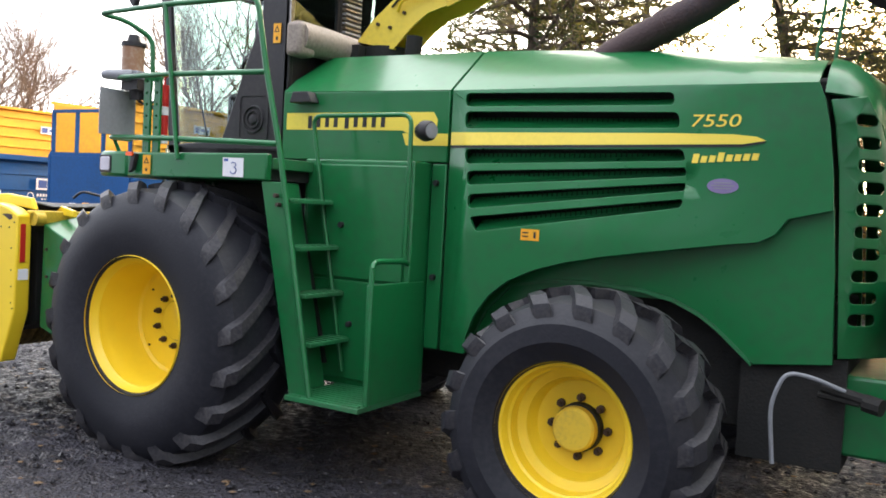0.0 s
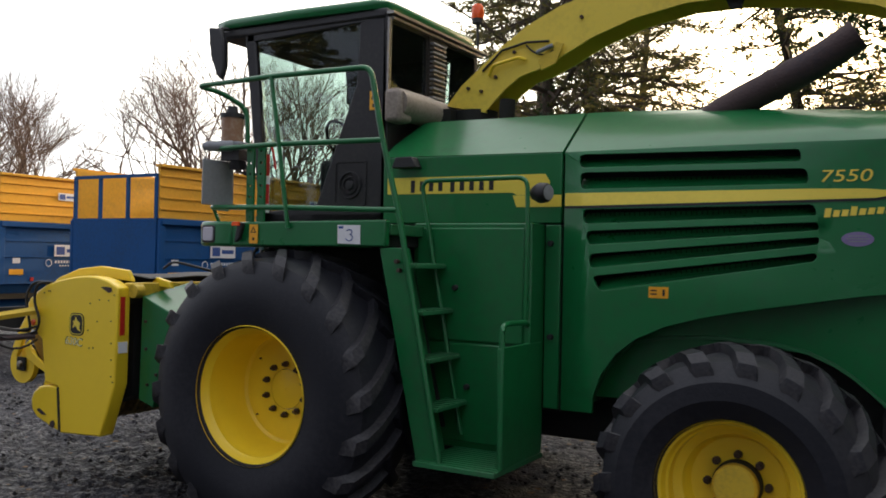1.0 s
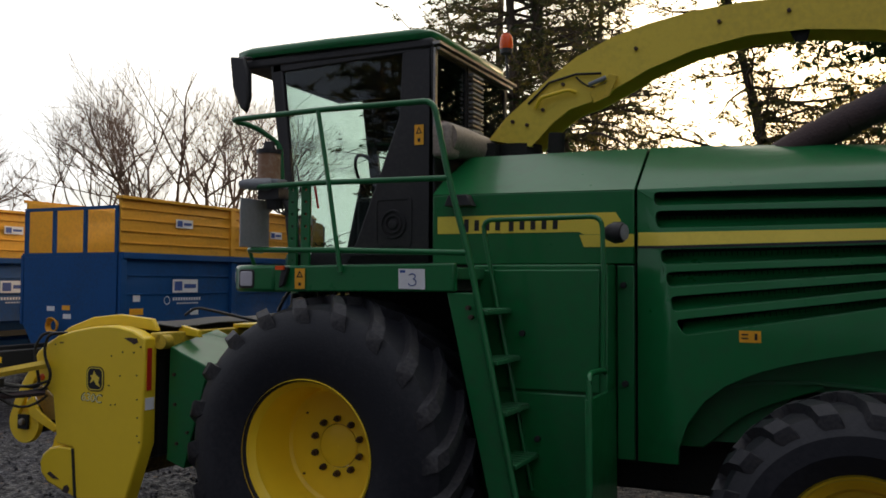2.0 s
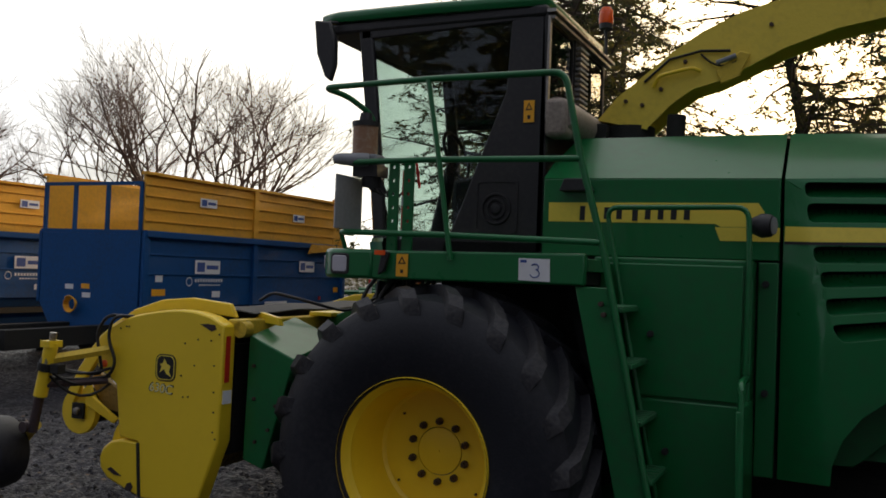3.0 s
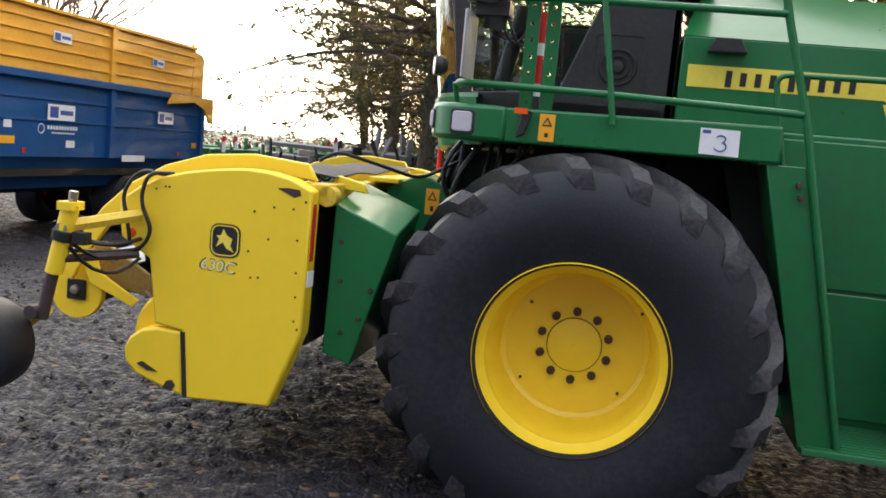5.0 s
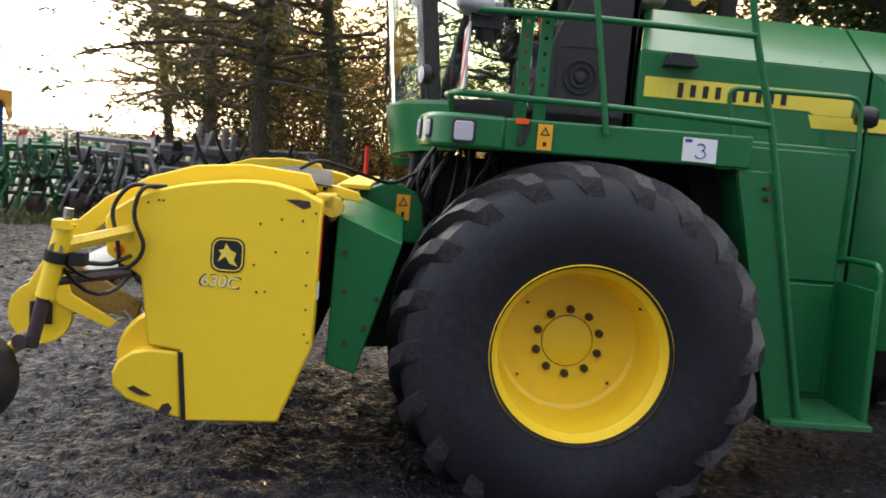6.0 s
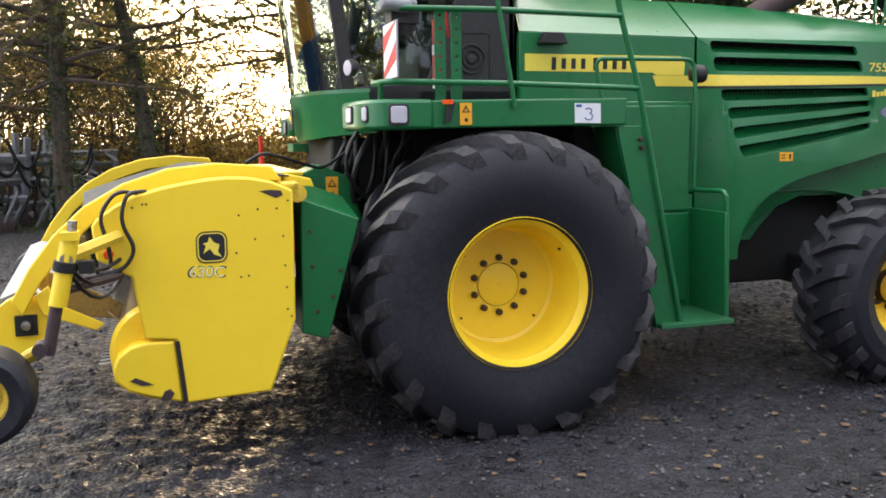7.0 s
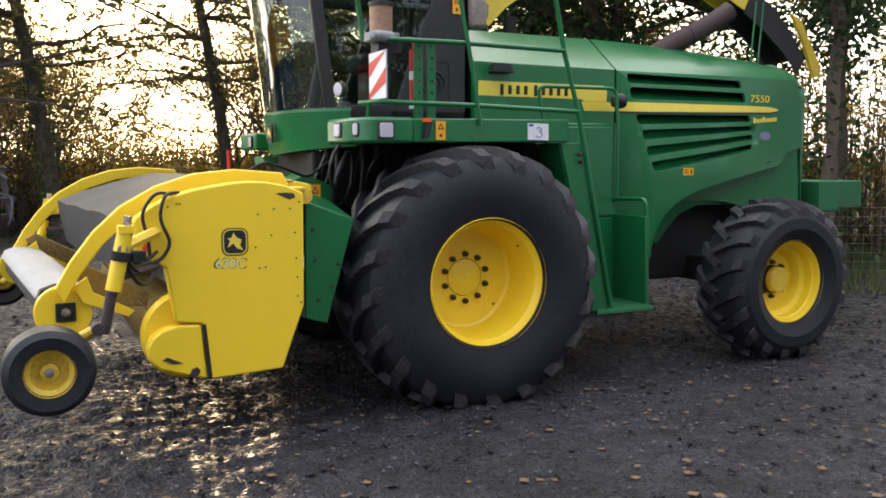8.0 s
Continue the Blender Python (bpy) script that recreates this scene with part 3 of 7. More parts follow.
def hood(s):
    fy = (lambda v: v) if s > 0 else (lambda v: 2 * MID - v)
    panel = [(1.765, 0.74), (1.765, 2.385), (3.90, 2.385)] + SEAM + LIP
    bm = bm_new()
    plate(bm, panel, [soft_quad(q) for q in SLOTS] if s > 0 else [], fy(0.0), fy(0.03))
    if s > 0:
        for reach in (0.5, 0.25, 0.12):
            long_edges = [e for e in bm.edges if e.calc_length() > reach and len(e.link_faces) == 2]
            bmesh.ops.subdivide_edges(bm, edges=long_edges, cuts=1)
            bmesh.ops.triangulate(bm, faces=bm.faces[:])
        swell(bm)
    ob = part("side_panel", bm, GREEN, harvester, "glossy green engine side panel with louvre slots", bevel=0.006)
    if s > 0:
        for q in SLOTS:
            bm = bm_new()
            (xa, za), (xb, zb), (xc, zc), (xd, zd) = q
            vs = [bm.verts.new(p) for p in ((xa - 0.02, 0.028, za + 0.004), (xb + 0.02, 0.028, zb + 0.004), (xb + 0.02, 0.12, (zb + zc) / 2 + 0.02), (xa - 0.02, 0.12, (za + zd) / 2 + 0.03))]
            ws = [bm.verts.new(v.co + Vector((0, 0, -0.012))) for v in vs]
            for i in range(4):
                bm.faces.new((vs[i], vs[(i + 1) % 4], ws[(i + 1) % 4], ws[i]))
            bm.faces.new(vs)
            bm.faces.new(ws[::-1])
            bmesh.ops.recalc_face_normals(bm, faces=bm.faces[:])
            part("louvre_blade", swell(bm), GREEN, ob)
        bm = bm_new()
        for k in range(46):
            x = 1.83 + k * 0.032
            box(bm, x, x + 0.004, 0.098, 0.104, 1.48, 2.38)
        part("louvre_mesh", swell(bm), DARK, ob)
    # recessed panel above the rear wheel
    bm = bm_new()
    low = [(2.08, 1.16), (2.35, 1.33), (2.8, 1.46), (3.3, 1.55), (3.6, 1.60), (3.72, 1.72), (4.008, 1.76), (4.035, 1.4), (4.055, 0.955), (3.66, 0.905), (3.55, 1.0), (3.46, 1.075), (3.36, 1.14), (3.22, 1.20), (3.04, 1.235), (2.75, 1.25), (2.45, 1.235), (2.22, 1.19)]
    prism(bm, low, fy(0.055), fy(0.085))
    part("arch_panel", bm, GREEN, harvester, "recessed green panel over the rear wheel", bevel=0.005)
    bm = bm_new()
    arch = [(1.96, 0.80), (2.06, 1.02), (2.22, 1.185), (2.45, 1.232), (2.75, 1.247), (3.04, 1.232), (3.22, 1.197), (3.36, 1.137), (3.46, 1.072), (3.55, 0.997), (3.66, 0.90)]
    prism(bm, arch + [(x, z + 0.02) for x, z in arch[::-1]], fy(0.03), fy(0.62))
    part("arch_liner", bm, GREEN_DULL, harvester)
    bm = bm_new()
    prism(bm, [(1.80, 0.93), (1.96, 0.93), (2.06, 1.03), (2.22, 1.20), (3.40, 1.20), (3.60, 1.0), (3.60, 0.93), (3.9, 0.93), (3.9, 1.3), (1.80, 1.3)], fy(0.088), fy(0.098))
    part("inner_fender", bm, GREEN_DULL, harvester)
    bm = bm_new()
    prism(bm, [(1.80, 0.84), (2.14, 0.84), (2.19, 0.88), (2.27, 0.96), (2.37, 1.04), (2.50, 1.11), (2.66, 1.17), (2.80, 1.22), (2.80, 1.245), (2.45, 1.24), (2.22, 1.195), (2.08, 1.16), (1.80, 1.16)], fy(0.058), fy(0.082))
    part("arch_cheek", bm, GREEN, harvester, "green wheel arch cheek", bevel=0.006)
    bm = bm_new()
    prism(bm, [(2.02, 0.87), (2.36, 0.87), (2.45, 0.98), (2.57, 1.09), (2.66, 1.195), (2.02, 1.195)], fy(0.13), fy(0.145))
    part("arch_baffle", bm, GREEN_DULL, harvester, bevel=0.004)
    # sloping shoulder and top of the hood, rounding off toward the rear
    bm = bm_new()
    st = [(1.765, 2.385, 2.716, 0.0), (2.1, 2.385, 2.708, 0.1), (2.7, 2.385, 2.682, 0.45), (3.3, 2.385, 2.642, 0.8), (3.6, 2.375, 2.612, 1.0), (3.895, 2.36, 2.575, 1.0)]
    rings = []
    for x, zc, zt, k in st:
        sec = []
        for i in range(9):
            t = i / 8
            y = 0.40 * t
            flat = zc + (zt - 0.02 - zc) * t
            bow = zc + (zt - 0.02 - zc) * math.sin(t * math.pi / 2) ** 0.8
            sec.append(bm.verts.new((x, fy(y), flat + (bow - flat) * k * 0.75)))
        sec.append(bm.verts.new((x, MID, zt + 0.015)))
        rings.append(sec)
    for a, b in zip(rings, rings[1:]):
        for i in range(9):
            bm.faces.new((a[i], b[i], b[i + 1], a[i + 1]))
    bmesh.ops.recalc_face_normals(bm, faces=bm.faces[:])
    r = bmesh.ops.solidify(bm, geom=bm.faces[:], thickness=0.02)
    part("hood_top", bm, GREEN, harvester, smooth=22)
    # rear cap with rows of slots
    bm = bm_new()
    cap = [(3.955, 2.30), (3.985, 2.172), (4.015, 1.95), (4.032, 1.74), (4.052, 1.4), (4.075, 0.99), (4.30, 0.99), (4.285, 1.5), (4.245, 1.95), (4.18, 2.20), (4.12, 2.32)]
    holes = [rounded(4.105 - max(0, z - 1.9) * 0.10, 4.215 - max(0, z - 1.9) * 0.18, z, z + 0.06, 0.025) for z in (1.16 + 0.112 * k for k in range(10))]
    plate(bm, cap, holes, 0.04, 0.07)
    for v in bm.verts:
        v.co.y = fy(v.co.y + cap_bend(v.co.x))
    bmesh.ops.recalc_face_normals(bm, faces=bm.faces[:])
    part("rear_cap_side", bm, GREEN, harvester, "green rear cap pierced by rows of slots", bevel=0.006)
    bm = bm_new()
    rr = []
    for x, zc, zt in ((3.925, 2.34, 2.565), (4.02, 2.325, 2.535), (4.12, 2.31, 2.46), (4.19, 2.18, 2.35), (4.25, 1.95, 2.15), (4.285, 1.5, 1.6)):
        sec = [bm.verts.new((x, fy(0.05 + cap_bend(x) + 0.35 * t * (1 - cap_bend(x))), zc + (zt - zc) * math.sin(t * math.pi / 2) ** 0.7)) for t in (i / 6 for i in range(7))]
        sec.append(bm.verts.new((x + 0.02, MID, zt + 0.01)))
        rr.append(sec)
    for a, b in zip(rr, rr[1:]):
        for i in range(7):
            bm.faces.new((a[i], b[i], b[i + 1], a[i + 1]))
    bmesh.ops.recalc_face_normals(bm, faces=bm.faces[:])
    bmesh.ops.solidify(bm, geom=bm.faces[:], thickness=0.015)
    part("rear_cap_top", bm, GREEN, harvester, smooth=40)


hood(1)
hood(-1)
bm = bm_new()
plate(bm, [(0.33, 0.99), (1.17, 0.99), (1.17, 1.9), (1.1, 2.1), (0.4, 2.1), (0.33, 1.9)], [rounded(0.38 + i * 0.195, 0.53 + i * 0.195, 1.1 + j * 0.16, 1.2 + j * 0.16, 0.03) for i in range(4) for j in range(5)], 0, 0.02)
bmesh.ops.transform(bm, matrix=Matrix(((0, 1, 0, 4.285), (1, 0, 0, 0), (0, 0, 1, 0), (0, 0, 0, 1))), verts=bm.verts[:])
part("rear_grille", bm, GREEN, harvester)

# front service body
bm = bm_new()
prism(bm, [(0.375, 1.93), (0.375, 2.40), (1.745, 2.385), (1.745, 1.93)], 0.0, 0.06)
part("upper_side_panel", bm, GREEN, harvester, "green side panel that carries the yellow decal", bevel=0.008)
for s in (1, -1):
    fy = (lambda v: v) if s > 0 else (lambda v: 2 * MID - v)
    bm = bm_new()
    a = [(0.375, 2.402), (1.745, 2.388), (1.745, 2.716), (0.50, 2.725), (0.45, 2.71)]
    vs = [bm.verts.new(p) for p in ((0.375, fy(0.0), 2.402), (1.745, fy(0), 2.388), (1.745, fy(0.40), 2.696), (0.47, fy(0.40), 2.705), (0.40, fy(0.1), 2.50))]
    bm.faces.new(vs)
    ws = [bm.verts.new(p) for p in ((0.47, MID, 2.74), (1.745, MID, 2.731))]
    bm.faces.new((vs[3], vs[2], ws[1], ws[0]))
    bmesh.ops.recalc_face_normals(bm, faces=bm.faces[:])
    bmesh.ops.solidify(bm, geom=bm.faces[:], thickness=0.02)
    part("front_hood_top", bm, GREEN, harvester, smooth=20)
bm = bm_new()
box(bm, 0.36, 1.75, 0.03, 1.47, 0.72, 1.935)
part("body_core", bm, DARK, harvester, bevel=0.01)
bm = bm_new()
box(bm, 0.76, 1.63, -0.19, 0.03, 0.455, 1.925)
part("service_body", bm, GREEN, harvester, "green service box behind the ladder", bevel=0.012)
bm = bm_new()
box(bm, 0.36, 1.74, 1.43, 1.49, 1.93, 2.39)
part("far_side_panel", bm, GREEN, harvester)
bm = bm_new()
prism(bm, [(0.80, 0.50), (0.80, 1.14), (1.585, 1.14), (1.585, 0.50)], -0.208, -0.18)
part("lower_door", bm, GREEN, harvester, bevel=0.008)
bm = bm_new()
prism(bm, [(0.80, 1.155), (0.80, 1.892), (1.585, 1.892), (1.585, 1.155)], -0.208, -0.18)
part("upper_door", bm, GREEN, harvester, bevel=0.008)
bm = bm_new()
prism(bm, [(1.64, 0.74), (1.64, 1.92), (1.745, 1.92), (1.745, 0.74)], 0.0, 0.03)
part("narrow_panel", bm, GREEN, harvester, bevel=0.006)
for x, z, y in ((1.10, 1.50, -0.205), (1.20, 0.86, -0.205), (1.68, 1.8, 0.0), (1.69, 1.2, 0.0)):
    bm = bm_new()
    lathe(bm, [(0, -0.03), (0.018, -0.028), (0.02, 0.0)], (x, y, z), 12)
    part("latch", bm, BLACK, harvester)
bm = bm_new()
prism(bm, [(0.50, 2.315), (0.70, 2.315), (0.66, 2.39), (0.53, 2.39)], -0.09, 0.0)
part("side_bracket", bm, BLACK, harvester, bevel=0.006)

# decals; the lettering of the make stands as plain dark bars
bm = bm_new()
prism(bm, [(0.414, 2.136), (1.40, 2.132), (1.43, 2.115), (1.655, 2.115), (1.663, 2.20), (1.63, 2.25), (0.414, 2.252)], -0.004, 0.001)
part("name_plate", bm, DECAL_Y, harvester, "yellow decal strip with dark lettering bars")
for k in range(9):
    x = 0.60 + k * 0.0745 + (0.02 if k > 3 else 0)
    h = 0.052 if k not in (0, 4) else 0.064
    z0, z1 = 2.192 - h * 0.75, 2.192 + h * 0.6
    bm = bm_new()
    prism(bm, [(x + 0.010, z0), (x + 0.042, z0), (x + 0.044, z1), (x + 0.012, z1)], -0.007, -0.0035)
    part("lettering_bar", bm, INK, harvester)
bm = bm_new()
prism(bm, [(1.43, 2.036), (1.745, 2.036), (1.745, 2.113), (1.40, 2.113)], -0.004, 0.001)
part("lower_stripe", bm, DECAL_Y, harvester)
bm = bm_new()
low_edge = [(1.77 + 0.0445 * k, 2.040 + 0.00065 * k) for k in range(41)] + [(3.667, 2.085)]
top_edge = [(3.62, 2.105), (3.50, 2.117)] + [(3.2 - 0.0476 * k, 2.122) for k in range(31)]
prism(bm, low_edge + top_edge, -0.006, 0.003)
bmesh.ops.triangulate(bm, faces=bm.faces[:])
part("side_stripe", swell(bm), DECAL_Y, harvester, "long yellow stripe decal")
bm = bm_new()
prism(bm, [(1.77 + 0.0445 * k, 2.024 + 0.0007 * k) for k in range(41)] + [(3.66, 2.075), (3.66, 2.083)] + [(3.55 - 0.0445 * k, 2.064 - 0.00065 * k) for k in range(41)], -0.005, 0.003)
bmesh.ops.triangulate(bm, faces=bm.faces[:])
part("stripe_shadow_line", swell(bm), INK, harvester)
number = text_part("model_number", "7550", 0.094, DECAL_Y, harvester, facing(3.397, -0.003, 2.186, 1.42), "yellow model number", slant=0.15)
for v in number.data.vertices:
    v.co = number.matrix_basis @ v.co
number.matrix_basis = Matrix.Identity(4)
bm = bm_new()
bm.from_mesh(number.data)
swell(bm).to_mesh(number.data)
bm.free()
for k in range(8):
    x, w = 3.29 + k * 0.044, 0.032
    h = 0.05 if k in (0, 3) else 0.036
    bm = bm_new()
    prism(bm, [(x, 1.962 + k * 0.003), (x + w, 1.962 + k * 0.003), (x + w + 0.008, 1.962 + h + k * 0.003), (x + 0.008, 1.962 + h + k * 0.003)], -0.004, 0.001)
    part("drive_lettering_bar", swell(bm), DECAL_Y, harvester)
bm = bm_new()
prism(bm, [(3.462 + 0.082 * math.cos(a), 1.843 + 0.04 * math.sin(a)) for a in (2 * math.pi * k / 24 for k in range(24))], -0.004, 0.001)
oval = part("oval_sticker", swell(bm), PURPLE, harvester, "purple oval dealer sticker")
bm = bm_new()
for z, w in ((1.86, 0.045), (1.845, 0.06), (1.83, 0.045)):
    box(bm, 3.462 - w, 3.462 + w, -0.006, -0.003, z - 0.003, z + 0.003)
part("sticker_print", swell(bm), GREY, oval)


def warning_sticker(x0, x1, y, z0, z1, tall=True):
    bm = bm_new()
    prism(bm, [(x0, z0), (x1, z0), (x1, z1), (x0, z1)], y - 0.003, y)
    if y == 0.0:
        swell(bm)
    ob = part("warning_sticker", bm, ORANGE, harvester, "orange warning sticker with pictograms")
    bm = bm_new()
    if tall:
        zm = (z0 + z1) / 2
        plate(bm, [(x0 + 0.012, zm + 0.008), (x1 - 0.012, zm + 0.008), ((x0 + x1) / 2, z1 - 0.014)], [[(x0 + 0.022, zm + 0.014), (x1 - 0.022, zm + 0.014), ((x0 + x1) / 2, z1 - 0.026)]], y - 0.005, y - 0.003)
        box(bm, (x0 + x1) / 2 - 0.008, (x0 + x1) / 2 + 0.010, y - 0.005, y - 0.003, z0 + 0.02, zm - 0.025)
    else:
        box(bm, x0 + 0.012, x0 + 0.05, y - 0.005, y - 0.003, z0 + 0.02, z0 + 0.028)
        box(bm, x0 + 0.012, x0 + 0.05, y - 0.005, y - 0.003, z0 + 0.042, z0 + 0.05)
        box(bm, x1 - 0.035, x1 - 0.02, y - 0.005, y - 0.003, z0 + 0.015, z1 - 0.015)
    if y == 0.0:
        swell(bm)
    part("pictogram", bm, INK, ob)
    return ob


warning_sticker(2.30, 2.42, 0.0, 1.478, 1.546, False)
warning_sticker(-0.28, -0.205, -0.662, 1.765, 1.895)
warning_sticker(0.21, 0.28, 0.045, 2.76, 2.90)

# fender walkway, its lamp housing and the curved front apron
bm = bm_new()
prism(bm, [(-0.45, 1.745), (0.835, 1.755), (0.835, 1.925), (-0.45, 1.912)], -0.655, -0.60)
part("fender_beam", bm, GREEN, harvester, "green fender beam above the front wheel", bevel=0.012)
bm = bm_new()
box(bm, -0.62, 0.84, -0.60, 0.06, 1.83, 1.90)
part("walkway", bm, GREEN_DULL, harvester, bevel=0.005)
# near-black slab filling the space under the walkway
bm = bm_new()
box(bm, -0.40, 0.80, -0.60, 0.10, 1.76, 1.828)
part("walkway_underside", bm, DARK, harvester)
bm = bm_new()
for s, y_a, y_b in ((1, -0.66, -0.10),):
    out = [(-0.44, -0.665), (-0.62, -0.672), (-0.72, -0.66), (-0.80, -0.60), (-0.845, -0.48), (-0.865, -0.30), (-0.875, -0.08), (-0.72, -0.08), (-0.44, -0.08)]
    a = [bm.verts.new((x, y, 1.742)) for x, y in out]
    b = [bm.verts.new((x, y, 1.918)) for x, y in out]
    bm.faces.new(a[::-1])
    bm.faces.new(b)
    for i in range(len(out)):
        bm.faces.new((a[i], a[(i + 1) % len(out)], b[(i + 1) % len(out)], b[i]))
bmesh.ops.recalc_face_normals(bm, faces=bm.faces[:])
housing = part("lamp_housing", bm, GREEN, harvester, "rounded green lamp housing on the walkway corner", bevel=0.022)


def square_lamp(m, w, h, parent):
    bm = bm_new()
    prism(bm, rounded(-w, w, -h, h, 0.02), -0.012, 0.01)
    ob = part("lamp_surround", bm, BLACK, parent, bevel=0.004)
    ob.matrix_basis = m
    bm = bm_new()
    prism(bm, rounded(-w * 0.78, w * 0.78, -h * 0.78, h * 0.78, 0.016), -0.018, -0.008)
    part("lens", bm, LENS, ob, "clear square lamp lens", bevel=0.004)


square_lamp(pose(-0.655, -0.664, 1.828), 0.062, 0.062, housing)
square_lamp(pose(-0.862, -0.30, 1.835, 0, 0, -84), 0.055, 0.055, housing)
square_lamp(pose(-0.822, -0.545, 1.835, 0, 0, -62), 0.028, 0.05, housing)
bm = bm_new()
APRON = [(-0.70, -0.09), (-0.86, 0.04), (-0.985, 0.25), (-1.06, 0.5), (-1.085, MID), (-1.06, 1.0), (-0.985, 1.25), (-0.86, 1.46), (-0.70, 1.59)]
for z0, z1, k in ((1.67, 1.985, 1.0), (1.985, 2.01, 0.985)):
    a = [bm.verts.new((x * k + (0.05 if z0 < 1.9 else 0), y, z0 + (0.07 * abs(y - MID) if z0 < 1.9 else 0))) for x, y in APRON]
    b = [bm.verts.new((x * k, y, z1)) for x, y in APRON]
    for i in range(len(APRON) - 1):
        bm.faces.new((a[i], a[i + 1], b[i + 1], b[i]))
    if z0 > 1.9:
        bm.faces.new(b)
    else:
        bm.faces.new(a[::-1])
bmesh.ops.recalc_face_normals(bm, faces=bm.faces[:])
part("front_apron", bm, GREEN, harvester, "curved green apron under the windscreen", smooth=60)
bm = bm_new()
box(bm, -1.00, -0.62, 1.50, 2.05, 1.72, 1.87)
box(bm, -0.62, 0.83, 1.45, 2.15, 1.75, 1.90)
far_h = part("far_walkway", bm, GREEN, harvester, bevel=0.02)
square_lamp(pose(-1.005, 1.62, 1.79, 0, 0, -90), 0.05, 0.055, far_h)
bm = bm_new()
prism(bm, rounded(-0.055, 0.055, -0.075, 0.075, 0.03), -0.006, 0.006)
em = part("front_emblem", bm, INK, harvester, "dark rounded emblem plate with yellow rim")
em.matrix_basis = pose(-1.092, 0.66, 1.835, 0, 0, -85)
bm = bm_new()
prism(bm, [(-0.035, -0.03), (-0.01, 0.0), (0.03, -0.035), (0.025, 0.01), (0.0, 0.03), (-0.02, 0.05), (-0.03, 0.02)], -0.009, -0.005)
part("emblem_shape", bm, DECAL_Y, em)
bm = bm_new()
prism(bm, [(-0.385, 1.77), (-0.345, 1.79), (-0.315, 1.90), (-0.36, 1.915)], -0.70, -0.665)
part("side_reflector_arm", bm, BLACK, harvester, bevel=0.006)
bm = bm_new()
box(bm, -0.40, -0.335, -0.712, -0.70, 1.885, 1.912)
part("amber_reflector", bm, AMBER, harvester)

# ladder: slanted stringer plate, treads, step box and guard
bm = bm_new()
prism(bm, [(0.78, 1.75), (0.955, 1.75), (1.245, 0.44), (1.085, 0.42)], -0.635, -0.605)
prism(bm, [(0.78, 1.75), (0.80, 1.75), (1.105, 0.42), (1.085, 0.42)], -0.605, -0.30)
part("ladder_side", bm, GREEN, harvester, "slanted green ladder side plate", bevel=0.005)
# near-black slanted sheet between the wheel and the ladder
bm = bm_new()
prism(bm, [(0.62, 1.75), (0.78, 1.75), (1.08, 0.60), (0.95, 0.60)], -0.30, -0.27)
part("wheel_back_sheet", bm, DARK, harvester)
for x, z in ((0.96, 1.635), (1.02, 1.345), (1.08, 1.055), (1.14, 0.76)):
    bm = bm_new()
    box(bm, x - 0.09, x + 0.07, -0.605, -0.215, z - 0.012, z + 0.012)
    for k in range(6):
        box(bm, x - 0.085, x + 0.065, -0.575 + k * 0.065, -0.555 + k * 0.065, z + 0.012, z + 0.02)
    part("tread", bm, GREEN_DULL, harvester, bevel=0.003)
bm = bm_new()
box(bm, 1.09, 1.645, -0.69, 0.0, 0.425, 0.455)
step = part("step_platform", bm, GREEN_DULL, harvester, "ribbed green step platform", bevel=0.003)
bm = bm_new()
box(bm, 1.11, 1.63, -0.67, -0.645, 0.455, 0.462)
rib = part("step_rib", bm, GREEN_DULL, step)
for k in range(1, 14):
    share(rib, pose(0, k * 0.046, 0), step)
bm = bm_new()
prism(bm, [(1.618, 0.455), (1.645, 0.455), (1.635, 1.17), (1.608, 1.17)], -0.61, -0.02)
part("step_guard", bm, GREEN, harvester, bevel=0.006)
bm = bm_new()
box(bm, 1.09, 1.62, -0.19, -0.15, 0.43, 0.47)
part("step_back", bm, GREEN, harvester)


def rail(name, pts, r=0.018, m=None, bend=0.07):
    bm = bm_new()
    tube(bm, bent(pts, bend), r, 10)
    return part(name, bm, m or GREEN, harvester, smooth=60)


rail("guard_hoop", [(1.64, -0.605, 0.46), (1.628, -0.59, 1.31), (1.615, -0.226, 1.30), (1.61, -0.18, 1.28)], 0.017)
rail("ladder_handrail", [(-0.66, -0.28, 2.46), (-0.70, -0.26, 2.78), (-0.80, -0.42, 2.885), (-0.867, -0.60, 2.905), (-0.10, -0.655, 2.905), (0.69, -0.645, 2.90), (0.79, -0.64, 2.43), (0.93, -0.645, 1.95), (1.255, -0.65, 0.45)], 0.019)
rail("middle_rail", [(-0.70, -0.60, 2.44), (-0.1, -0.65, 2.44), (0.785, -0.645, 2.43)])
rail("lower_rail", [(-0.74, -0.40, 2.02), (-0.70, -0.62, 2.02), (0.0, -0.655, 2.01), (0.91, -0.65, 1.985)])
rail("rail_strut", [(-0.12, -0.66, 2.90), (-0.03, -0.67, 2.44), (0.066, -0.675, 1.87)], 0.015)
rail("body_handrail", [(1.17, -0.226, 0.55), (0.95, -0.226, 1.60), (0.83, -0.22, 2.205), (1.60, -0.21, 2.21), (1.615, -0.226, 1.9), (1.61, -0.226, 1.32)], 0.015)
for x, y, z in ((0.93, -0.645, 1.665), (0.945, -0.64, 1.61)):
    bm = bm_new()
    lathe(bm, [(0, -0.035), (0.013, -0.033), (0.014, 0)], (x, y, z), 8)
    part("rail_bolt", bm, BOLT, harvester)
bm = bm_new()
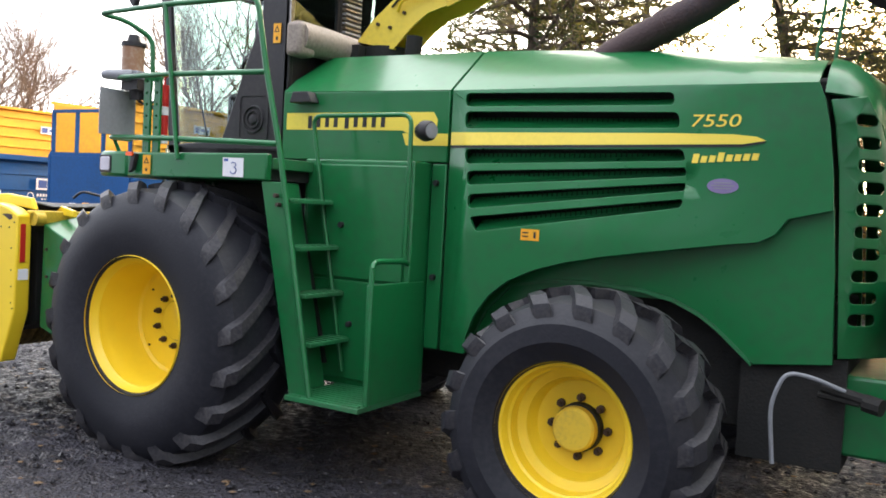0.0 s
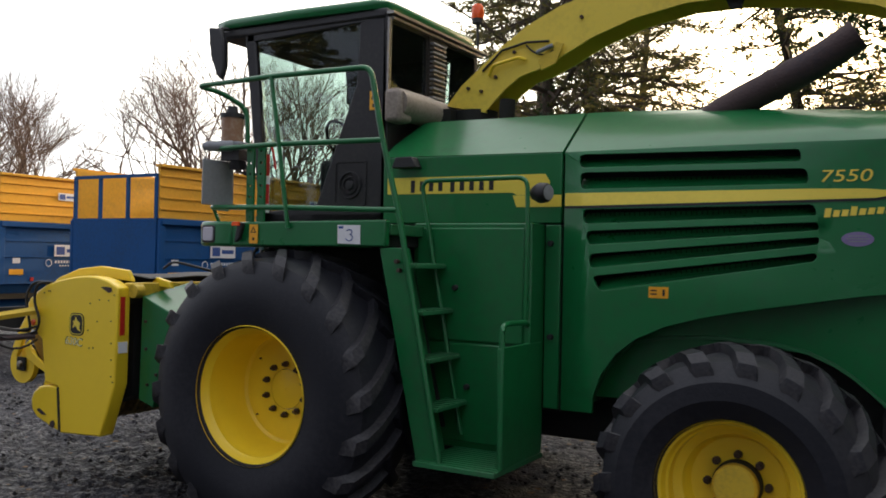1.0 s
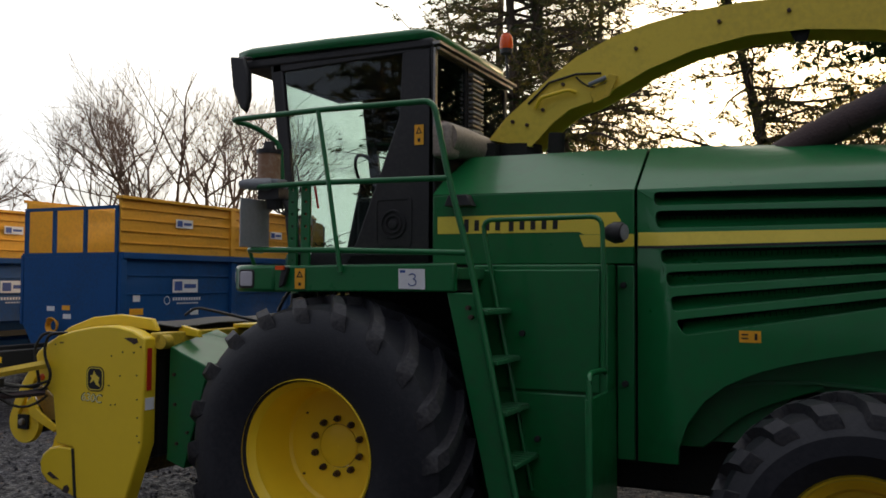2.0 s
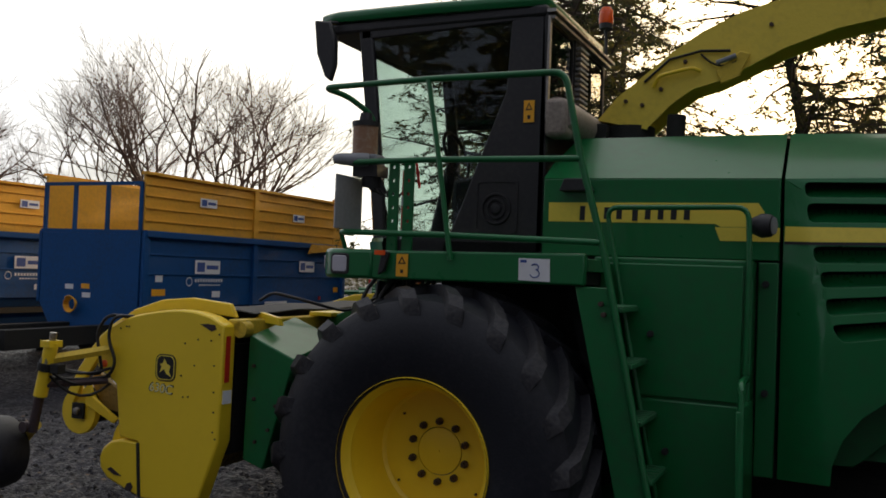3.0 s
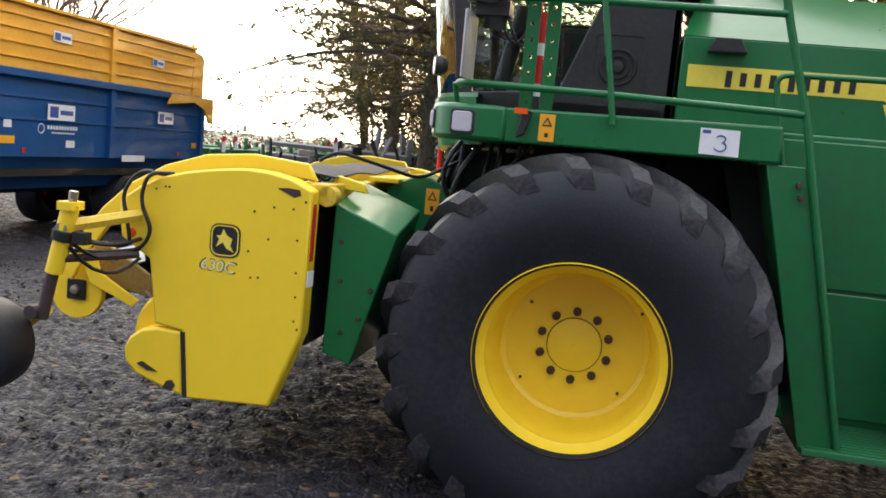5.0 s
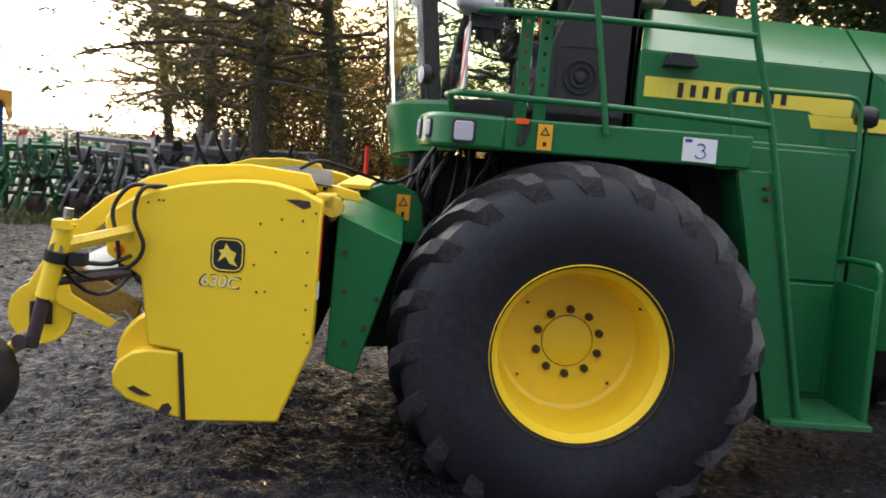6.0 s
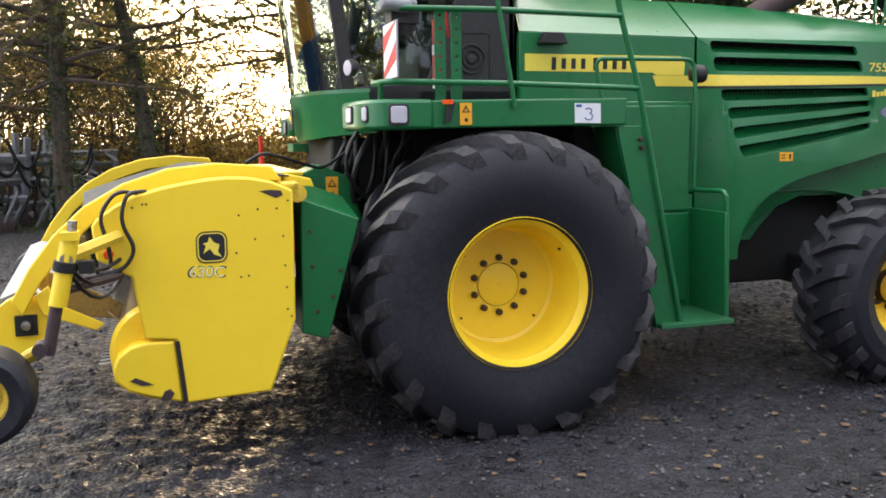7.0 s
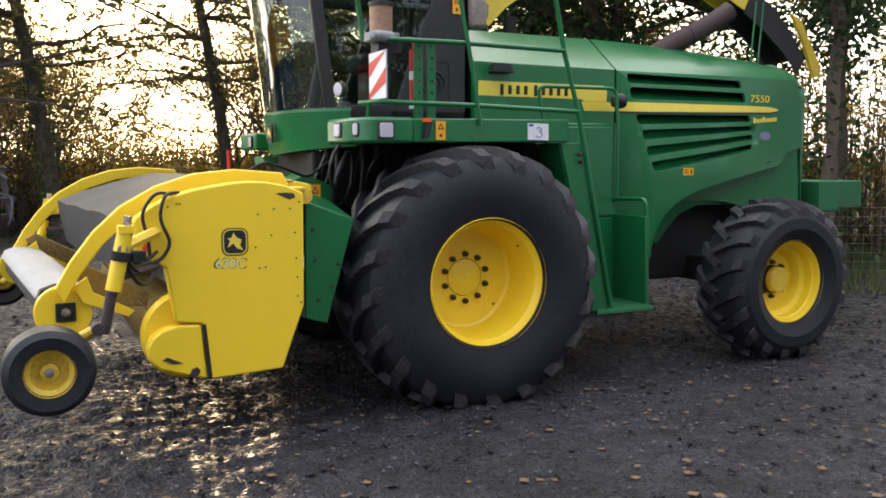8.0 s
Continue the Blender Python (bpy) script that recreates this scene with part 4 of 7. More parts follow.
lathe(bm, [(0, -0.065), (0.05, -0.06), (0.062, -0.045), (0.066, 0.0), (0.045, 0.05), (0.0, 0.065)], (0, 0, 0), 24)
lamp = part("step_lamp", bm, BLACK, harvester, "round black work lamp on the handrail")
lamp.matrix_basis = pose(1.665, -0.15, 2.115, 0, 0, 72)
bm = bm_new()
lathe(bm, [(0, -0.072), (0.048, -0.066)], (0, 0, 0), 24)
part("lens", bm, GREY, lamp)

# ---- cab ----
CY0, CY1 = 0.05, 1.45


def lean(z):
    """x of the front pillar at height z."""
    return -0.82 - 0.13 * (z - 2.0)


bm = bm_new()
box(bm, -0.80, 0.34, CY0, CY1, 1.90, 2.0)
part("cab_floor", bm, BLACK, harvester)
for y in (CY0, CY1 - 0.05):
    bm = bm_new()
    prism(bm, [(-0.34, 1.93), (-0.25, 2.11), (0.085, 2.97), (0.105, 3.42), (0.335, 3.45), (0.36, 2.72), (0.36, 1.93)], y, y + 0.05)
    q = part("rear_quarter_panel", bm, BLACK, harvester, "black cab quarter panel", bevel=0.01)
    if y == CY0:
        bm = bm_new()
        for r0, r1, d in ((0.105, 0.09, 0.0), (0.07, 0.055, 0.004)):
            lathe(bm, [(r0, CY0 + 0.002), (r0 - 0.006, CY0 - 0.012), (r1, CY0 - 0.012), (r1 - 0.006, CY0 + 0.004)], (0.045, 0, 2.215), 32)
        lathe(bm, [(0, CY0 - 0.02), (0.03, CY0 - 0.014), (0.04, CY0 + 0.002)], (0.045, 0, 2.215), 20)
        part("vent_ring", bm, BLACK, q)
        bm = bm_new()
        plate(bm, rounded(-0.10, 0.19, 2.06, 2.40, 0.03), [rounded(-0.085, 0.175, 2.075, 2.385, 0.025)], CY0 - 0.006, CY0 + 0.002)
        part("hatch_outline", bm, BLACK, q)
    bm = bm_new()
    prism(bm, [(lean(2.0) - 0.015, 1.97), (lean(2.0) + 0.075, 1.97), (lean(3.45) + 0.085, 3.48), (lean(3.45) - 0.02, 3.48)], y, y + 0.05)
    part("front_pillar", bm, BLACK, harvester, bevel=0.012)
    bm = bm_new()
    prism(bm, [(lean(3.4), 3.38), (0.34, 3.42), (0.34, 3.50), (lean(3.4), 3.49)], y, y + 0.05)
    part("roof_rail", bm, BLACK, harvester, bevel=0.008)
    bm = bm_new()
    prism(bm, [(lean(2.0), 1.93), (-0.30, 1.93), (-0.27, 2.06), (lean(2.0), 2.02)], y, y + 0.05)
    part("door_sill", bm, BLACK, harvester, bevel=0.008)
    bm = bm_new()
    yg = y + 0.018
    prism(bm, [(lean(2.0) + 0.05, 2.0), (-0.28, 2.03), (0.10, 2.97), (0.12, 3.41), (lean(3.4) + 0.06, 3.40)], yg, yg + 0.006)
    part("door_glass", bm, GLASS, harvester, "tinted cab door glass").visible_shadow = False
# added sheet: stands for the dark reflection in the upper door glass
bm = bm_new()
prism(bm, [(lean(2.98) + 0.10, 2.96), (0.06, 2.96), (0.09, 3.42), (lean(3.42) + 0.10, 3.42)], 1.385, 1.395)
part("dark_glass_backing", bm, BLACK, harvester, "dark sheet added inside the cab to darken the door glass")
# windscreen: bowed sheet of glass
bm = bm_new()
rows = []
for i in range(9):
    t = i / 8
    z = 2.0 + 1.44 * t
    row = []
    for k in range(17):
        u = k / 16 * 2 - 1
        x = -1.065 - 0.165 * t + (0.235 + 0.02 * t) * abs(u) ** 2.3
        row.append(bm.verts.new((x, MID + u * 0.70, z)))
    rows.append(row)
for a, b in zip(rows, rows[1:]):
    for k in range(16):
        bm.faces.new((a[k], a[k + 1], b[k + 1], b[k]))
bmesh.ops.recalc_face_normals(bm, faces=bm.faces[:])
bmesh.ops.solidify(bm, geom=bm.faces[:], thickness=0.006)
ws = part("windscreen", bm, GLASS, harvester, "tall curved windscreen", smooth=60)
ws.visible_shadow = False
bm = bm_new()
tube(bm, [(-1.09, 0.72, 2.05), (-1.12, 0.55, 2.75)], 0.008, 6)
part("wiper", bm, BLACK, ws)
# roof
bm = bm_new()
RO = [(-1.37, 0.16), (-1.33, 0.06), (-1.20, 0.02), (-0.5, 0.0), (0.24, 0.02), (0.33, 0.07), (0.35, 0.16), (0.36, 1.34), (0.32, 1.45), (0.22, 1.49), (-1.2, 1.48), (-1.34, 1.43), (-1.37, 1.34)]
rings = []
for k, z in ((0.985, 3.505), (1.0, 3.53), (1.0, 3.56), (0.97, 3.582), (0.80, 3.594)):
    rings.append([bm.verts.new((-0.5 + (x + 0.5) * k, MID + (y - MID) * k, z + 0.012 * (-x - 0.5))) for x, y in RO])
for a, b in zip(rings, rings[1:]):
    for i in range(len(RO)):
        bm.faces.new((a[i], a[(i + 1) % len(RO)], b[(i + 1) % len(RO)], b[i]))
bm.faces.new(rings[-1])
bm.faces.new(rings[0][::-1])
bmesh.ops.recalc_face_normals(bm, faces=bm.faces[:])
part("roof", bm, GREEN, harvester, "green cab roof", smooth=50)
bm = bm_new()
box(bm, -1.30, 0.345, 0.04, 1.46, 3.43, 3.505)
part("roof_lining", bm, BLACK, harvester, "dark lining and visor below the roof", bevel=0.02)
bm = bm_new()
box(bm, 0.34, 0.40, 0.05, 1.56, 3.455, 3.475)
box(bm, 0.35, 0.385, 0.08, 1.50, 3.42, 3.44)
part("rear_gutter", bm, STEEL, harvester)
# rear wall with windows and a tall louvre
bm = bm_new()
plate(bm, [(0.05, 1.95), (1.45, 1.95), (1.45, 3.45), (0.05, 3.45)], [rounded(0.10, 0.60, 2.88, 3.40, 0.03), rounded(0.90, 1.40, 2.88, 3.40, 0.03)], 0, 0.03)
bmesh.ops.transform(bm, matrix=Matrix(((0, 1, 0, 0.32), (1, 0, 0, 0), (0, 0, 1, 0), (0, 0, 0, 1))), verts=bm.verts[:])
bmesh.ops.recalc_face_normals(bm, faces=bm.faces[:])
rw = part("rear_wall", bm, BLACK, harvester)
for y0, y1 in ((0.10, 0.60), (0.90, 1.40)):
    bm = bm_new()
    box(bm, 0.335, 0.341, y0, y1, 2.88, 3.40)
    part("rear_window", bm, GLASS, rw).visible_shadow = False
bm = bm_new()
box(bm, 0.35, 0.36, 0.62, 0.86, 2.84, 3.42)
lv = part("air_intake", bm, BLACK, harvester, "tall black intake louvre behind the cab")
for k in range(15):
    bm = bm_new()
    box(bm, 0.36, 0.395, 0.64, 0.84, 2.87 + k * 0.035, 2.885 + k * 0.035, None)
    part("louvre", bm, STEEL if k % 2 else GREY, lv)
bm = bm_new()
tube(bm, [(0.42, 0.05, 2.80), (0.43, 0.35, 2.80), (0.46, 0.72, 2.78), (0.50, 0.9, 2.72)], 0.115, 16)
part("air_duct", bm, DUCT, harvester, "dusty brown air duct behind the cab")
bm = bm_new()
box(bm, 0.36, 0.50, 0.0, 0.18, 2.66, 2.90)
part("duct_end", bm, DUCT, harvester, bevel=0.03)
# bright strip put in for the sunlit edge of the corner glass
bm = bm_new()
box(bm, 0.345, 0.365, 0.05, 0.085, 2.78, 3.43)
part("sunlit_edge_strip", bm, STEEL, harvester, "bright steel strip standing for sunlit glass on the cab corner")
# beacon
bm = bm_new()
tube(bm, [(0.36, 1.44, 3.46), (0.345, 1.45, 3.74)], 0.012, 8)
beacon = part("beacon_stem", bm, BLACK, harvester)
bm = bm_new()
prism_c = [(0, 0), (0.052, 0.0), (0.056, 0.03), (0.05, 0.10), (0.035, 0.125), (0, 0.13)]
lathe(bm, [(r, y) for r, y in prism_c], (0, 0, 0), 20)
bc = part("beacon_lens", bm, AMBER, beacon, "orange rotating beacon")
bc.matrix_basis = pose(0.345, 1.45, 3.76, 90)
bm = bm_new()
tube(bm, [(0.345, 1.45, 3.72), (0.345, 1.45, 3.765)], 0.05, 16)
part("beacon_base", bm, BLACK, beacon)
# mirror, visor lamp
bm = bm_new()
prism(bm, [(-1.33, 3.52), (-1.20, 3.50), (-1.165, 3.40), (-1.15, 3.18), (-1.18, 3.08), (-1.23, 3.12), (-1.30, 3.28)], -0.05, 0.0)
mi = part("side_mirror", bm, BLACK, harvester, "black side mirror hanging from the roof", bevel=0.015)
bm = bm_new()
prism(bm, [(-1.18, 3.42), (-1.16, 3.40), (-1.155, 3.20), (-1.18, 3.12), (-1.21, 3.2)], 0.0, 0.006)
part("mirror_glass", bm, STEEL, mi)
bm = bm_new()
tube(bm, [(-1.22, -0.02, 3.5), (-1.15, 0.1, 3.52)], 0.014, 8)
part("mirror_arm", bm, BLACK, mi)
bm = bm_new()
lathe(bm, [(0, -0.05), (0.05, -0.04), (0.055, 0.02), (0.0, 0.05)], (0, 0, 0), 20)
wlamp = part("roof_work_lamp", bm, BLACK, harvester)
wlamp.matrix_basis = pose(-1.36, 0.14, 3.46, 0, 0, -80)
# inside: seat, column, monitor
bm = bm_new()
box(bm, -0.35, 0.12, 0.50, 1.0, 2.36, 2.50)
seat = part("seat", bm, SEAT, harvester, "dark fabric driver seat", bevel=0.05)
bm = bm_new()
box(bm, 0.02, 0.15, 0.50, 1.0, 2.48, 3.12)
part("seat_back", bm, SEAT, seat, bevel=0.05)
bm = bm_new()
box(bm, -0.25, 0.08, 0.56, 0.94, 2.0, 2.36)
part("seat_base", bm, BLACK, seat, bevel=0.02)
bm = bm_new()
tube(bm, [(-0.72, MID, 2.0), (-0.58, MID, 2.62)], 0.05, 12)
col = part("steering_column", bm, BLACK, harvester)
bm = bm_new()
ring = [(-0.56 - 0.06 * math.cos(a), MID + 0.19 * math.sin(a), 2.66 + 0.17 * math.cos(a)) for a in (2 * math.pi * k / 24 for k in range(25))]
tube(bm, ring, 0.014, 8, caps=False)
part("steering_wheel", bm, BLACK, col)
bm = bm_new()
box(bm, -0.12, 0.10, 0.20, 0.30, 2.85, 2.98)
box(bm, -0.02, 0.0, 0.25, 0.27, 2.4, 2.85)
part("monitor", bm, BLACK, harvester, bevel=0.01)
bm = bm_new()
box(bm, -0.30, 0.20, 0.12, 0.42, 2.0, 2.42)
part("side_console", bm, BLACK, harvester, bevel=0.03)

# fittings on the walkway
for x in (-0.40, -0.30):
    bm = bm_new()
    plate(bm, [(x, 1.90), (x + 0.065, 1.90), (x + 0.065, 2.46), (x, 2.46)], [rounded(x + 0.022, x + 0.042, z, z + 0.02, 0.008, 2) for z in (2.0 + 0.08 * k for k in range(6))], -0.575, -0.555)
    part("bracket_post", bm, GREEN, harvester, bevel=0.002)
bm = bm_new()
tube(bm, [(-0.345, -0.44, 2.0), (-0.345, -0.44, 2.40)], 0.030, 16)
ext = part("warning_post", bm, RED, harvester, "red and white warning post")
bm = bm_new()
tube(bm, [(-0.345, -0.44, 1.99), (-0.345, -0.44, 2.05)], 0.032, 16)
band_w = part("white_band", bm, WHITE, ext)
share(band_w, pose(0, 0, 0.2), ext)
bm = bm_new()
tube(bm, bent([(-0.345, -0.44, 2.38), (-0.35, -0.44, 2.46), (-0.29, -0.44, 2.47), (-0.27, -0.42, 2.3)], 0.03), 0.008, 6)
part("post_handle", bm, RED, ext)
bm = bm_new()
box(bm, -0.672, -0.665, -0.73, -0.42, 2.035, 2.36)
board = part("marker_board", bm, GREY, harvester, "grey-backed red and white marker board", bevel=0.004)
bm = bm_new()
box(bm, -0.677, -0.673, -0.725, -0.425, 2.04, 2.355)
face_w = part("reflective_face", bm, WHITE, board)
for k in range(2):
    bm = bm_new()
    za, sh = 1.98 + k * 0.21, 0.16
    vs = [bm.verts.new((-0.679, y, min(2.353, max(2.042, z)))) for y, z in ((-0.724, za + sh), (-0.426, za), (-0.426, za + 0.10), (-0.724, za + sh + 0.10))]
    ws_ = [bm.verts.new(v.co + Vector((0.002, 0, 0))) for v in vs]
    bm.faces.new(vs)
    bm.faces.new(ws_[::-1])
    for i in range(4):
        bm.faces.new((vs[i], ws_[i], ws_[(i + 1) % 4], vs[(i + 1) % 4]))
    bmesh.ops.recalc_face_normals(bm, faces=bm.faces[:])
    part("red_stripe", bm, RED, board)
bm = bm_new()
tube(bm, [(-0.615, -0.50, 2.50), (-0.615, -0.50, 2.67)], 0.078, 24)
bowl = part("precleaner_bowl", bm, DUST, harvester, "dusty brown air precleaner bowl")
bm = bm_new()
tube(bm, [(-0.615, -0.50, 2.67), (-0.615, -0.50, 2.70)], 0.085, 24)
tube(bm, [(-0.615, -0.50, 2.70), (-0.615, -0.50, 2.755)], 0.045, 16, taper=0.035)
part("bowl_cap", bm, BLACK, bowl)
bm = bm_new()
tube(bm, [(-0.74, -0.66, 2.455), (-0.70, -0.64, 2.457), (-0.56, -0.54, 2.46)], 0.026, 14, taper=0.045)
box(bm, -0.72, -0.50, -0.56, -0.44, 2.43, 2.495)
part("lamp_arm", bm, GREY, harvester, "grey lamp arm on the rail", bevel=0.01)
bm = bm_new()
tube(bm, [(-0.56, -0.50, 2.44), (-0.57, -0.48, 2.30)], 0.06, 14)
box(bm, -0.66, -0.49, -0.56, -0.42, 2.36, 2.43)
for k in range(4):
    tube(bm, sag((-0.62 + 0.04 * k, -0.5, 2.36), (-0.52 + 0.05 * k, -0.42, 2.30), 0.05 + 0.015 * k, 8), 0.007, 6)
part("mirror_motor", bm, BLACK, harvester, "black bracket with loose cables")
bm = bm_new()
lathe(bm, [(0, -0.03), (0.05, -0.025), (0.055, 0.01), (0.03, 0.04), (0, 0.045)], (0, 0, 0), 20)
rl = part("round_lamp", bm, BLACK, harvester)
rl.matrix_basis = pose(-0.86, -0.355, 2.115, 0, 0, -70)
bm = bm_new()
lathe(bm, [(0, -0.034), (0.045, -0.03)], (0, 0, 0), 20)
part("lens", bm, LENS, rl)
rail("rail_post", [(-0.73, -0.55, 2.02), (-0.72, -0.5, 1.91)], 0.014)
# lot card stuck on the fender beam
card = thing("lot_card", "white paper lot card with a handwritten 3 on green beam", "sign")
bm = bm_new()
prism(bm, [(0.470, 1.772), (0.648, 1.768), (0.645, 1.890), (0.468, 1.892)], -0.661, -0.6565)
part("paper", bm, WHITE, card)
bm = bm_new()
top_bow = [(0.562 + 0.022 * math.cos(a), -0.6625, 1.846 + 0.016 * math.sin(a)) for a in (radians(150 - 24 * k) for k in range(10))]
low_bow = [(0.562 + 0.027 * math.cos(a), -0.6625, 1.811 + 0.021 * math.sin(a)) for a in (radians(78 - 24 * k) for k in range(11))]
tube(bm, top_bow + low_bow, 0.0032, 5)
part("number", bm, BLUE_INK, card, "pen-drawn figure 3", smooth=60)
bm = bm_new()
box(bm, 0.478, 0.515, -0.6625, -0.661, 1.868, 1.884)
part("card_mark", bm, BLUE_INK, card)

# ---- discharge spout, exhaust, aerials ----
bm = bm_new()
UP = [(0.53, 2.86), (0.66, 3.01), (0.80, 3.12), (1.00, 3.28), (1.20, 3.41), (1.45, 3.52), (1.70, 3.585), (2.0, 3.635), (2.35, 3.655), (2.7, 3.64), (3.1, 3.58), (3.5, 3.47), (3.9, 3.30)]
LO = [(0.86, 2.79), (0.93, 2.86), (1.02, 2.95), (1.15, 3.04), (1.30, 3.08), (1.46, 3.15), (1.70, 3.27), (2.0, 3.37), (2.35, 3.43), (2.7, 3.43), (3.1, 3.38), (3.48, 3.28), (3.82, 3.13)]
secs = []
for (ux, uz), (lx, lz) in zip(UP, LO):
    secs.append([bm.verts.new(p) for p in ((ux, 0.62, uz), (ux, 0.92, uz), (lx, 0.92, lz), (lx, 0.62, lz))])
for a, b in zip(secs, secs[1:]):
    for i in (0, 1, 3):
        bm.faces.new((a[i], a[(i + 1) % 4], b[(i + 1) % 4], b[i]))
bm.faces.new(secs[0])
bmesh.ops.recalc_face_normals(bm, faces=bm.faces[:])
bmesh.ops.solidify(bm, geom=bm.faces[:], thickness=0.012)
spout = part("discharge_spout", bm, SPOUT, harvester, "long curved yellow discharge spout", smooth=25)
bm = bm_new()
prism(bm, [(1.33, 3.06), (1.44, 3.10), (1.50, 3.24), (1.44, 3.26), (1.30, 3.14)], 0.585, 0.60)
part("spout_bracket", bm, YELLOW_WORN, spout, bevel=0.004)
bm = bm_new()
tube(bm, [(1.30, 0.57, 3.19), (1.42, 0.57, 3.23)], 0.016, 10)
part("spout_ram", bm, GREY, spout)
bm = bm_new()
tube(bm, [(0.84, 0.61, 3.10), (1.0, 0.605, 3.24), (1.2, 0.60, 3.28), (1.38, 0.60, 3.27)], 0.009, 6)
tube(bm, sag((1.2, 0.6, 3.26), (1.42, 0.59, 3.20), 0.05), 0.007, 6)
part("spout_cable", bm, HOSE, spout)
bm = bm_new()
tube(bm, bent([(0.90, 0.60, 3.06), (0.94, 0.58, 3.13), (1.15, 0.58, 3.17), (1.20, 0.60, 3.15)], 0.03), 0.013, 8)
part("grab_handle", bm, YELLOW, spout)
for x, z in ((0.83, 2.95), (0.95, 3.05), (1.10, 3.22), (1.62, 3.42), (2.17, 3.54), (2.6, 3.56), (0.72, 2.98)):
    bm = bm_new()
    lathe(bm, [(0, 0.598), (0.013, 0.60), (0.014, 0.62)], (x, 0, z), 8)
    part("spout_bolt", bm, BOLT, spout)
bm = bm_new()
secs = []
for x, z, h in ((3.86, 3.19, 0.15), (4.15, 3.02, 0.15), (4.42, 2.80, 0.13), (4.62, 2.58, 0.10)):
    secs.append([bm.verts.new(p) for p in ((x + h * 0.4, 0.60, z + h), (x + h * 0.4, 0.94, z + h), (x - h * 0.4, 0.94, z - h * 0.6), (x - h * 0.4, 0.60, z - h * 0.6))])
for a, b in zip(secs, secs[1:]):
    for i in (0, 1, 3):
        bm.faces.new((a[i], a[(i + 1) % 4], b[(i + 1) % 4], b[i]))
bmesh.ops.recalc_face_normals(bm, faces=bm.faces[:])
bmesh.ops.solidify(bm, geom=bm.faces[:], thickness=0.015)
part("spout_flap", bm, BLACK, spout, "black spout end flap", smooth=40)
bm = bm_new()
prism(bm, [(4.42, 3.13), (4.55, 3.08), (4.86, 2.62), (4.88, 2.50), (4.78, 2.48), (4.60, 2.86)], 0.56, 0.60)
part("flap_side", bm, YELLOW_WORN, spout, bevel=0.005)
bm = bm_new()
prism(bm, [(2.60, 3.44), (2.72, 3.44), (2.70, 3.37), (2.63, 3.37)], 0.66, 0.70)
part("spout_hook", bm, DARK, spout)
bm = bm_new()
tube(bm, [(0.72, MID, 2.66), (0.72, MID, 2.82)], 0.17, 28)
tube(bm, [(1.05, 0.6, 2.70), (1.06, 0.6, 2.87)], 0.06, 16)
box(bm, 0.50, 0.62, 0.52, 0.62, 2.68, 2.82)
part("spout_turntable", bm, DARK, harvester, "dark turntable at the foot of the spout")
bm = bm_new()
tube(bm, bent([(2.55, 0.46, 2.60), (2.72, 0.46, 2.70), (3.20, 0.44, 2.92), (3.42, 0.42, 3.06)], 0.2), 0.095, 20)
ex = part("exhaust_pipe", bm, RUST, harvester, "rusty slanted exhaust pipe", smooth=50)
bm = bm_new()
tube(bm, [(2.93, 0.45, 2.795), (2.96, 0.45, 2.81)], 0.10, 20)
part("exhaust_clamp", bm, RUST, ex)
for x in (3.80, 3.90):
    bm = bm_new()
    tube(bm, [(x, 0.5, 2.56), (x + 0.06, 0.5, 3.2)], 0.010, 8)
    part("rear_stay", bm, GREEN_DULL, harvester)

# ---- rear end: ballast, hitch, hose ----
bm = bm_new()
box(bm, 4.10, 4.62, 0.15, 1.35, 0.48, 0.90)
part("rear_ballast", bm, GREEN, harvester, "green ballast block at the rear", bevel=0.02)
bm = bm_new()
box(bm, 4.30, 4.58, 0.02, 1.40, 1.10, 1.40)
box(bm, 4.58, 4.95, 0.05, 1.40, 1.13, 1.40)
part("rear_box", bm, GREEN_DULL, harvester, "green tool box behind the grille", bevel=0.01)
bm = bm_new()
tube(bm, [(4.02, 0.05, 0.84), (4.30, -0.02, 0.80)], 0.03, 10)
tube(bm, [(4.0, 0.05, 0.80), (4.2, 0.0, 0.79)], 0.018, 8)
tube(bm, [(4.22, 0.0, 0.80), (4.30, -0.03, 0.79)], 0.045, 10)
part("coupling", bm, DARK, harvester)
bm = bm_new()
tube(bm, bent([(4.15, 0.02, 0.83), (3.98, -0.06, 0.90), (3.86, -0.12, 0.92), (3.80, -0.14, 0.75), (3.83, -0.14, 0.45)], 0.12, 6), 0.011, 8)
part("loose_hose", bm, GREY, harvester, "pale loose hydraulic hose")
bm = bm_new()
box(bm, 3.60, 4.12, 0.10, 1.40, 0.40, 0.98)
part("rear_skirt", bm, DARK, harvester)

# ---- under the cab: hoses, feeder housing ----
hose_rng = random.Random(4)
for k in range(16):
    bm = bm_new()
    y0, y1 = hose_rng.uniform(-0.05, 0.25), hose_rng.uniform(0.0, 0.4)
    x0 = hose_rng.uniform(-0.85, -0.35)
    tube(bm, sag((x0, y0, 1.74), (x0 + hose_rng.uniform(-0.2, 0.25), y1, 1.28), hose_rng.uniform(0.0, 0.12), 8, (hose_rng.uniform(-0.14, 0.05), -0.05, 0)), hose_rng.uniform(0.010, 0.02), 6)
    part("hydraulic_hose", bm, HOSE, harvester, smooth=60)
bm = bm_new()
box(bm, -0.90, -0.30, 0.20, 1.30, 1.25, 1.70)
part("valve_block", bm, DARK, harvester, bevel=0.02)
bm = bm_new()
prism(bm, [(-1.32, 0.45), (-1.32, 1.25), (-0.2, 1.30), (-0.2, 0.55)], 0.30, 1.20)
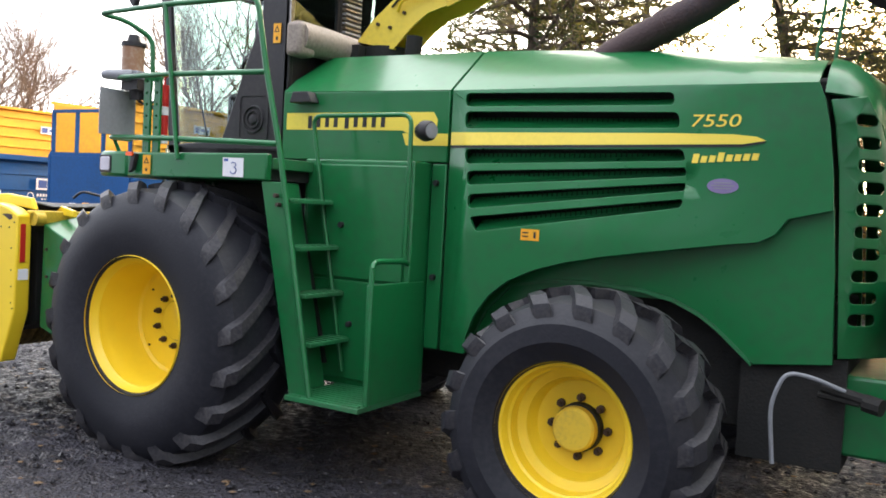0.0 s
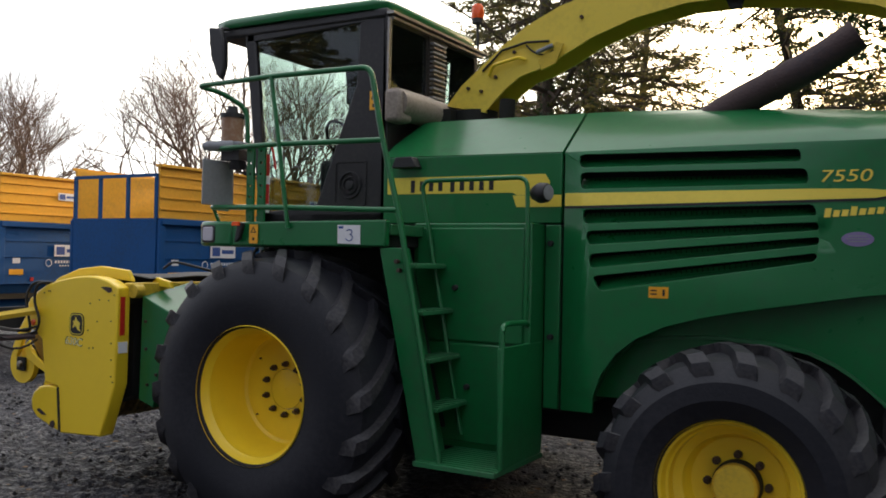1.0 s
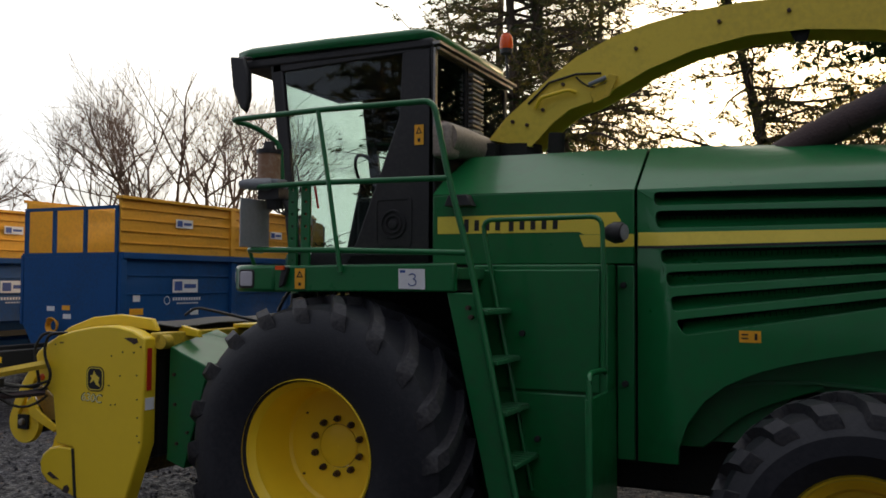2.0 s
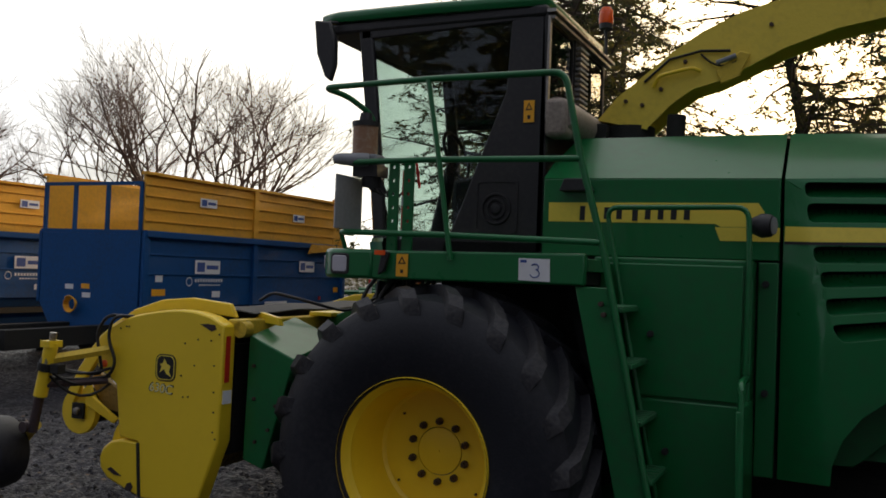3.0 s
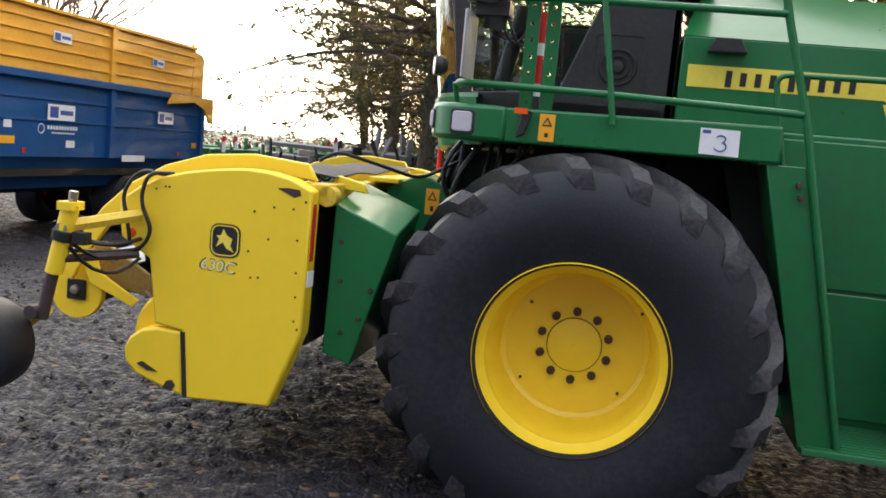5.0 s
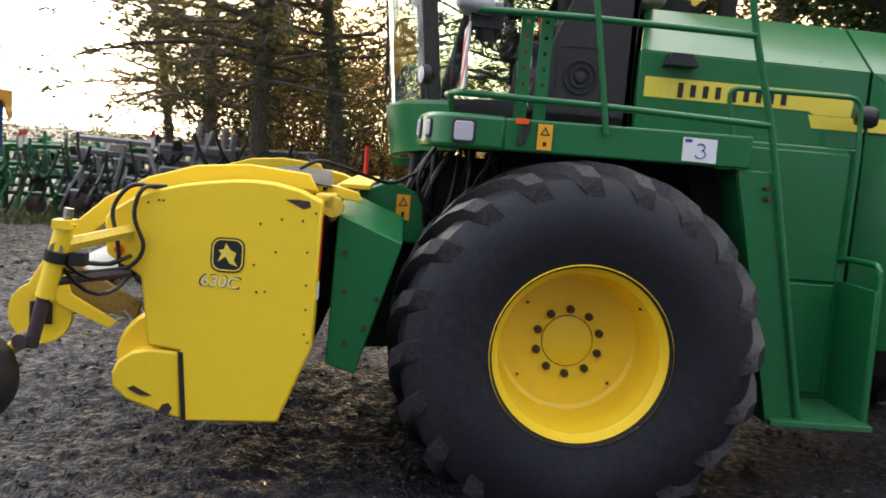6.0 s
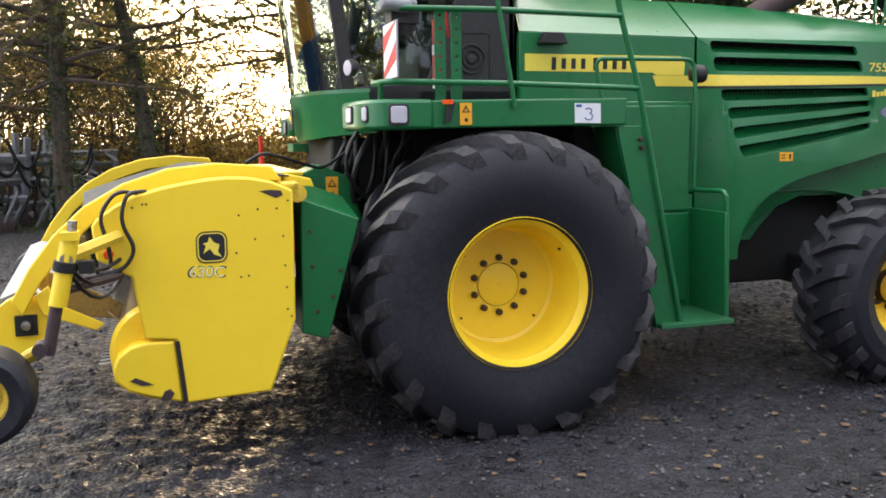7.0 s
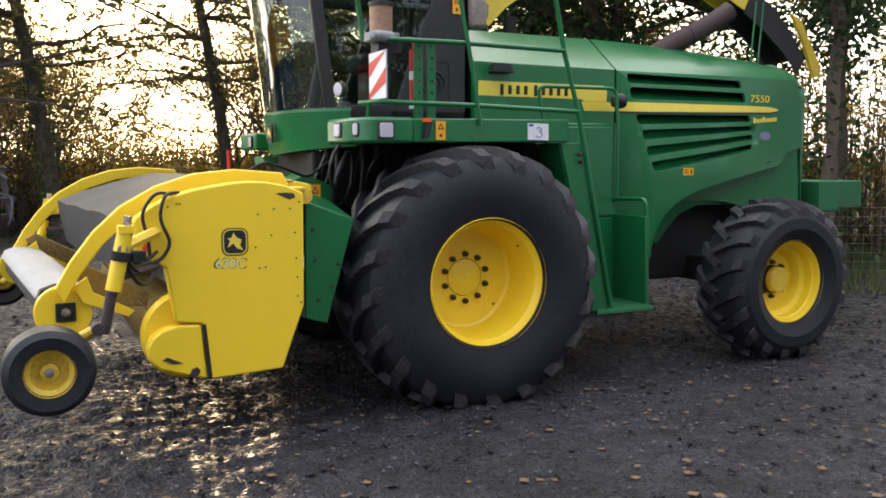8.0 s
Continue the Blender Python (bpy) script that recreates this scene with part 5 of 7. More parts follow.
part("feeder_housing", bm, DARK, harvester)
bm = bm_new()
pts = [(-1.245, 1.365), (-0.915, 1.24), (-1.11, 0.555), (-1.262, 0.60)]
prism(bm, pts, -0.73, -0.25)
for v in bm.verts:
    if v.co.y > -0.5 and v.co.z > 1.1:
        v.co.z += 0.10
side = part("feeder_side_box", bm, GREEN, harvester, "green angular box beside the feeder", bevel=0.008)
for x, z in ((-1.20, 1.18), (-1.19, 0.98), (-1.03, 0.95), (-1.17, 0.72), (-1.08, 0.80)):
    bm = bm_new()
    lathe(bm, [(0, -0.745), (0.011, -0.743), (0.012, -0.73)], (x, 0, z), 8)
    part("box_bolt", bm, BOLT, side)
bm = bm_new()
prism(bm, [(-1.22, 1.20), (-1.20, 1.44), (-1.00, 1.53), (-0.80, 1.44), (-0.72, 1.15)], 0.06, 0.40)
part("feeder_cover", bm, GREEN, harvester, "green feeder cover with warning sticker", bevel=0.01)
st = warning_sticker(-0.965, -0.885, 0.058, 1.30, 1.45)
bm = bm_new()
box(bm, -1.02, -0.80, 1.15, 1.45, 1.60, 1.66)
part("mirror_bracket", bm, GREEN_DULL, harvester)

# ---- pickup header ----
pickup = thing("pickup_header", "yellow pickup header with gauge wheels carried in front of harvester", "pickup header")
SIDE = [(-1.31, 1.425), (-1.318, 0.72), (-1.462, 0.33), (-1.915, 0.308), (-1.95, 0.655), (-2.105, 0.672), (-2.15, 1.0), (-2.315, 1.10), (-2.33, 1.27), (-2.308, 1.304), (-2.215, 1.37), (-2.116, 1.419), (-1.98, 1.458), (-1.854, 1.481), (-1.74, 1.497), (-1.65, 1.503), (-1.54, 1.498), (-1.42, 1.475)]
NOSE = [(-1.955, 0.650), (-2.09, 0.655), (-2.18, 0.635), (-2.245, 0.585), (-2.272, 0.525), (-2.262, 0.455), (-2.20, 0.395), (-2.05, 0.345), (-1.925, 0.312)]
for y0, y1 in ((-0.90, -0.78), (2.28, 2.40)):
    bm = bm_new()
    prism(bm, SIDE, y0, y1)
    sp = part("side_shield", bm, YELLOW, pickup, "flat yellow header side shield", bevel=0.012)
    bm = bm_new()
    prism(bm, NOSE, y0 + 0.005, y1)
    part("nose_shield", bm, YELLOW, sp, bevel=0.015)
    if y0 < 0:
        near_side = sp
bm = bm_new()
prism(bm, [(-1.925, 0.315), (-1.955, 0.65), (-1.932, 0.65), (-1.902, 0.315)], -0.906, -0.899)
part("rubber_strip", bm, INK, near_side)
for x, z in ((-1.40, 1.33), (-1.37, 1.18), (-1.365, 1.02), (-1.36, 0.90), (-1.36, 0.78), (-1.50, 1.33), (-1.52, 1.17), (-1.60, 1.30), (-1.62, 1.10), (-1.60, 0.97), (-1.56, 0.975), (-1.34, 1.37), (-2.13, 1.36), (-2.08, 1.375), (-2.06, 1.375), (-1.34, 0.74)):
    bm = bm_new()
    lathe(bm, [(0, -0.906), (0.005, -0.905), (0.006, -0.899)], (x, 0, z), 8)
    part("rivet", bm, BOLT, near_side)
for q in ([(-1.49, 1.425), (-1.40, 1.385), (-1.365, 1.40), (-1.375, 1.425), (-1.43, 1.43)], [(-2.19, 0.455), (-2.13, 0.425), (-2.07, 0.425), (-2.10, 0.44), (-2.16, 0.47)], [(-2.02, 0.385), (-2.04, 0.345), (-1.99, 0.335), (-1.97, 0.37), (-1.99, 0.395)]):
    bm = bm_new()
    prism(bm, q, -0.9025, -0.899)
    part("bare_patch", bm, RUST, near_side)
bm = bm_new()
prism(bm, rounded(-1.825, -1.665, 1.055, 1.222, 0.045), -0.904, -0.899)
emb = part("emblem", bm, INK, near_side, "black emblem plate with a plain yellow figure")
bm = bm_new()
prism(bm, [(-1.79, 1.105), (-1.755, 1.13), (-1.735, 1.10), (-1.695, 1.085), (-1.715, 1.115), (-1.705, 1.15), (-1.735, 1.165), (-1.755, 1.195), (-1.765, 1.165), (-1.79, 1.16), (-1.775, 1.145)], -0.906, -0.903)
part("emblem_shape", bm, DECAL_Y, emb)
bm = bm_new()
plate(bm, rounded(-1.818, -1.672, 1.062, 1.215, 0.04), [rounded(-1.812, -1.678, 1.068, 1.209, 0.036)], -0.906, -0.903)
part("emblem_rim", bm, DECAL_Y, emb)
text_part("header_number", "630C", 0.088, INK, near_side, facing(-1.778, -0.901, 1.006, 1.05) @ pose(0, 0, 0, 0, 0, -3), "outlined number 630C", thick=0.001, slant=0.1)
text_part("header_number_fill", "630C", 0.078, PALE, near_side, facing(-1.778, -0.9035, 1.006, 1.08) @ pose(0, 0, 0, 0, 0, -3), "", thick=0.001, slant=0.1)
bm = bm_new()
box(bm, -1.33, -1.3075, -0.87, -0.83, 1.08, 1.36)
part("red_reflector", bm, RED, near_side)
bm = bm_new()
box(bm, -1.33, -1.3095, -0.88, -0.80, 0.95, 1.03)
part("pale_label", bm, WHITE, near_side)
bm = bm_new()
lathe(bm, [(0, -0.912), (0.022, -0.908), (0.026, -0.899)], (-2.255, 0, 1.125), 16)
part("orange_reflector", bm, AMBER, near_side)
# back frame and top beam
bm = bm_new()
box(bm, -1.36, -1.26, -0.80, 2.30, 1.36, 1.46)
part("back_frame", bm, YELLOW_WORN, pickup, bevel=0.01)
# back sheets coloured near-black to give the dark gap behind the side shields
for y0, y1 in ((-0.77, 0.28), (1.22, 2.27)):
    bm = bm_new()
    box(bm, -1.50, -1.44, y0, y1, 0.62, 1.40)
    part("back_sheet", bm, DARK, pickup)
bm = bm_new()
prism(bm, [(-1.36, 1.44), (-1.14, 1.42), (-1.16, 1.47), (-1.30, 1.50)], -0.56, -0.52)
box(bm, -1.30, -1.12, 0.0, 1.9, 1.46, 1.49)
part("top_lug", bm, YELLOW, pickup, bevel=0.006)
bm = bm_new()
lathe(bm, [(0, -0.80), (0.05, -0.80), (0.05, -0.72), (0, -0.72)], (-1.27, 0, 1.40), 20)
part("coupling_eye", bm, YELLOW_WORN, pickup)
bm = bm_new()
tube(bm, [(-1.22, 1.55, 1.5), (-1.22, 1.55, 1.72)], 0.018, 8)
part("red_marker", bm, RED, pickup)
# wind guard: curved arms and rubber sheet, a little askew


def askew(bm, k, y0):
    for v in bm.verts:
        v.co.x -= k * (v.co.y - y0)
    return bm


for y, dz in ((-0.72, 0.03), (2.05, 0.03)):
    arc = [(-1.40, 1.52), (-1.70, 1.545), (-1.95, 1.52), (-2.18, 1.445), (-2.38, 1.33), (-2.53, 1.19), (-2.66, 1.02), (-2.75, 0.86)]
    low = [(x + 0.05, z - 0.085) for x, z in arc]
    bm = bm_new()
    prism(bm, [(x, z + dz) for x, z in arc] + [(x, z + dz) for x, z in low[::-1]], y - 0.02, y + 0.02)
    arm = part("guard_arm", askew(bm, 0.075, -0.7), YELLOW, pickup, "curved yellow wind guard arm", bevel=0.008)
bm = bm_new()
ORX = [(-1.40, 1.50), (-1.72, 1.52), (-2.05, 1.455), (-2.36, 1.35), (-2.50, 1.29)]
DROP = [(-2.50, 1.29), (-2.49, 1.18), (-2.46, 1.04), (-2.44, 0.94)]
for seq in (ORX, DROP):
    prev = None
    for x, z in seq:
        cur = [bm.verts.new((x, -0.62 + 2.55 * k / 10, z + (0.008 * math.sin(k * 1.7 + x * 6)))) for k in range(11)]
        if prev:
            for k in range(10):
                bm.faces.new((prev[k], prev[k + 1], cur[k + 1], cur[k]))
        prev = cur
bmesh.ops.recalc_face_normals(bm, faces=bm.faces[:])
bmesh.ops.solidify(bm, geom=bm.faces[:], thickness=0.008)
part("guard_sheet", askew(bm, 0.08, 0.75), RUBBER_SHEET, pickup, "sagging dark rubber crop guard", smooth=50)
# crop roller with cover
bm = bm_new()
lathe(bm, [(0, -0.62), (0.10, -0.62), (0.10, 2.02), (0, 2.02)], (-2.80, 0, 0.74), 32)
part("crop_roller", askew(bm, 0.075, 0.5), RUBBER_SHEET, pickup)
for y in (-0.68, 2.02):
    bm = bm_new()
    lathe(bm, [(0, y), (0.155, y), (0.158, y + 0.005), (0.158, y + 0.045), (0, y + 0.045)], (-2.79, 0, 0.745), 36)
    ed = part("roller_end", askew(bm, 0.075, 0.5), YELLOW, pickup, "round yellow roller end plate")
    bm = bm_new()
    lathe(bm, [(0, y - 0.05), (0.022, y - 0.045), (0.028, y - 0.02), (0.035, y)], (-2.78, 0, 0.75), 16)
    part("axle_end", askew(bm, 0.075, 0.5), STEEL, ed)
    bm = bm_new()
    box(bm, -2.835, -2.725, y - 0.022, y - 0.002, 0.695, 0.805)
    part("bearing_plate", askew(bm, 0.075, 0.5), DARK, ed, "dark square bearing plate", bevel=0.006)
    bm = bm_new()
    prism(bm, [(-2.735, 0.90), (-2.66, 0.955), (-2.63, 0.86), (-2.40, 0.735), (-2.44, 0.70), (-2.69, 0.80)], y - 0.035, y - 0.012)
    part("gusset", askew(bm, 0.075, 0.5), YELLOW, ed, bevel=0.005)
bm = bm_new()
COV = [(-2.93, 0.83), (-2.905, 0.885), (-2.83, 0.912), (-2.72, 0.905), (-2.62, 0.87)]
prev = None
for x, z in COV:
    cur = [bm.verts.new((x, y, z)) for y in (-0.60, 2.0)]
    if prev:
        bm.faces.new((prev[0], prev[1], cur[1], cur[0]))
    prev = cur
bmesh.ops.recalc_face_normals(bm, faces=bm.faces[:])
bmesh.ops.solidify(bm, geom=bm.faces[:], thickness=0.012)
part("roller_cover", askew(bm, 0.075, 0.5), GREY, pickup, "scuffed grey metal roller cover", smooth=50)
for y in (-0.64, 2.0):
    bm = bm_new()
    prism(bm, [(-2.74, 0.97), (-2.66, 1.02), (-2.30, 0.82), (-2.32, 0.74), (-2.60, 0.78)], y, y + 0.04)
    part("roller_arm", askew(bm, 0.075, 0.5), MUDDY_YELLOW, pickup, bevel=0.006)
# pickup drum: bands with tines between them
drum = new("pickup_drum")
drum.parent = pickup
bm = bm_new()
lathe(bm, [(0, -0.74), (0.17, -0.74), (0.17, 2.24), (0, 2.24)], (-2.02, 0, 0.58), 28)
part("drum_core", bm, DARK, drum)
bm = bm_new()
lathe(bm, [(0.18, 0.0), (0.242, 0.0), (0.247, 0.006), (0.247, 0.034), (0.242, 0.040), (0.18, 0.040)], (0, 0, 0), 28, closed=True)
band = part("stripper_band", bm, MUDDY_YELLOW, drum)
band.matrix_basis = pose(-2.02, -0.74, 0.58)
for k in range(1, 38):
    share(band, pose(-2.02, -0.74 + 0.079 * k, 0.58), drum)
bm = bm_new()
tube(bm, [(0.337, -0.008, -0.047), (0.19, -0.008, 0.0), (0.19, 0.008, 0.0), (0.337, 0.008, -0.047)], 0.003, 4)
tine = part("tine", bm, STEEL, drum)
tine.matrix_basis = pose(-2.02, -0.672, 0.58, 0, -100, 0)
for a in (100, 150, 200):
    for k in range(37):
        if a > 100 or k:
            share(tine, pose(-2.02, -0.672 + 0.079 * k, 0.58, 0, -a, 0), drum)
bm = bm_new()
lathe(bm, [(0, -0.79), (0.25, -0.79), (0.27, -0.76), (0.27, -0.72), (0, -0.72)], (-2.02, 0, 0.575), 36)
part("drum_end", bm, YELLOW, drum)
bm = bm_new()
prism(bm, [(-1.36, 0.62), (-1.36, 1.30), (-1.9, 1.25), (-2.10, 1.0), (-1.75, 0.65), (-1.75, 0.50)], -0.70, 2.20)
part("auger_trough", bm, DARK, pickup)
# gauge wheel with its jack, arms and hoses


def gauge_wheel(y, s, ahead=0.0):
    bm = bm_new()
    prof = [(0.115, 0.02), (0.13, -0.02), (0.19, -0.03), (0.222, 0.0), (0.230, 0.05), (0.232, 0.10), (0.230, 0.15), (0.222, 0.20), (0.19, 0.23), (0.13, 0.22), (0.115, 0.18)]
    lathe(bm, [(r, y + s * q) for r, q in prof], (ahead - 2.81, 0, 0.545), 40)
    ty = part("gauge_tyre", bm, RUBBER, pickup, "small ribbed black gauge wheel tyre")
    bm = bm_new()
    lathe(bm, [(r, y + s * q) for r, q in ((0.125, -0.01), (0.12, 0.01), (0.095, 0.03), (0.09, 0.07), (0.05, 0.075), (0.045, 0.03), (0, 0.025))], (ahead - 2.81, 0, 0.545), 32)
    part("gauge_rim", bm, YELLOW_WORN, ty)
    bm = bm_new()
    lathe(bm, [(0, y + s * 0.005), (0.022, y + s * 0.01), (0.024, y + s * 0.04)], (ahead - 2.81, 0, 0.545), 12)
    part("gauge_hub", bm, STEEL, ty)
    ym = y + s * 0.24
    bm = bm_new()
    tube(bm, bent([(ahead - 2.81, ym, 0.545), (ahead - 2.74, ym + s * 0.03, 0.60), (ahead - 2.60, ym - s * 0.02, 0.70), (ahead - 2.52, ym - s * 0.06, 0.74)], 0.05), 0.032, 10)
    part("wheel_arm", bm, YELLOW_WORN, pickup)
    yj = y + s * 0.16
    bm = bm_new()
    tube(bm, [(ahead - 2.395, yj, 1.27), (ahead - 2.475, yj, 0.93)], 0.042, 16)
    box(bm, ahead - 2.44, ahead - 2.36, yj - 0.05, yj + 0.05, 1.24, 1.28)
    jk = part("jack_tube", bm, YELLOW, pickup, "yellow height jack tube")
    bm = bm_new()
    tube(bm, [(ahead - 2.475, yj, 0.95), (ahead - 2.53, yj, 0.70)], 0.03, 12)
    tube(bm, [(ahead - 2.56, yj - 0.05, 0.73), (ahead - 2.56, yj + 0.05, 0.73)], 0.035, 12)
    part("jack_inner", bm, RUST, jk)
    bm = bm_new()
    tube(bm, [(ahead - 2.42, yj - 0.04, 1.15), (ahead - 2.43, yj + 0.04, 1.15)], 0.03, 10)
    part("jack_pin", bm, STEEL, jk)
    bm = bm_new()
    tube(bm, [(ahead - 2.39, yj, 1.28), (ahead - 2.385, yj, 1.33)], 0.022, 8)
    part("jack_cap", bm, STEEL, jk)
    bm = bm_new()
    tube(bm, [(ahead - 2.435, yj, 1.09), (ahead - 2.425, yj, 1.14)], 0.055, 12)
    box(bm, ahead - 2.37, ahead - 2.30, yj - 0.03, yj + 0.03, 1.08, 1.14)
    part("jack_clamp", bm, DARK, jk, "dark clamp on the jack tube", bevel=0.004)
    for k in range(3):
        bm = bm_new()
        tube(bm, sag((ahead - 2.40, yj, 1.12 - 0.03 * k), (-2.20, y + s * 0.46, 1.10 - 0.05 * k), 0.04 + 0.03 * k, 6), 0.010, 6)
        part("jack_hose", bm, HOSE, jk, smooth=60)
    y2 = y + s * 0.44
    bm = bm_new()
    tube(bm, [(-2.20, y2, 1.02), (ahead - 2.44, yj, 1.00)], 0.022, 6)
    part("lower_link", bm, RUST, pickup)
    bm = bm_new()
    tube(bm, [(-2.20, y2, 1.22), (ahead - 2.42, yj, 1.16)], 0.034, 6)
    part("jack_arm", bm, YELLOW_WORN, pickup)


gauge_wheel(-1.36, 1)
gauge_wheel(2.86, -1, -0.24)
for pts in ([(-2.10, -0.86, 1.43), (-2.20, -0.94, 1.45), (-2.29, -0.95, 1.33), (-2.25, -0.95, 1.18), (-2.24, -0.93, 1.06), (-2.34, -0.98, 1.06), (-2.42, -1.14, 1.10)],
            [(-2.06, -0.86, 1.44), (-2.15, -0.95, 1.44), (-2.19, -0.95, 1.30), (-2.12, -0.94, 1.15), (-2.18, -0.93, 1.05), (-2.35, -1.0, 1.02), (-2.44, -1.16, 1.04)],
            [(-1.50, -0.3, 1.56), (-1.40, -0.3, 1.62), (-1.25, -0.2, 1.58), (-1.0, 0.0, 1.50), (-0.8, 0.1, 1.62)]):
    bm = bm_new()
    tube(bm, bent(pts, 0.08, 5), 0.0105, 8)
    part("oil_hose", bm, HOSE, pickup, smooth=60)

# ---- trailers ----


def trailer():
    """A high-sided silage trailer: its long side stands at x = 0 and faces +x, its front board at y = 0, and it runs to y = 6.7."""
    tr = thing("silage_trailer", "blue and amber high-sided silage trailer parked in the yard", "trailer", "parked trailers")
    Lg, Wd = 6.75, 2.4

    def side_wall(name, z0, z1, y0, y1, material, label, x):
        bm = bm_new()
        box(bm, x - 0.03, x + 0.03, y0, y1, z0, z1)
        return part(name, bm, material, tr, label, bevel=0.01)

    for x, sg in ((0.0, 1), (-Wd, -1)):
        lo = side_wall("lower_side", 0.95, 2.30, 0.0, Lg, BLUE, "blue steel lower side", x)
        bm = bm_new()
        vs = [(0.0, 0.40), (0.0, 0.97), (Lg, 0.97), (Lg, 0.55), (5.6, 0.40)]
        a = [bm.verts.new((x - 0.34 * sg if z < 0.9 else x, y, z)) for y, z in vs]
        b = [bm.verts.new((v.co.x - 0.05 * sg, v.co.y, v.co.z)) for v in a]
        bm.faces.new(a)
        bm.faces.new(b[::-1])
        for i in range(5):
            bm.faces.new((a[i], b[i], b[(i + 1) % 5], a[(i + 1) % 5]))
        bmesh.ops.recalc_face_normals(bm, faces=bm.faces[:])
        part("sloped_skirt", bm, BLUE, tr)
        up = side_wall("upper_side", 2.32, 3.30, 0.0, 6.2, AMBER_PAINT, "amber steel upper side", x)
        bm = bm_new()
        a = [bm.verts.new((x + d, y, z)) for d in (-0.03, 0.03) for y, z in ((6.2, 2.32), (6.7, 2.32), (6.62, 3.22), (6.30, 3.26), (6.2, 3.42))]
        bm.faces.new(a[:5])
        bm.faces.new(a[5:][::-1])
        for i in range(5):
            bm.faces.new((a[i], a[5 + i], a[5 + (i + 1) % 5], a[(i + 1) % 5]))
        bmesh.ops.recalc_face_normals(bm, faces=bm.faces[:])
        part("upper_side_end", bm, AMBER_PAINT, tr)
        for y in (0.03, 3.15, 6.65):
            bm = bm_new()
            box(bm, x + 0.03 * sg, x + 0.10 * sg, y - 0.07, y + 0.07, 0.95, 2.28)
            part("side_post", bm, BLUE, tr, bevel=0.008)
        for y in (3.15,):
            bm = bm_new()
            box(bm, x + 0.03 * sg, x + 0.08 * sg, y - 0.08, y + 0.08, 2.33, 3.36)
            part("upper_post", bm, AMBER_PAINT, tr, bevel=0.008)
        for z in (2.50, 2.72, 2.94, 3.14):
            bm = bm_new()
            box(bm, x + 0.03 * sg, x + 0.055 * sg, 0.0, 6.25, z - 0.015, z + 0.015)
            part("pressed_rib", bm, AMBER_PAINT, tr, bevel=0.004)
        for z in (1.55, 1.90):
            bm = bm_new()
            box(bm, x + 0.03 * sg, x + 0.05 * sg, 0.1, 6.6, z - 0.014, z + 0.014)
            part("pressed_rib", bm, BLUE, tr, bevel=0.004)
        bm = bm_new()
        box(bm, x - 0.07, x + 0.09 * sg, -0.02, 6.25, 3.30, 3.36)
        part("top_flange", bm, AMBER_PAINT, tr, bevel=0.008)
        bm = bm_new()
        box(bm, x - 0.06, x + 0.12 * sg, 0.0, 6.3, 2.20, 2.32)
        part("waist_beam", bm, BLUE, tr, bevel=0.01)
        bm = bm_new()
        a = [bm.verts.new((x + d * sg, y, z)) for d in (0.13, 0.17) for y, z in ((5.0, 2.08), (5.15, 2.30), (6.95, 2.30), (6.98, 1.75), (6.82, 1.75), (6.55, 2.05), (6.1, 2.18))]
        bm.faces.new(a[:7])
        bm.faces.new(a[7:][::-1])
        for i in range(7):
            bm.faces.new((a[i], a[7 + i], a[7 + (i + 1) % 7], a[(i + 1) % 7]))
        bmesh.ops.recalc_face_normals(bm, faces=bm.faces[:])
        part("tailgate_arm", bm, AMBER_PAINT, tr, "curved amber tailgate arm")
        # signs; the haulier's lettering stands as plain bars
        for y, z, w, h in ((1.70, 1.70, 0.36, 0.13), (5.1, 1.78, 0.30, 0.12), (1.65, 2.93, 0.24, 0.085), (4.7, 2.85, 0.22, 0.08)):
            bm = bm_new()
            box(bm, x + 0.056 * sg, x + 0.062 * sg, y - w, y + w, z - h, z + h)
            sgn = part("side_sign", bm, WHITE, tr, "white maker sign with blue bars")
            bm = bm_new()
            box(bm, x + 0.062 * sg, x + 0.065 * sg, y - w * 0.85, y - w * 0.25, z - h * 0.7, z + h * 0.7)
            box(bm, x + 0.062 * sg, x + 0.065 * sg, y - w * 0.1, y + w * 0.85, z - h * 0.3, z + h * 0.3)
            part("sign_bar", bm, BLUE_INK, sgn)
        bm = bm_new()
        for k in range(11):
            box(bm, x + 0.031 * sg, x + 0.036 * sg, 1.38 + k * 0.075, 1.425 + k * 0.075, 1.415, 1.475)
        part("haulier_lettering", bm, WHITE, tr, "white lettering bars on the blue side")
        bm = bm_new()
        for k in range(9):
            box(bm, x + 0.031 * sg, x + 0.036 * sg, 1.50 + k * 0.07, 1.545 + k * 0.07, 1.345, 1.372)
        part("small_lettering", bm, WHITE, tr, "row of small white lettering bars")
        bm = bm_new()
        lathe(bm, [(0.085, 0.0), (0.075, -0.006), (0.068, 0.0)], (0, 0, 0), 20)
        em2 = part("haulier_mark", bm, WHITE, tr)
        em2.matrix_basis = pose(x + 0.034 * sg, 1.22, 1.42, 0, 0, 90 * sg)
        for y, z, w, m2 in ((0.42, 1.47, 0.09, WHITE), (0.42, 1.22, 0.17, ORANGE), (2.0, 1.18, 0.12, WHITE), (6.4, 1.25, 0.10, ORANGE), (4.0, 0.95, 0.4, WHITE)):
            bm = bm_new()
            box(bm, x + 0.031 * sg, x + 0.036 * sg, y - w, y + w, z - 0.06, z + 0.06)
            part("small_label", bm, m2, tr)
        for y in (0.8, 5.7):
            bm = bm_new()
            box(bm, x + 0.031 * sg, x + 0.045 * sg, y - 0.04, y + 0.04, 1.02, 1.10)
            part("side_marker", bm, RED, tr)
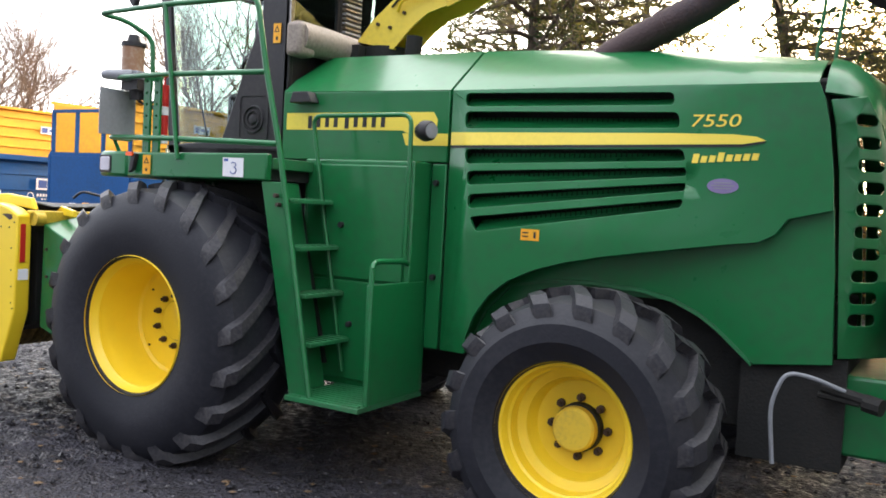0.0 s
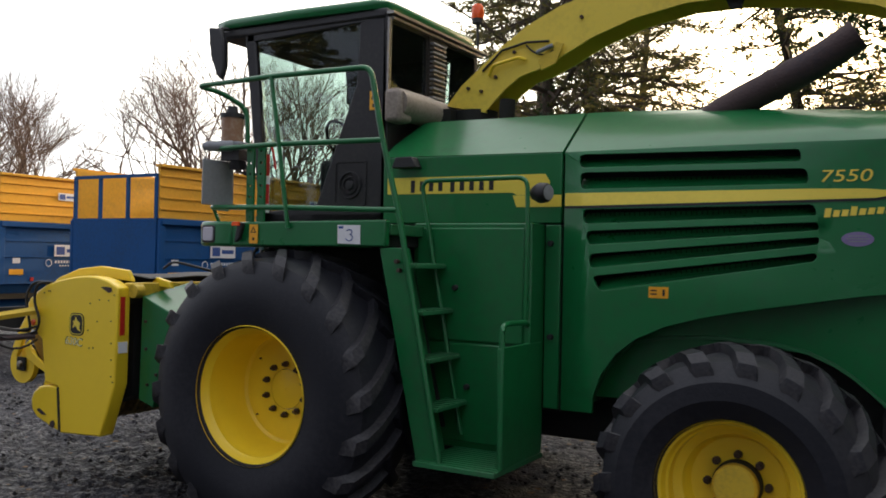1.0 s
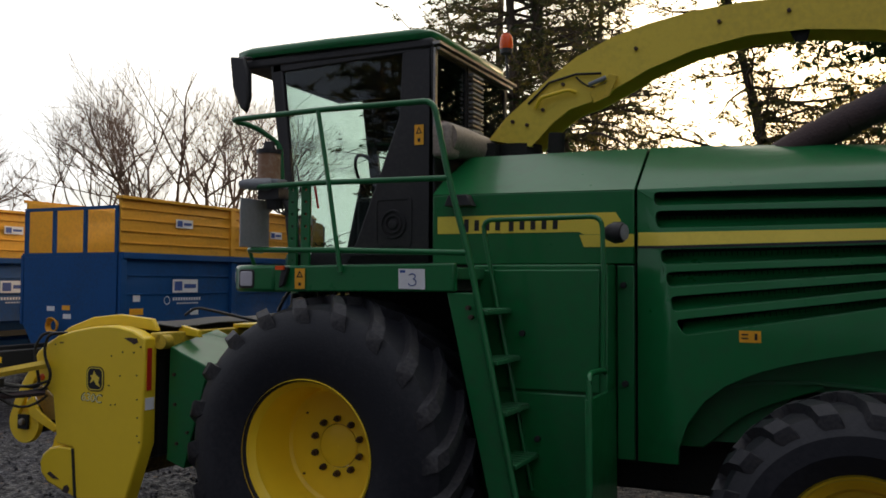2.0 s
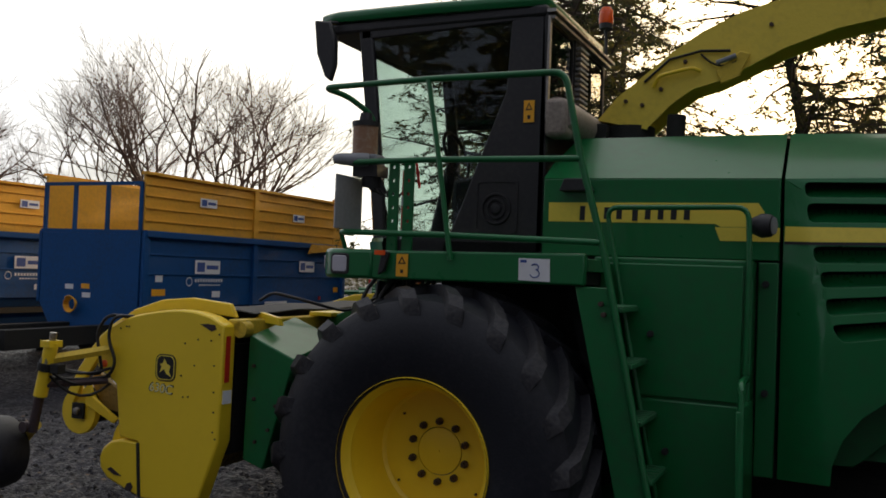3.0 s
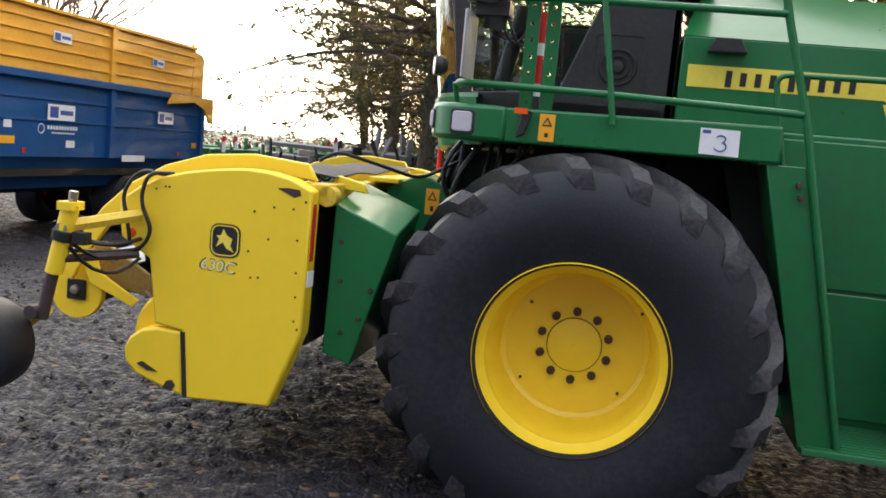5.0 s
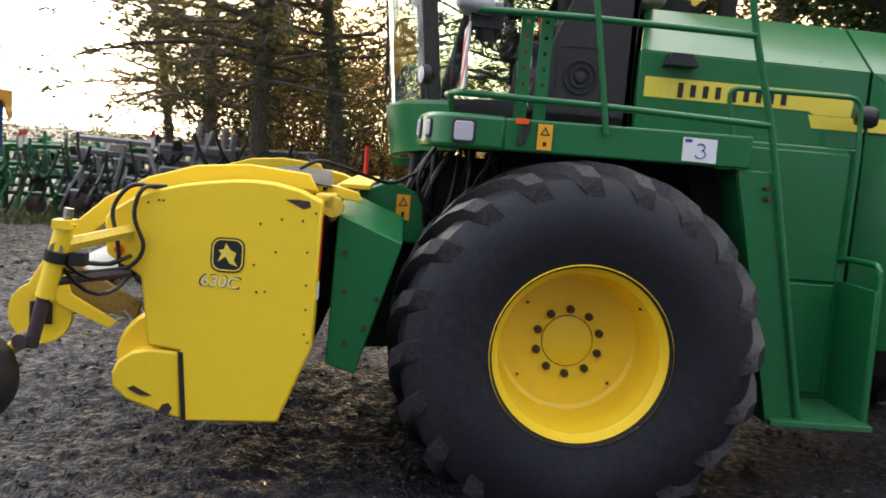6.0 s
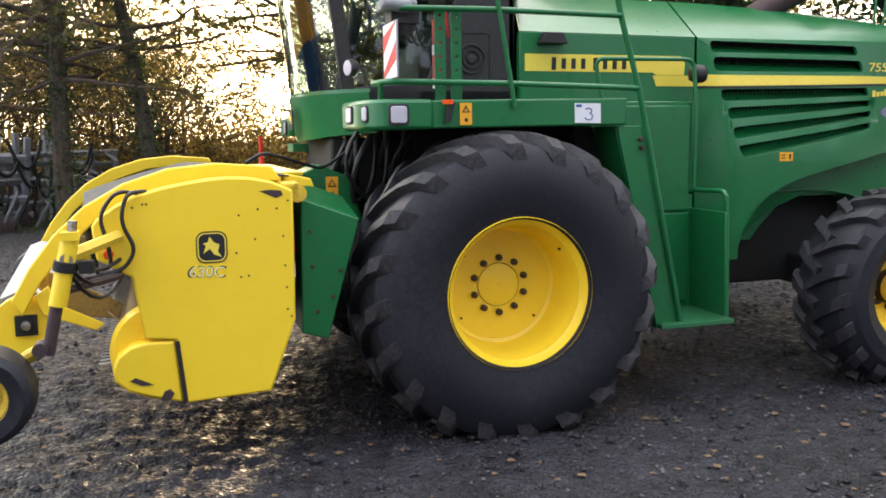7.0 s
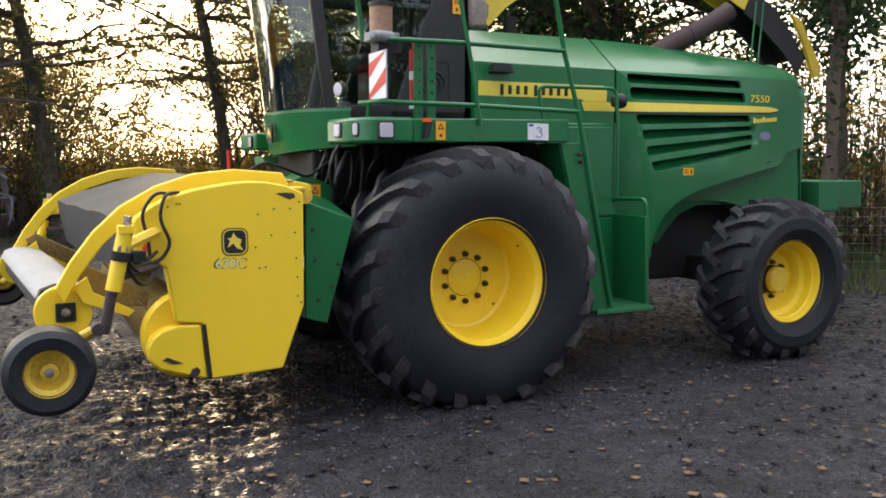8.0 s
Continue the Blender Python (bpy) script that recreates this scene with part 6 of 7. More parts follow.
    # front board with open mesh, tailgate, floor, chassis
    bm = bm_new()
    prism(bm, [(-Wd, 2.25), (0.0, 2.25), (0.0, 0.95), (-0.34, 0.42), (-Wd + 0.34, 0.42), (-Wd, 0.95)], -0.05, 0.03)
    part("front_board", bm, BLUE, tr, bevel=0.01)
    bm = bm_new()
    for x0 in (-Wd, -1.65, -0.85, -0.06):
        box(bm, x0, x0 + 0.06, -0.05, 0.01, 2.25, 3.18)
    box(bm, -Wd, 0, -0.05, 0.01, 3.12, 3.18)
    box(bm, -Wd, 0, -0.05, 0.01, 2.25, 2.32)
    part("front_frame", bm, BLUE, tr)
    bm = bm_new()
    box(bm, -Wd, 0.0, 6.68, 6.76, 0.75, 3.18)
    part("tailgate", bm, GREY, tr, bevel=0.01)
    bm = bm_new()
    box(bm, -Wd + 0.1, -0.1, 0.0, 6.7, 0.62, 0.75)
    box(bm, -Wd + 0.6, -Wd + 0.8, -2.2, 6.6, 0.30, 0.62)
    box(bm, -0.8, -0.6, -2.2, 6.6, 0.30, 0.62)
    box(bm, -1.5, -0.9, -3.2, -2.0, 0.30, 0.55)
    part("trailer_chassis", bm, DARK, tr, bevel=0.01)
    bm = bm_new()
    tube(bm, [(-1.5 + (0.10 + 0.0006 * i) * math.cos(i * 0.45), -0.09 - 0.001 * i, 0.95 + (0.10 + 0.0006 * i) * math.sin(i * 0.45)) for i in range(90)], 0.012, 5)
    part("coiled_air_line", bm, ORANGE, tr, "coiled orange air line on the front board")
    for x0, z0, m2 in ((-1.75, 1.22, WHITE), (-1.35, 1.24, ORANGE), (-1.32, 1.08, WHITE)):
        bm = bm_new()
        box(bm, x0, x0 + 0.2, -0.056, -0.05, z0, z0 + 0.09)
        part("front_label", bm, m2, tr)
    for y in (4.2, 5.75):
        for x, sg in ((-0.12, 1), (-Wd + 0.12, -1)):
            bm = bm_new()
            prof = [(0.30, 0.03), (0.34, -0.01), (0.48, -0.03), (0.56, 0.02), (0.585, 0.10), (0.59, 0.25), (0.585, 0.40), (0.56, 0.48), (0.48, 0.52), (0.34, 0.5)]
            lathe(bm, [(r, q) for r, q in prof], (0, 0, 0), 40)
            ty = part("trailer_tyre", bm, RUBBER, tr)
            ty.matrix_basis = pose(x, y, 0.09, 0, 0, 90 * sg)
            bm = bm_new()
            lathe(bm, [(0.335, 0.0), (0.31, 0.03), (0.27, 0.06), (0.25, 0.14), (0.12, 0.12), (0.11, 0.04), (0, 0.03)], (0, 0, 0), 32)
            part("trailer_rim", bm, RED_RIM, ty, "red trailer wheel rim")
    return tr


first_trailer = trailer()
first_trailer.matrix_basis = pose(-9.2, 6.6, 0.0)
copy_thing(first_trailer, pose(-13.7, 6.3, -0.05, 0, 0, 0.5))


# ---- folded implements beyond the header ----
def implement(kind_green, seed):
    """A folded cultivator: upright folded wings of square tube, sprung legs, blocks of gear and draped hose bundles."""
    rng = random.Random(seed)
    paint = GREEN_DULL if kind_green else GREY
    im = thing("folded_cultivator", "folded green cultivator with hanging hoses" if kind_green else "grey steel cultivator frame with tines", "farm implement", "implements in the yard")

    def bar(name, a, b, r, material):
        bm = bm_new()
        tube(bm, [a, b], r, 4)
        part(name, bm, material, im)
    for k in range(9):
        x = -1.8 + k * 0.45 + rng.uniform(-0.1, 0.1)
        bar("frame_post", (x, rng.uniform(-0.3, 0.4), -0.25), (x + rng.uniform(-0.35, 0.35), rng.uniform(-0.2, 0.4), 1.25 + rng.uniform(-0.3, 0.55)), rng.uniform(0.05, 0.085), paint)
    for z in (0.15, 0.55, 0.95, 1.3):
        bar("cross_beam", (-1.95, rng.uniform(-0.3, 0.3), z + rng.uniform(-0.15, 0.15)), (1.95, rng.uniform(-0.3, 0.3), z + rng.uniform(-0.1, 0.1)), 0.07, paint)
    for k in range(8):
        x, z = rng.uniform(-1.7, 1.7), rng.uniform(0.2, 1.3)
        bar("brace", (x, -0.3, z), (x + rng.uniform(-0.5, 0.5), 0.3, z + rng.uniform(-0.5, 0.5)), 0.04, paint)
    for k in range(9):
        bm = bm_new()
        x, z, y = rng.uniform(-1.7, 1.7), rng.uniform(0.1, 1.25), rng.uniform(-0.45, 0.3)
        w, h = rng.uniform(0.10, 0.26), rng.uniform(0.08, 0.22)
        prism(bm, [(x - w, z - h), (x + w, z - h * 0.8), (x + w * 0.7, z + h), (x - w * 0.8, z + h * 0.9)], y, y + rng.uniform(0.1, 0.35))
        part("gear_block", bm, (paint, DARK, STEEL)[k % 3], im, bevel=0.02)
    for k in range(14):
        bm = bm_new()
        x = -1.85 + k * 0.28
        tube(bm, bent([(x, 0.2, 0.75), (x + 0.25, -0.3, 0.6), (x + 0.1, -0.5, 0.15), (x - 0.15, -0.4, -0.32)], 0.15), 0.032, 5)
        part("tine", bm, DARK if k % 2 else paint, im)
    for k in range(12 if kind_green else 6):
        bm = bm_new()
        x, z = rng.uniform(-1.8, 1.1), rng.uniform(1.1, 1.6)
        tube(bm, sag((x, -0.42, z), (x + rng.uniform(0.25, 0.8), -0.45, z - rng.uniform(0, 0.4)), rng.uniform(0.4, 0.95), 10, (0, -0.08, 0)), rng.uniform(0.025, 0.05), 6)
        part("hose", bm, HOSE if not kind_green or k % 4 == 3 else HOSE_GREEN, im, smooth=60)
    for k in range(4):
        bm = bm_new()
        lathe(bm, [(0, 0), (0.20, 0.03), (0.23, 0.05), (0.20, 0.06), (0, 0.08)], (-1.5 + k, -0.5, -0.08), 20)
        part("disc", bm, RUST, im)
    for x in ((-0.9, 1.0) if kind_green else (0.2,)):
        bm = bm_new()
        box(bm, x, x + 0.09, -0.5, -0.48, 1.25, 1.65)
        pl = part("warning_plate", bm, WHITE, im, "red and white warning plate")
        bm = bm_new()
        prism(bm, [(x, 1.48), (x + 0.09, 1.55), (x + 0.09, 1.65), (x, 1.65)], -0.506, -0.501)
        part("red_field", bm, RED, pl)
    return im


for i, (x, y, g, r) in enumerate(((-9.1, 16.5, True, 15), (-6.6, 15.2, False, -12), (-4.6, 15.4, False, 30), (-10.9, 21.0, True, 20), (-8.0, 18.2, False, 5))):
    implement(g, 20 + i).matrix_basis = pose(x, y, ground_z(x, y) + 0.32, 0, 0, r)


# ---- trees ----
class Buf:
    """Plain lists of corners and faces for one mesh."""

    def __init__(self):
        self.v, self.f = [], []

    def limb(self, pts, r0, r1, n=5):
        rings = []
        for i, p in enumerate(pts):
            d = (pts[min(i + 1, len(pts) - 1)] - pts[max(i - 1, 0)]).normalized()
            u = d.cross(Vector((0.31, 0.17, 0.93)))
            if u.length < 0.05:
                u = d.cross(Vector((1, 0, 0)))
            u.normalize()
            w = d.cross(u)
            r = r0 + (r1 - r0) * i / (len(pts) - 1)
            k = len(self.v)
            for j in range(n):
                a = 2 * math.pi * j / n
                self.v.append(p + (u * math.cos(a) + w * math.sin(a)) * r)
            rings.append(k)
        for a, b in zip(rings, rings[1:]):
            for j in range(n):
                self.f.append((a + j, a + (j + 1) % n, b + (j + 1) % n, b + j))

    def leaf(self, p, s, rng, long=1.0):
        d = Vector((rng.gauss(0, 1), rng.gauss(0, 1), rng.gauss(0, 0.7))).normalized()
        e = d.cross(Vector((rng.gauss(0, 1), rng.gauss(0, 1), rng.gauss(0, 1)))).normalized()
        k = len(self.v)
        self.v += [p - d * s * long, p + e * s * 0.45, p + d * s * long, p - e * s * 0.45]
        self.f.append((k, k + 1, k + 2, k + 3))

    def mesh(self, name, material):
        me = bpy.data.meshes.new(name)
        me.from_pydata([tuple(v) for v in self.v], [], self.f)
        me.materials.append(material)
        return me


def grow(buf, tips, rng, p, d, length, r, depth, spread, up, wig=0.13, inside=None):
    """One limb and those that branch from it; inside() tells where the crown ends."""
    pts = [p]
    steps = 4
    for i in range(steps):
        d = (d + Vector((rng.gauss(0, wig), rng.gauss(0, wig), rng.gauss(0, wig * 0.8) + up * 0.12))).normalized()
        pts.append(pts[-1] + d * length / steps)
        if inside and i and not inside(pts[-1]):
            break
    buf.limb(pts, r, r * 0.55, 6 if depth > 2 else 4 if depth > 0 else 3)
    if depth == 0 or len(pts) < steps + 1:
        tips.append((pts[-1], d))
        tips.append((pts[len(pts) // 2], d))
        return
    for k in range(rng.choice((2, 3, 3) if not inside else (3, 3, 4)) if depth > 1 else 3):
        a = rng.choice(pts[2:])
        nd = (d + Vector((rng.gauss(0, spread), rng.gauss(0, spread), rng.gauss(0, spread * 0.6)))).normalized()
        grow(buf, tips, rng, a if k else pts[-1], nd, length * rng.uniform(0.62, 0.82), r * rng.uniform(0.45, 0.62), depth - 1, spread, up, wig, inside)


def bare_tree(height, seed, stems=5):
    """A leafless round-headed tree, branching from near the ground."""
    rng = random.Random(seed)
    tr = thing("bare_tree", "leafless winter tree with fine brown twigs", "tree", "bare trees behind trailers")
    wood, tips = Buf(), []

    def inside(p):
        lump = 1 + 0.16 * noise.noise(p * (3.0 / height))
        return (p.x ** 2 + p.y ** 2) / (0.38 * height * lump) ** 2 + ((p.z - height * 0.30) / (height * 0.43 * lump)) ** 2 < 1
    for k in range(stems):
        a = 2 * math.pi * k / stems + rng.uniform(-0.4, 0.4)
        tilt = rng.uniform(0.12, 0.75)
        grow(wood, tips, rng, Vector((0.15 * math.cos(a), 0.15 * math.sin(a), 0)), Vector((tilt * math.cos(a), tilt * math.sin(a), 1)).normalized(), height * rng.uniform(0.27, 0.34), 0.010 * height, 5, 0.46, 0.3, 0.08, inside)
    new("trunk", wood.mesh("trunk", TWIG)).parent = tr
    fine = Buf()
    for p, d in tips:
        nd = (d + Vector((rng.gauss(0, 0.35), rng.gauss(0, 0.35), rng.gauss(0, 0.3) + 0.15))).normalized()
        fine.limb([p, p + nd * height * rng.uniform(0.02, 0.05)], 0.0055, 0.0035, 3)
    new("crown", fine.mesh("crown", TWIG)).parent = tr
    return tr


def evergreen(height, seed, ivy=0.4, base=2.5, reach=3.2, sprays=14, bark=BARK, lean=None, fine=True):
    """A tall evergreen: level drooping limbs that break into bare twigs and feathery sprays, ivy on the stem."""
    rng = random.Random(seed)
    tr = thing("evergreen_tree", "tall dark evergreen with ragged branches and ivy on its trunk", "tree", "evergreens behind the harvester")
    wood, leaves, iv = Buf(), Buf(), Buf()
    lean_x, lean_y = lean or (rng.gauss(0, 0.03), rng.gauss(0, 0.03))
    spine = [Vector((lean_x * z + 0.12 * math.sin(z * 0.5 + seed), lean_y * z, z)) for z in (height * i / 10 for i in range(11))]
    wood.limb(spine, 0.014 * height, 0.03, 9)

    def at(z):
        t = min(9.99, max(0, z / height * 10))
        i = int(t)
        return spine[i].lerp(spine[i + 1], t - i)

    def jitter(k):
        return Vector((rng.gauss(0, k), rng.gauss(0, k), rng.gauss(0, k * 0.45)))
    z = base
    while z < height * 0.97:
        for _ in range(3):
            a = rng.uniform(0, 2 * math.pi)
            ln = reach * (1 - 0.6 * (z - base) / (height - base)) * rng.uniform(0.45, 1.1)
            d = Vector((math.cos(a), math.sin(a), rng.uniform(-0.1, 0.35)))
            pts = [at(z)]
            for i in range(5):
                d = (d + Vector((rng.gauss(0, 0.16), rng.gauss(0, 0.16), rng.gauss(-0.03, 0.11)))).normalized()
                pts.append(pts[-1] + d * ln / 5)
            wood.limb(pts, 0.02 + 0.012 * ln, 0.008, 5)
            for i in range(1, 6):
                for _ in range(2):
                    sd = (d + jitter(0.75)).normalized()
                    q = pts[i] + sd * ln * 0.24 * rng.uniform(0.5, 1.3)
                    wood.limb([pts[i], (pts[i] + q) / 2 + Vector((0, 0, 0.04)), q], 0.012, 0.005, 3)
                    leafy = rng.random() < 0.72
                    if not fine:
                        for _ in range(5):
                            leaves.leaf(pts[i].lerp(q, rng.random()) + jitter(0.1), rng.uniform(0.1, 0.2), rng, 1.6)
                        continue
                    for _ in range(4):
                        b = pts[i].lerp(q, rng.uniform(0.25, 1.0))
                        e = b + (sd + jitter(0.8)).normalized() * rng.uniform(0.18, 0.5)
                        wood.limb([b, e], 0.006, 0.003, 3)
                        if leafy:
                            for _ in range(sprays // 3):
                                leaves.leaf(b.lerp(e, rng.uniform(0.2, 1.1)) + jitter(0.03), rng.uniform(0.025, 0.06), rng, 1.7)
        z += rng.uniform(0.28, 0.5)
    zi = 0.0
    top = height * ivy
    while fine and zi < top:
        p = at(zi)
        for _ in range(40):
            a = rng.uniform(0, 2 * math.pi)
            r = 0.014 * height * (1 - zi / height) + abs(rng.gauss(0, 0.10))
            iv.leaf(p + Vector((r * math.cos(a), r * math.sin(a), rng.uniform(-0.1, 0.1))), rng.uniform(0.03, 0.06), rng)
        zi += 0.13
    new("trunk", wood.mesh("trunk", bark)).parent = tr
    new("crown", leaves.mesh("crown", FIR)).parent = tr
    if iv.f:
        new("ivy", iv.mesh("ivy", IVY)).parent = tr
    return tr


def young_tree(height, seed):
    """A slender many-stemmed tree with thin arching twigs and a few small yellowing leaves."""
    rng = random.Random(seed)
    tr = thing("young_tree", "slender twiggy young tree with sparse yellowing leaves", "tree", "young trees in the wood")
    wood, lv, tips = Buf(), Buf(), []
    for k in range(4):
        a = 2 * math.pi * k / 4 + rng.uniform(-0.5, 0.5)
        tilt = rng.uniform(0.1, 0.5)
        grow(wood, tips, rng, Vector((0.3 * math.cos(a), 0.3 * math.sin(a), -0.05)), Vector((tilt * math.cos(a), tilt * math.sin(a), 1)).normalized(), height * 0.36, 0.045, 4, 0.55, 0.1, 0.14)
    for p, d in tips:
        for _ in range(2):
            nd = (d + Vector((rng.gauss(0, 0.6), rng.gauss(0, 0.6), rng.gauss(-0.1, 0.5)))).normalized()
            e = p + nd * rng.uniform(0.25, 0.6)
            wood.limb([p, e], 0.005, 0.003, 3)
            for _ in range(5):
                lv.leaf(p.lerp(e, rng.uniform(0.1, 1.1)) + Vector((rng.gauss(0, 0.06), rng.gauss(0, 0.06), rng.gauss(0, 0.06))), rng.uniform(0.025, 0.055), rng)
    new("trunk", wood.mesh("trunk", BARK)).parent = tr
    new("crown", lv.mesh("crown", SCRUB)).parent = tr
    return tr


def ivy_tree(height, seed, spread=1.3):
    """A stem wholly grown over with ivy."""
    rng = random.Random(seed)
    tr = thing("ivy_tree", "broad tree overgrown with dark green ivy", "tree", "ivy-clad trees by the fence")
    wood, iv, tips = Buf(), Buf(), []
    grow(wood, tips, rng, Vector((0, 0, 0)), Vector((0, 0, 1)), height * 0.42, 0.22, 4, 0.5, 0.4)
    n = int(30000 * height / 9)
    spots = [Vector(v) for v in wood.v[::3]]
    for _ in range(n):
        c = rng.choice(spots)
        s = spread * (0.55 if c.z < 1.5 else 1.0)
        iv.leaf(c + Vector((rng.gauss(0, 0.28 * s), rng.gauss(0, 0.28 * s), rng.gauss(-0.1, 0.35))), rng.uniform(0.05, 0.10), rng)
    new("trunk", wood.mesh("trunk", BARK)).parent = tr
    new("ivy", iv.mesh("ivy", IVY)).parent = tr
    return tr


def put(ob, x, y, turn=0.0, sc=1.0):
    ob.matrix_basis = Matrix.LocRotScale((x, y, ground_z(x, y) - 0.05), Euler((0, 0, radians(turn))), (sc, sc, sc))


def copies(src, spots):
    """Copies of a tree at (x, y, turn, size)."""
    for x, y, turn, sc in spots:
        o = copy_thing(src, Matrix.Identity(4))
        put(o, x, y, turn, sc)


EV = [evergreen(13.5, 11, 0.45, 3.0, 3.8, 24), evergreen(12.0, 12, 0.7, 3.6, 3.4, 18, BARK, (-0.17, 0.0)), evergreen(14.5, 13, 0.2, 2.8, 4.2, 24, BARK_PALE)]
for ob, x, y in zip(EV, (-3.7, -2.0, -5.9), (12.6, 12.8, 17.0)):
    put(ob, x, y)
copies(EV[0], ((-5.0, 23.0, 250, 1.1), (5.2, 18.0, 110, 1.1)))
copies(EV[1], ((1.9, 14.6, 0, 1.0), (4.9, 13.2, 60, 1.05), (-8.0, 23.0, 30, 1.0)))
copies(EV[2], ((6.2, 12.4, 200, 0.95), (8.6, 9.6, 20, 1.0), (11.0, 13.0, 310, 1.1)))
IT = ivy_tree(9.5, 31)
put(IT, 8.4, 3.4)
copies(IT, ((10.2, 5.6, 80, 1.1), (9.9, 1.6, 190, 0.95), (12.0, 3.6, 270, 1.2), (12.4, -0.6, 30, 1.1), (8.2, 7.2, 130, 1.0), (7.2, 10.6, 220, 1.15)))
BT = [bare_tree(10.5, 41), bare_tree(10.0, 42)]
put(BT[0], -28.0, 26.8, 0, 1.55)
put(BT[1], -23.4, 27.6, 40, 1.45)
copies(BT[0], ((-42.0, 25.0, 150, 1.5), (-55.0, 33.0, 20, 1.7)))
YT = [young_tree(6.2, 51), young_tree(5.4, 52)]
put(YT[0], -4.6, 16.8)
put(YT[1], -2.4, 17.4)
copies(YT[0], ((-2.4, 24.0, 40, 1.1), (3.0, 16.6, 100, 1.1), (4.6, 15.2, 160, 1.15), (6.6, 15.6, 220, 1.2), (-3.2, 21.0, 280, 1.25), (8.8, 12.2, 30, 1.2), (4.2, 22.0, 75, 1.3)))
copies(YT[1], ((-1.7, 18.6, 130, 0.95), (-6.8, 20.0, 20, 1.1), (3.8, 18.6, 190, 1.35), (5.6, 17.6, 250, 1.4), (7.6, 14.0, 310, 1.3), (-5.4, 20.4, 15, 1.3)))

# unseen wood behind the camera, mirrored in the cab glass; dims the sky light
FAR = [evergreen(13.5, 14, 0, 2.0, 3.8, 0, BARK, None, False), evergreen(14.5, 15, 0, 2.4, 4.2, 0, BARK, None, False)]
put(FAR[0], -9, -24, 40)
put(FAR[1], -5, -27, 160)
# trees past x = 17 are added to keep bright sky off the hood
copies(FAR[0], ((-1, -23.5, 250, 1.1), (3, -26, 300, 1.0), (11, -27, 10, 1.0), (15, -22, 200, 1.0), (-19, -22, 330, 1.0), (19, -10.5, 45, 1.0)))
copies(FAR[1], ((7.5, -24, 80, 1.05), (-14, -25, 120, 1.1), (18, -16, 90, 1.0), (17.5, -5.5, 15, 1.0), (21, -7, 75, 1.1)))


def thicket():
    """Tangled undergrowth between and behind the trees: stems and leaves, in one mesh each."""
    rng = random.Random(77)
    line = [(-7.5, 27.0), (-3.5, 20.5), (0.5, 19.5), (4.5, 17.0), (8.5, 13.5), (11.5, 9.0), (13.5, 4.5), (16.0, -1.0)]
    lv, st = Buf(), Buf()
    # unseen run, added below that wood to darken what the paint mirrors
    back = [(-22, -22), (-8, -27), (8, -27), (20, -20), (19, -8), (16, -1)]
    runs = [(a, b, 1800) for a, b in zip(line, line[1:])] + [(a, b, 350) for a, b in zip(back, back[1:])]
    for (xa, ya), (xb, yb), count in runs:
        for _ in range(count):
            t = rng.random()
            x, y = xa + (xb - xa) * t + rng.gauss(0, 0.9), ya + (yb - ya) * t + rng.gauss(0, 0.9)
            h = abs(rng.gauss(1.8, 1.9)) + 0.2
            if -1.4 < x < 3.0 and y > 0:
                h = min(h, 0.8 + 1.5 * rng.random())
            g = ground_z(x, y)
            top = Vector((x + rng.gauss(0, 0.35), y + rng.gauss(0, 0.35), g + h))
            if rng.random() < 0.5:
                st.limb([Vector((x, y, g - 0.05)), Vector((x, y, g + h * 0.5)), top], 0.014, 0.005, 3)
            for _ in range(13):
                lv.leaf(top + Vector((rng.gauss(0, 0.3), rng.gauss(0, 0.3), rng.gauss(-0.15, 0.4))), rng.uniform(0.025, 0.075), rng)
    tagged(new("undergrowth", lv.mesh("undergrowth", SCRUB)), "tangled brown and green undergrowth below the trees", "undergrowth", kind="stuff")
    tagged(new("brushwood", st.mesh("brushwood", BARK)), "thin bare brushwood stems", "undergrowth", kind="stuff")


thicket()


